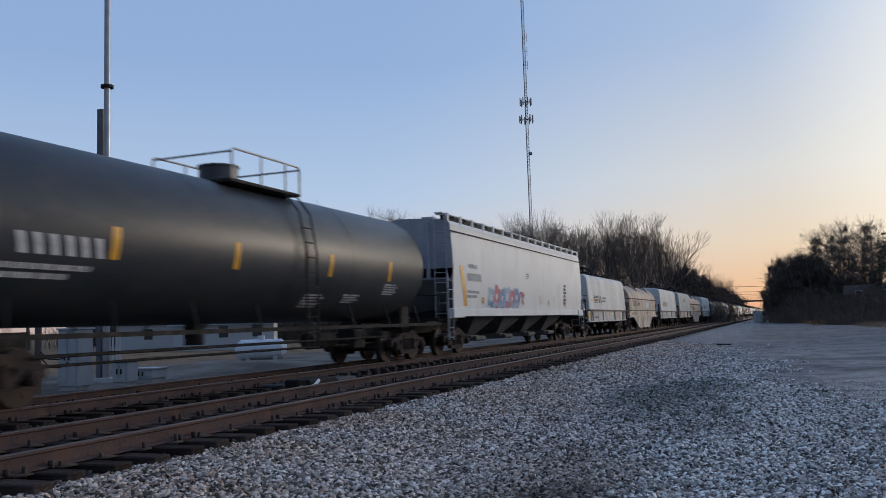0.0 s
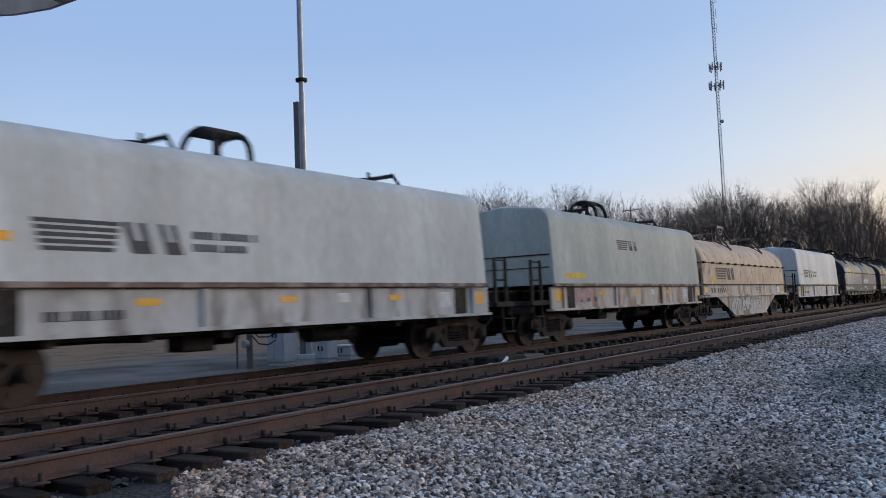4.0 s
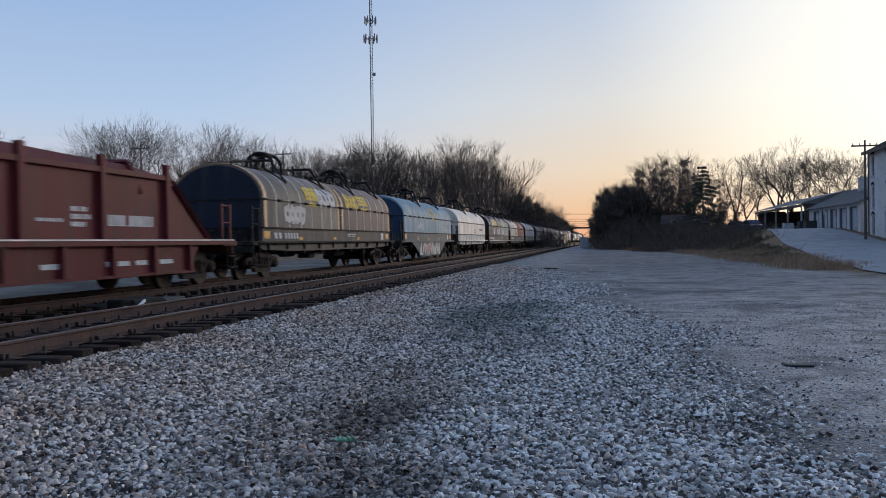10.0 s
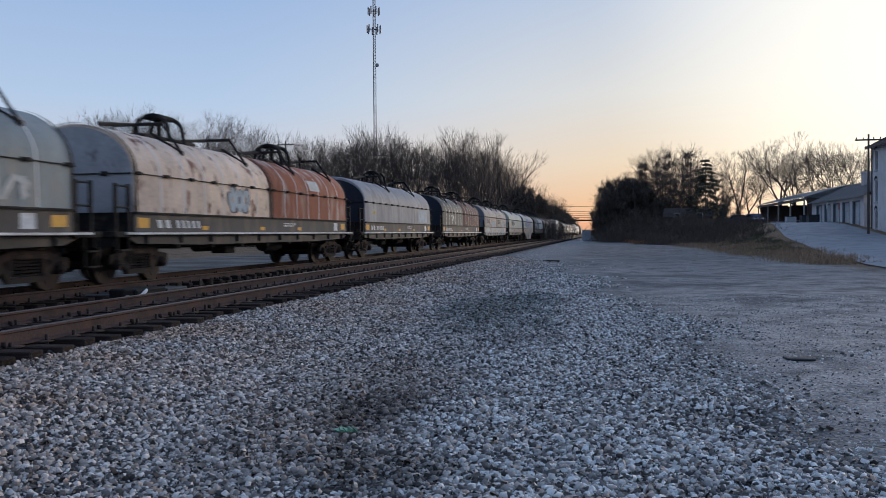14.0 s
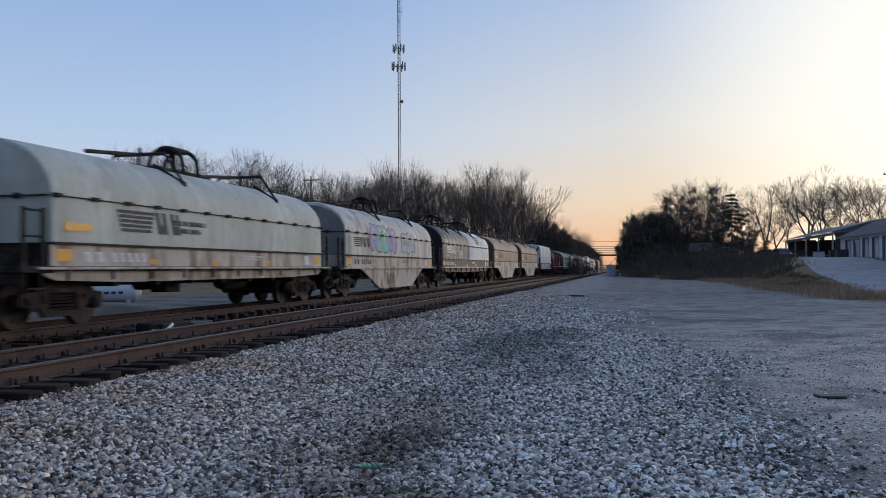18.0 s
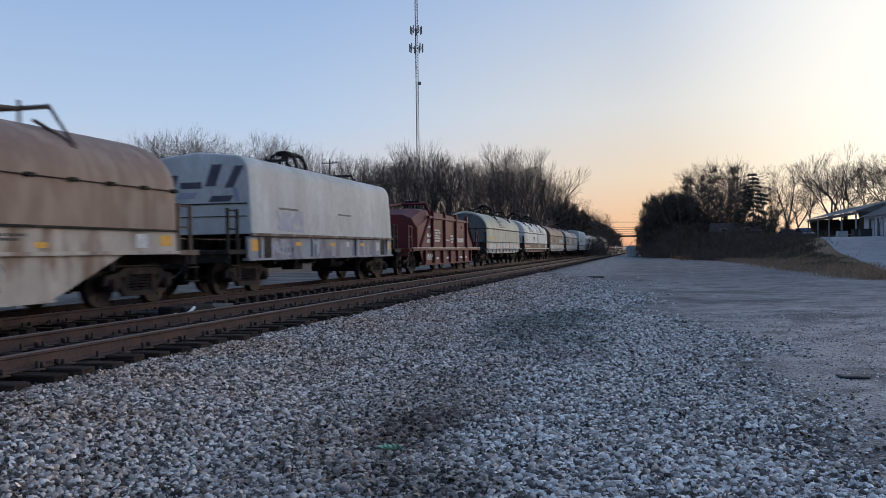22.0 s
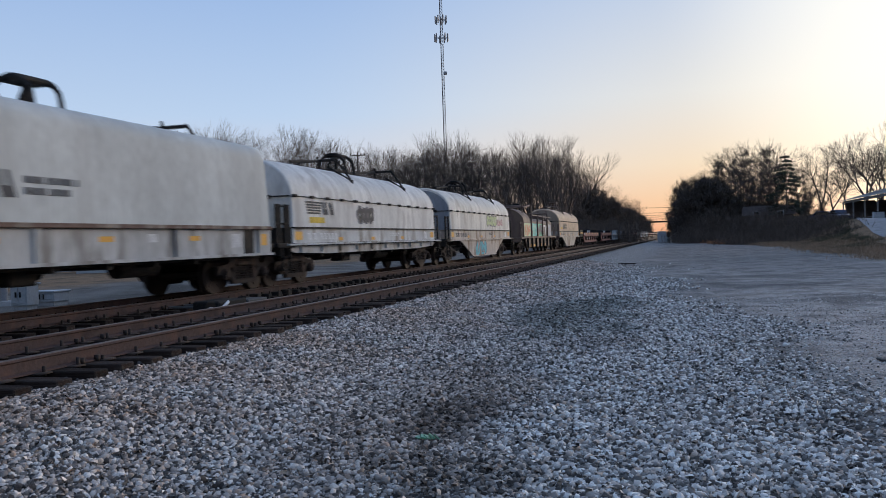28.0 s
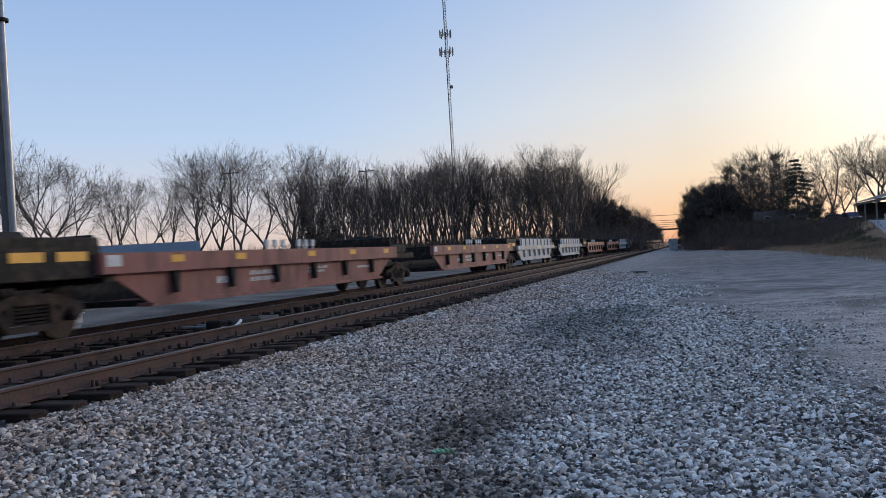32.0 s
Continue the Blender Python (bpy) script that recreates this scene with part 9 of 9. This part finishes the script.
coil_car(413.4, "dusty brown round-hooded coil car with white and indigo graffiti below", BROWN, CREAMSILL, belly=True, bail="frame", iron=UMBER, seams=SEAM, end_mat=UMBER,
         marks=BSTREAK + (("low", -1.3, 0.1, 0.36, 1.0, CHALK, 3), ("low", -1.2, 0.0, 0.42, 0.95, INK, 4), ("low", 0.0, 1.6, 0.36, 1.0, CHALK, 5), ("low", 0.15, 1.4, 0.42, 0.95, INK, 6)))
boxy_car(429.1, "grey square-shouldered covered coil car with black and pale graffiti", GREY, worn("graffitied_grey_sill", (0.35, 0.36, 0.38), (0.18, 0.18, 0.24), 0.4),
         (("end", 0.2, 0.5, 2.75, 3.3, INK, 0.2), ("end", 0.75, 1.0, 2.7, 3.25, INK, 0.3), ("end", -0.5, 0.1, 2.7, 2.86, INK, 0.0), ("end", -0.9, -0.7, 2.6, 3.05, INK, 0.15), ("end", -0.6, -0.1, 2.45, 2.6, LILAC, 0.1), ("end", 0.3, 0.9, 2.35, 2.5, INK, 0.1), ("end", 1.05, 1.2, 2.35, 2.7, LILAC, -0.1), ("spot", -4.4, -2.6, 1.6, 2.2, LILAC, 1), ("spot", -2.4, -1.4, 1.6, 2.15, CHALK, 2), ("spot", -0.8, 0.6, 1.6, 2.2, CHALK, 3), ("patch", -4.2, -2.9, 2.2, 2.26, INK), ("patch", 0.2, 1.4, 2.2, 2.25, INK), ("low", -5.2, -3.4, 0.95, 1.4, LILAC, 4), ("low", -2.4, -1.2, 0.95, 1.4, BLUEPATCH, 5)))
ribbed_car(444.8, "oxide maroon ribbed coil car with white lettering", MAROON, RIBM)
coil_car(461.2, "sage grey round-hooded coil car", SAGE, WHITESILL, lip_mat=WHITESILL, end_mat=worn("shaded_sage_end", (0.13, 0.145, 0.14), (0.1, 0.11, 0.105)), marks=(("patch", -5.7, -4.6, 1.72, 1.86, bar_yellow), ("emblem", -2.2, 2.5, 0.5, bar_dark), ("spot", -0.2, 0.3, 1.75, 2.15, INK, 5)))
coil_car(477.7, "pale twin-hooded coil car with dark emblem stripes over a brown sill", MIST, worn("brown_sill", (0.15, 0.086, 0.072), (0.22, 0.16, 0.135), 0.35), two=True,
         marks=(("emblem", -4.6, 2.5, 0.55, bar_dark), ("emblem", 2.2, 2.5, 0.5, bar_dark), ("spot", -2.4, -1.5, 1.75, 2.1, bar_dark, 3), ("patch", -6.4, -5.6, 1.72, 1.86, bar_yellow)))
coil_car(494.5, "dusty brown round-hooded coil car over a pale sill", BROWN, WHITESILL, lip_mat=WHITESILL, bail="frame", iron=UMBER, seams=SEAM, end_mat=UMBER, marks=BSTREAK + (("patch", 1.4, 5.0, 1.72, 2.05, BLUEPATCH),))
coil_car(511.3, "rust-spotted cream twin-hooded coil car", WHITERUST, WHITESILL, two=True, end_mat=worn("shaded_blotched_end", (0.22, 0.25, 0.28), (0.1, 0.08, 0.07), 0.35), marks=(("emblem", -6.3, 1.8, 0.4, bar_dark), ("emblem", 0.5, 1.8, 0.4, bar_dark), ("spot", 4.0, 6.6, 1.65, 2.2, CHALK, 3)))
boxy_car(528.0, "light grey square-shouldered covered coil car with dark emblem", GREY, GREYSILL, NSB)
coil_car(541.7, "pale grey round-hooded coil car with dark emblem", worn("chalk_grey_hood", (0.7, 0.68, 0.64), (0.52, 0.49, 0.46), 0.25), WHITESILL, lip_mat=WHITESILL,
         marks=(("emblem", -5.7, 1.9, 0.36, bar_dark), ("patch", -5.5, -4.5, 1.66, 1.82, bar_yellow), ("spot", -1.9, -0.6, 1.7, 2.2, bar_dark, 3)))
coil_car(557.2, "off-white round-hooded coil car with cyan graffiti on its deep sill", worn("ivory_hood", (0.7, 0.665, 0.6), (0.5, 0.45, 0.39), 0.25), CREAMSILL, belly=True, end_mat=worn("shaded_ivory_end", (0.26, 0.28, 0.31), (0.2, 0.21, 0.23)),
         marks=(("spot", 0.6, 2.0, 1.75, 2.3, LIME, 2), ("spot", 1.6, 2.9, 1.75, 2.3, LIME, 3), ("spot", 3.0, 4.4, 1.75, 2.15, PINK, 4), ("low", -2.0, -0.8, 0.3, 1.0, CYAN, 5), ("low", -0.8, 0.4, 0.3, 1.0, CYAN, 6)))
girder_car(574.7, "brown girder-framed coil car with a row of bright graffiti panels", worn("rust_brown_steel", (0.15, 0.1, 0.08), (0.2, 0.14, 0.105), 0.35), UMBER,
           ((-5.8, -3.45, spray("pale_lime", (0.55, 0.62, 0.36)), spray("coral", (0.65, 0.28, 0.16)), 4), (-3.4, -1.0, spray("bright_aqua", (0.12, 0.56, 0.5)), spray("mint", (0.36, 0.66, 0.56)), 5), (-0.8, 1.3, spray("emerald", (0.08, 0.42, 0.24)), INK, 6), (1.5, 3.4, UMBER, CHALK, 7), (3.6, 5.4, LILAC, CHALK, 9)))
coil_car(591.1, "rust-streaked tan round-hooded coil car on a deep sill", TANRUST, CREAMSILL, belly=True, bail="frame", iron=UMBER, end_mat=worn("shaded_tan_end", (0.36, 0.27, 0.2), (0.24, 0.17, 0.125)),
         marks=(("emblem", -4.6, 1.72, 0.46, bar_dark), ("patch", -5.9, -4.9, 1.72, 1.86, bar_yellow)))
well_car(609.4, "faded red container well car, empty", WELLRED)
well_car(628.5, "faded red container well car, empty", WELLRED, lead=False)
well_car(644.0, "pale grey container well car with tall side fences", WELLGREY, 13.0, True)
well_car(659.6, "pale grey container well car with tall side fences", WELLGREY, 13.0, True, lead=False)
well_car(678.2, "faded red container well car, empty", WELLRED)
well_car(697.2, "faded red container well car, empty", WELLRED, lead=False)
for k in range(4):
    well_car(713.0 + 15.6 * k, "pale grey container well car with tall side fences", WELLGREY, 13.0, True, lead=(k == 0))
for k in range(5):
    well_car(776.0 + 18.8 * k, "faded red container well car, empty", WELLRED, lead=(k == 0))

# ---- gravel: loose stones over the near ground ----
def gravel_material():
    """Blue-grey crushed limestone: each stone its own tone, rust-brown by the ties, darker in a few patches."""
    m = material("crushed_limestone", (0.3, 0.3, 0.32), 0.85, 0, 0.15, 20, 120, 0.3, spec=0.3)
    n, l = m.node_tree.nodes, m.node_tree.links
    b = n["Principled BSDF"]
    g = n.new("ShaderNodeNewGeometry")
    r = n.new("ShaderNodeValToRGB")
    e = r.color_ramp.elements
    e[0].position, e[0].color = 0.0, (0.06, 0.052, 0.047, 1)
    e[1].position, e[1].color = 1.0, (0.96, 0.94, 0.89, 1)
    for p, c in ((0.2, (0.16, 0.146, 0.132, 1)), (0.42, (0.4, 0.368, 0.338, 1)), (0.6, (0.62, 0.575, 0.53, 1)), (0.66, (0.52, 0.39, 0.3, 1)), (0.72, (0.68, 0.635, 0.59, 1)), (0.86, (0.88, 0.835, 0.78, 1))):
        k = e.new(p)
        k.color = c
    l.new(g.outputs["Random Per Island"], r.inputs[0])
    tc = n.new("ShaderNodeTexCoord")
    sep = n.new("ShaderNodeSeparateXYZ")
    l.new(tc.outputs["Object"], sep.inputs[0])

    def ranged(src, lo, hi, a, c):
        x = n.new("ShaderNodeMapRange")
        for k, v in zip(("From Min", "From Max", "To Min", "To Max"), (lo, hi, a, c)):
            x.inputs[k].default_value = v
        l.new(src, x.inputs["Value"])
        return x.outputs[0]

    def over(fac, a, c, kind):
        x = n.new("ShaderNodeMix")
        x.data_type, x.blend_type = 'RGBA', kind
        l.new(fac, x.inputs["Factor"])
        l.new(a, x.inputs["A"])
        x.inputs["B"].default_value = (*c, 1)
        return x.outputs["Result"]
    t = n.new("ShaderNodeTexNoise")
    t.inputs["Scale"].default_value, t.inputs["Detail"].default_value = 0.8, 5.0
    l.new(tc.outputs["Object"], t.inputs["Vector"])
    rust = n.new("ShaderNodeMath")
    rust.operation, rust.use_clamp = 'MULTIPLY', True
    l.new(ranged(sep.outputs[0], -5.8, -1.6, 1.0, 0.0), rust.inputs[0])
    l.new(ranged(t.outputs["Fac"], 0.36, 0.6, 0.35, 1), rust.inputs[1])
    col = over(rust.outputs[0], r.outputs[0], (0.92, 0.7, 0.56), 'MULTIPLY')
    for cx, cy, wx, wy, deep, tint in ((-1.95, 16.8, 0.8, 0.22, 0.72, (0.26, 0.31, 0.3)), (-2.1, 7.4, 2.2, 1.0, 0.7, (0.25, 0.215, 0.195)), (-2.3, 7.8, 1.0, 0.26, 0.6, (0.62, 0.52, 0.45)), (-1.55, 5.4, 1.5, 1.5, 0.65, (0.3, 0.28, 0.26)), (-1.4, 12.6, 1.0, 0.9, 0.5, (0.42, 0.38, 0.36))):
        mp = n.new("ShaderNodeMapping")
        mp.inputs["Location"].default_value, mp.inputs["Scale"].default_value = (-cx * wx, -cy * wy, 0), (wx, wy, 0)
        l.new(tc.outputs["Object"], mp.inputs["Vector"])
        ln = n.new("ShaderNodeVectorMath")
        ln.operation = 'LENGTH'
        l.new(mp.outputs[0], ln.inputs[0])
        ad = n.new("ShaderNodeMath")
        ad.operation = 'ADD'
        l.new(ln.outputs["Value"], ad.inputs[0])
        l.new(ranged(t.outputs["Fac"], 0.3, 0.7, -0.45, 0.45), ad.inputs[1])
        col = over(ranged(ad.outputs[0], 0.45, 1.1, deep, 0), col, tint, 'MULTIPLY')
    l.new(col, b.inputs["Base Color"])
    return m


def stones(name, label, count, x0, x1, y0, y1, lo, hi, seed, mat, keep=None, power=1.0):
    """Many small crushed stones, each an uneven flat-topped chunk."""
    rng = np.random.default_rng(seed)
    u = rng.random(count) ** power
    P = np.stack([rng.uniform(x0, x1, count), y0 + (y1 - y0) * u], 1)
    if keep is not None:
        P = P[keep(P[:, 0], P[:, 1], rng)]
    n = len(P)
    base = np.array([(-1, -0.85, -0.8), (1, -0.85, -0.8), (1, 0.85, -0.8), (-1, 0.85, -0.8), (-0.72, -0.62, 0.7), (0.72, -0.62, 0.7), (0.72, 0.62, 0.7), (-0.72, 0.62, 0.7)])
    V = base[None] * rng.uniform(0.75, 1.15, (n, 8, 3)) + rng.uniform(-0.24, 0.24, (n, 8, 3))
    s = (lo + (hi - lo) * rng.random((n, 1)) ** 1.8) * rng.uniform(0.7, 1.3, (n, 3)) * np.array([[1.05, 1.0, 0.68]])
    V = V * s[:, None, :]
    q = rng.normal(size=(n, 4)) * np.array([[1.0, 0.26, 0.26, 1.0]])
    q /= np.linalg.norm(q, axis=1, keepdims=True)
    w, x, y, z = q.T
    Rm = np.stack([1 - 2 * (y * y + z * z), 2 * (x * y - z * w), 2 * (x * z + y * w), 2 * (x * y + z * w), 1 - 2 * (x * x + z * z), 2 * (y * z - x * w),
                   2 * (x * z - y * w), 2 * (y * z + x * w), 1 - 2 * (x * x + y * y)], 1).reshape(n, 3, 3)
    V = np.einsum('nij,nkj->nki', Rm, V)
    g = ground_height(P[:, 0], P[:, 1]) + s.mean(1) * rng.uniform(-0.1, 0.75, n)
    V += np.stack([P[:, 0], P[:, 1], g], 1)[:, None, :]
    b = np.arange(n)[:, None, None] * 8
    tris = (b + np.array([(4, 5, 6), (4, 6, 7), (0, 1, 5), (0, 5, 4), (1, 2, 6), (1, 6, 5), (2, 3, 7), (2, 7, 6), (3, 0, 4), (3, 4, 7)])[None]).reshape(-1, 3)
    ob = new(name, raw_mesh(name, V.reshape(-1, 3), tris, mat))
    return tagged(ob, label, "gravel", kind="stuff")


GRAVEL = gravel_material()
oily = material("oily_brown_ballast", (0.075, 0.062, 0.054), 0.9, 0, 0.3, 8, 60, 0.3, island=0.6)


def thin_right(x, y, rng):
    """The stones thin out towards the trodden dirt of the lot."""
    edge = np.maximum(0.7 - 0.13 * np.maximum(y - 8, 0), -3.4) + 0.5 * np.sin(y * 0.5) + 0.35 * np.sin(y * 1.3 + x)
    keep_p = 0.002 + 0.998 * (1 - smooth01((x - edge) / 2.2)) ** 1.5
    clumps = 0.5 + 0.5 * np.sin(x * 1.7 + 1.1 * np.sin(y * 0.9)) * np.sin(y * 0.8 + 0.6 * x)
    keep_p = keep_p + 0.015 * clumps ** 3 * (x > edge + 1) * (y < 13)
    in_view = (np.abs(np.degrees(np.arctan2(-x, y)) - 12) < 41)
    return (rng.random(len(x)) < keep_p) & in_view


stones("gravel", "blue-grey crushed limestone covering the lot", 112000, -6.05, 4.5, 3.6, 9.5, 0.009, 0.027, 1, GRAVEL, thin_right)
stones("gravel", "blue-grey crushed limestone covering the lot", 92000, -6.05, 4.0, 9.5, 18, 0.009, 0.027, 2, GRAVEL, thin_right)
stones("gravel", "blue-grey crushed limestone further along the lot", 62000, -6.05, 1.0, 18, 46, 0.014, 0.035, 3, GRAVEL, thin_right, 1.3)
stones("ballast", "oily brown ballast stones between the rails", 30000, -13.4, -6.05, 3.5, 40, 0.016, 0.036, 4, oily, lambda x, y, rng: np.abs(np.degrees(np.arctan2(-x, y)) - 25) < 40)
stones("gravel", "small stone chips scattered over the trodden dirt", 26000, -1.5, 8.0, 4.5, 22, 0.005, 0.014, 7, GRAVEL, lambda x, y, rng: (x > 0.6 - 0.15 * y) & (np.abs(np.degrees(np.arctan2(-x, y)) + 4) < 30), 1.4)

# ---- what moves ----
def motions():
    """The train runs towards the camera on the far track, and its wheels roll."""
    times = [k * 2.0 for k in range(17)]
    for car, u in MOVERS:
        walk(car, [(t, pose(TRAIN_X, u - train_at(t), RAIL)) for t in times])
    us = dict((c.name, u) for c, u in MOVERS)
    for w, car, along, local in WHEELS:
        u = us[car.name] + along
        rows, k = [], 0
        for f in range(0, 32 * FPS + 1):
            y = u - train_at(f / FPS)
            if -6 < y < 46:
                rows.append((f / FPS, pose(0, local, WHEEL_R, math.degrees(-y / WHEEL_R))))
        if len(rows) < 2:
            rows = [(0.0, pose(0, local, WHEEL_R)), (32.0, pose(0, local, WHEEL_R))]
        else:
            if rows[0][0] > 0.05:
                rows = [(0.0, rows[0][1])] + rows
            if rows[-1][0] < 31.95:
                rows = rows + [(32.0, rows[-1][1])]
        walk(w, rows)


motions()
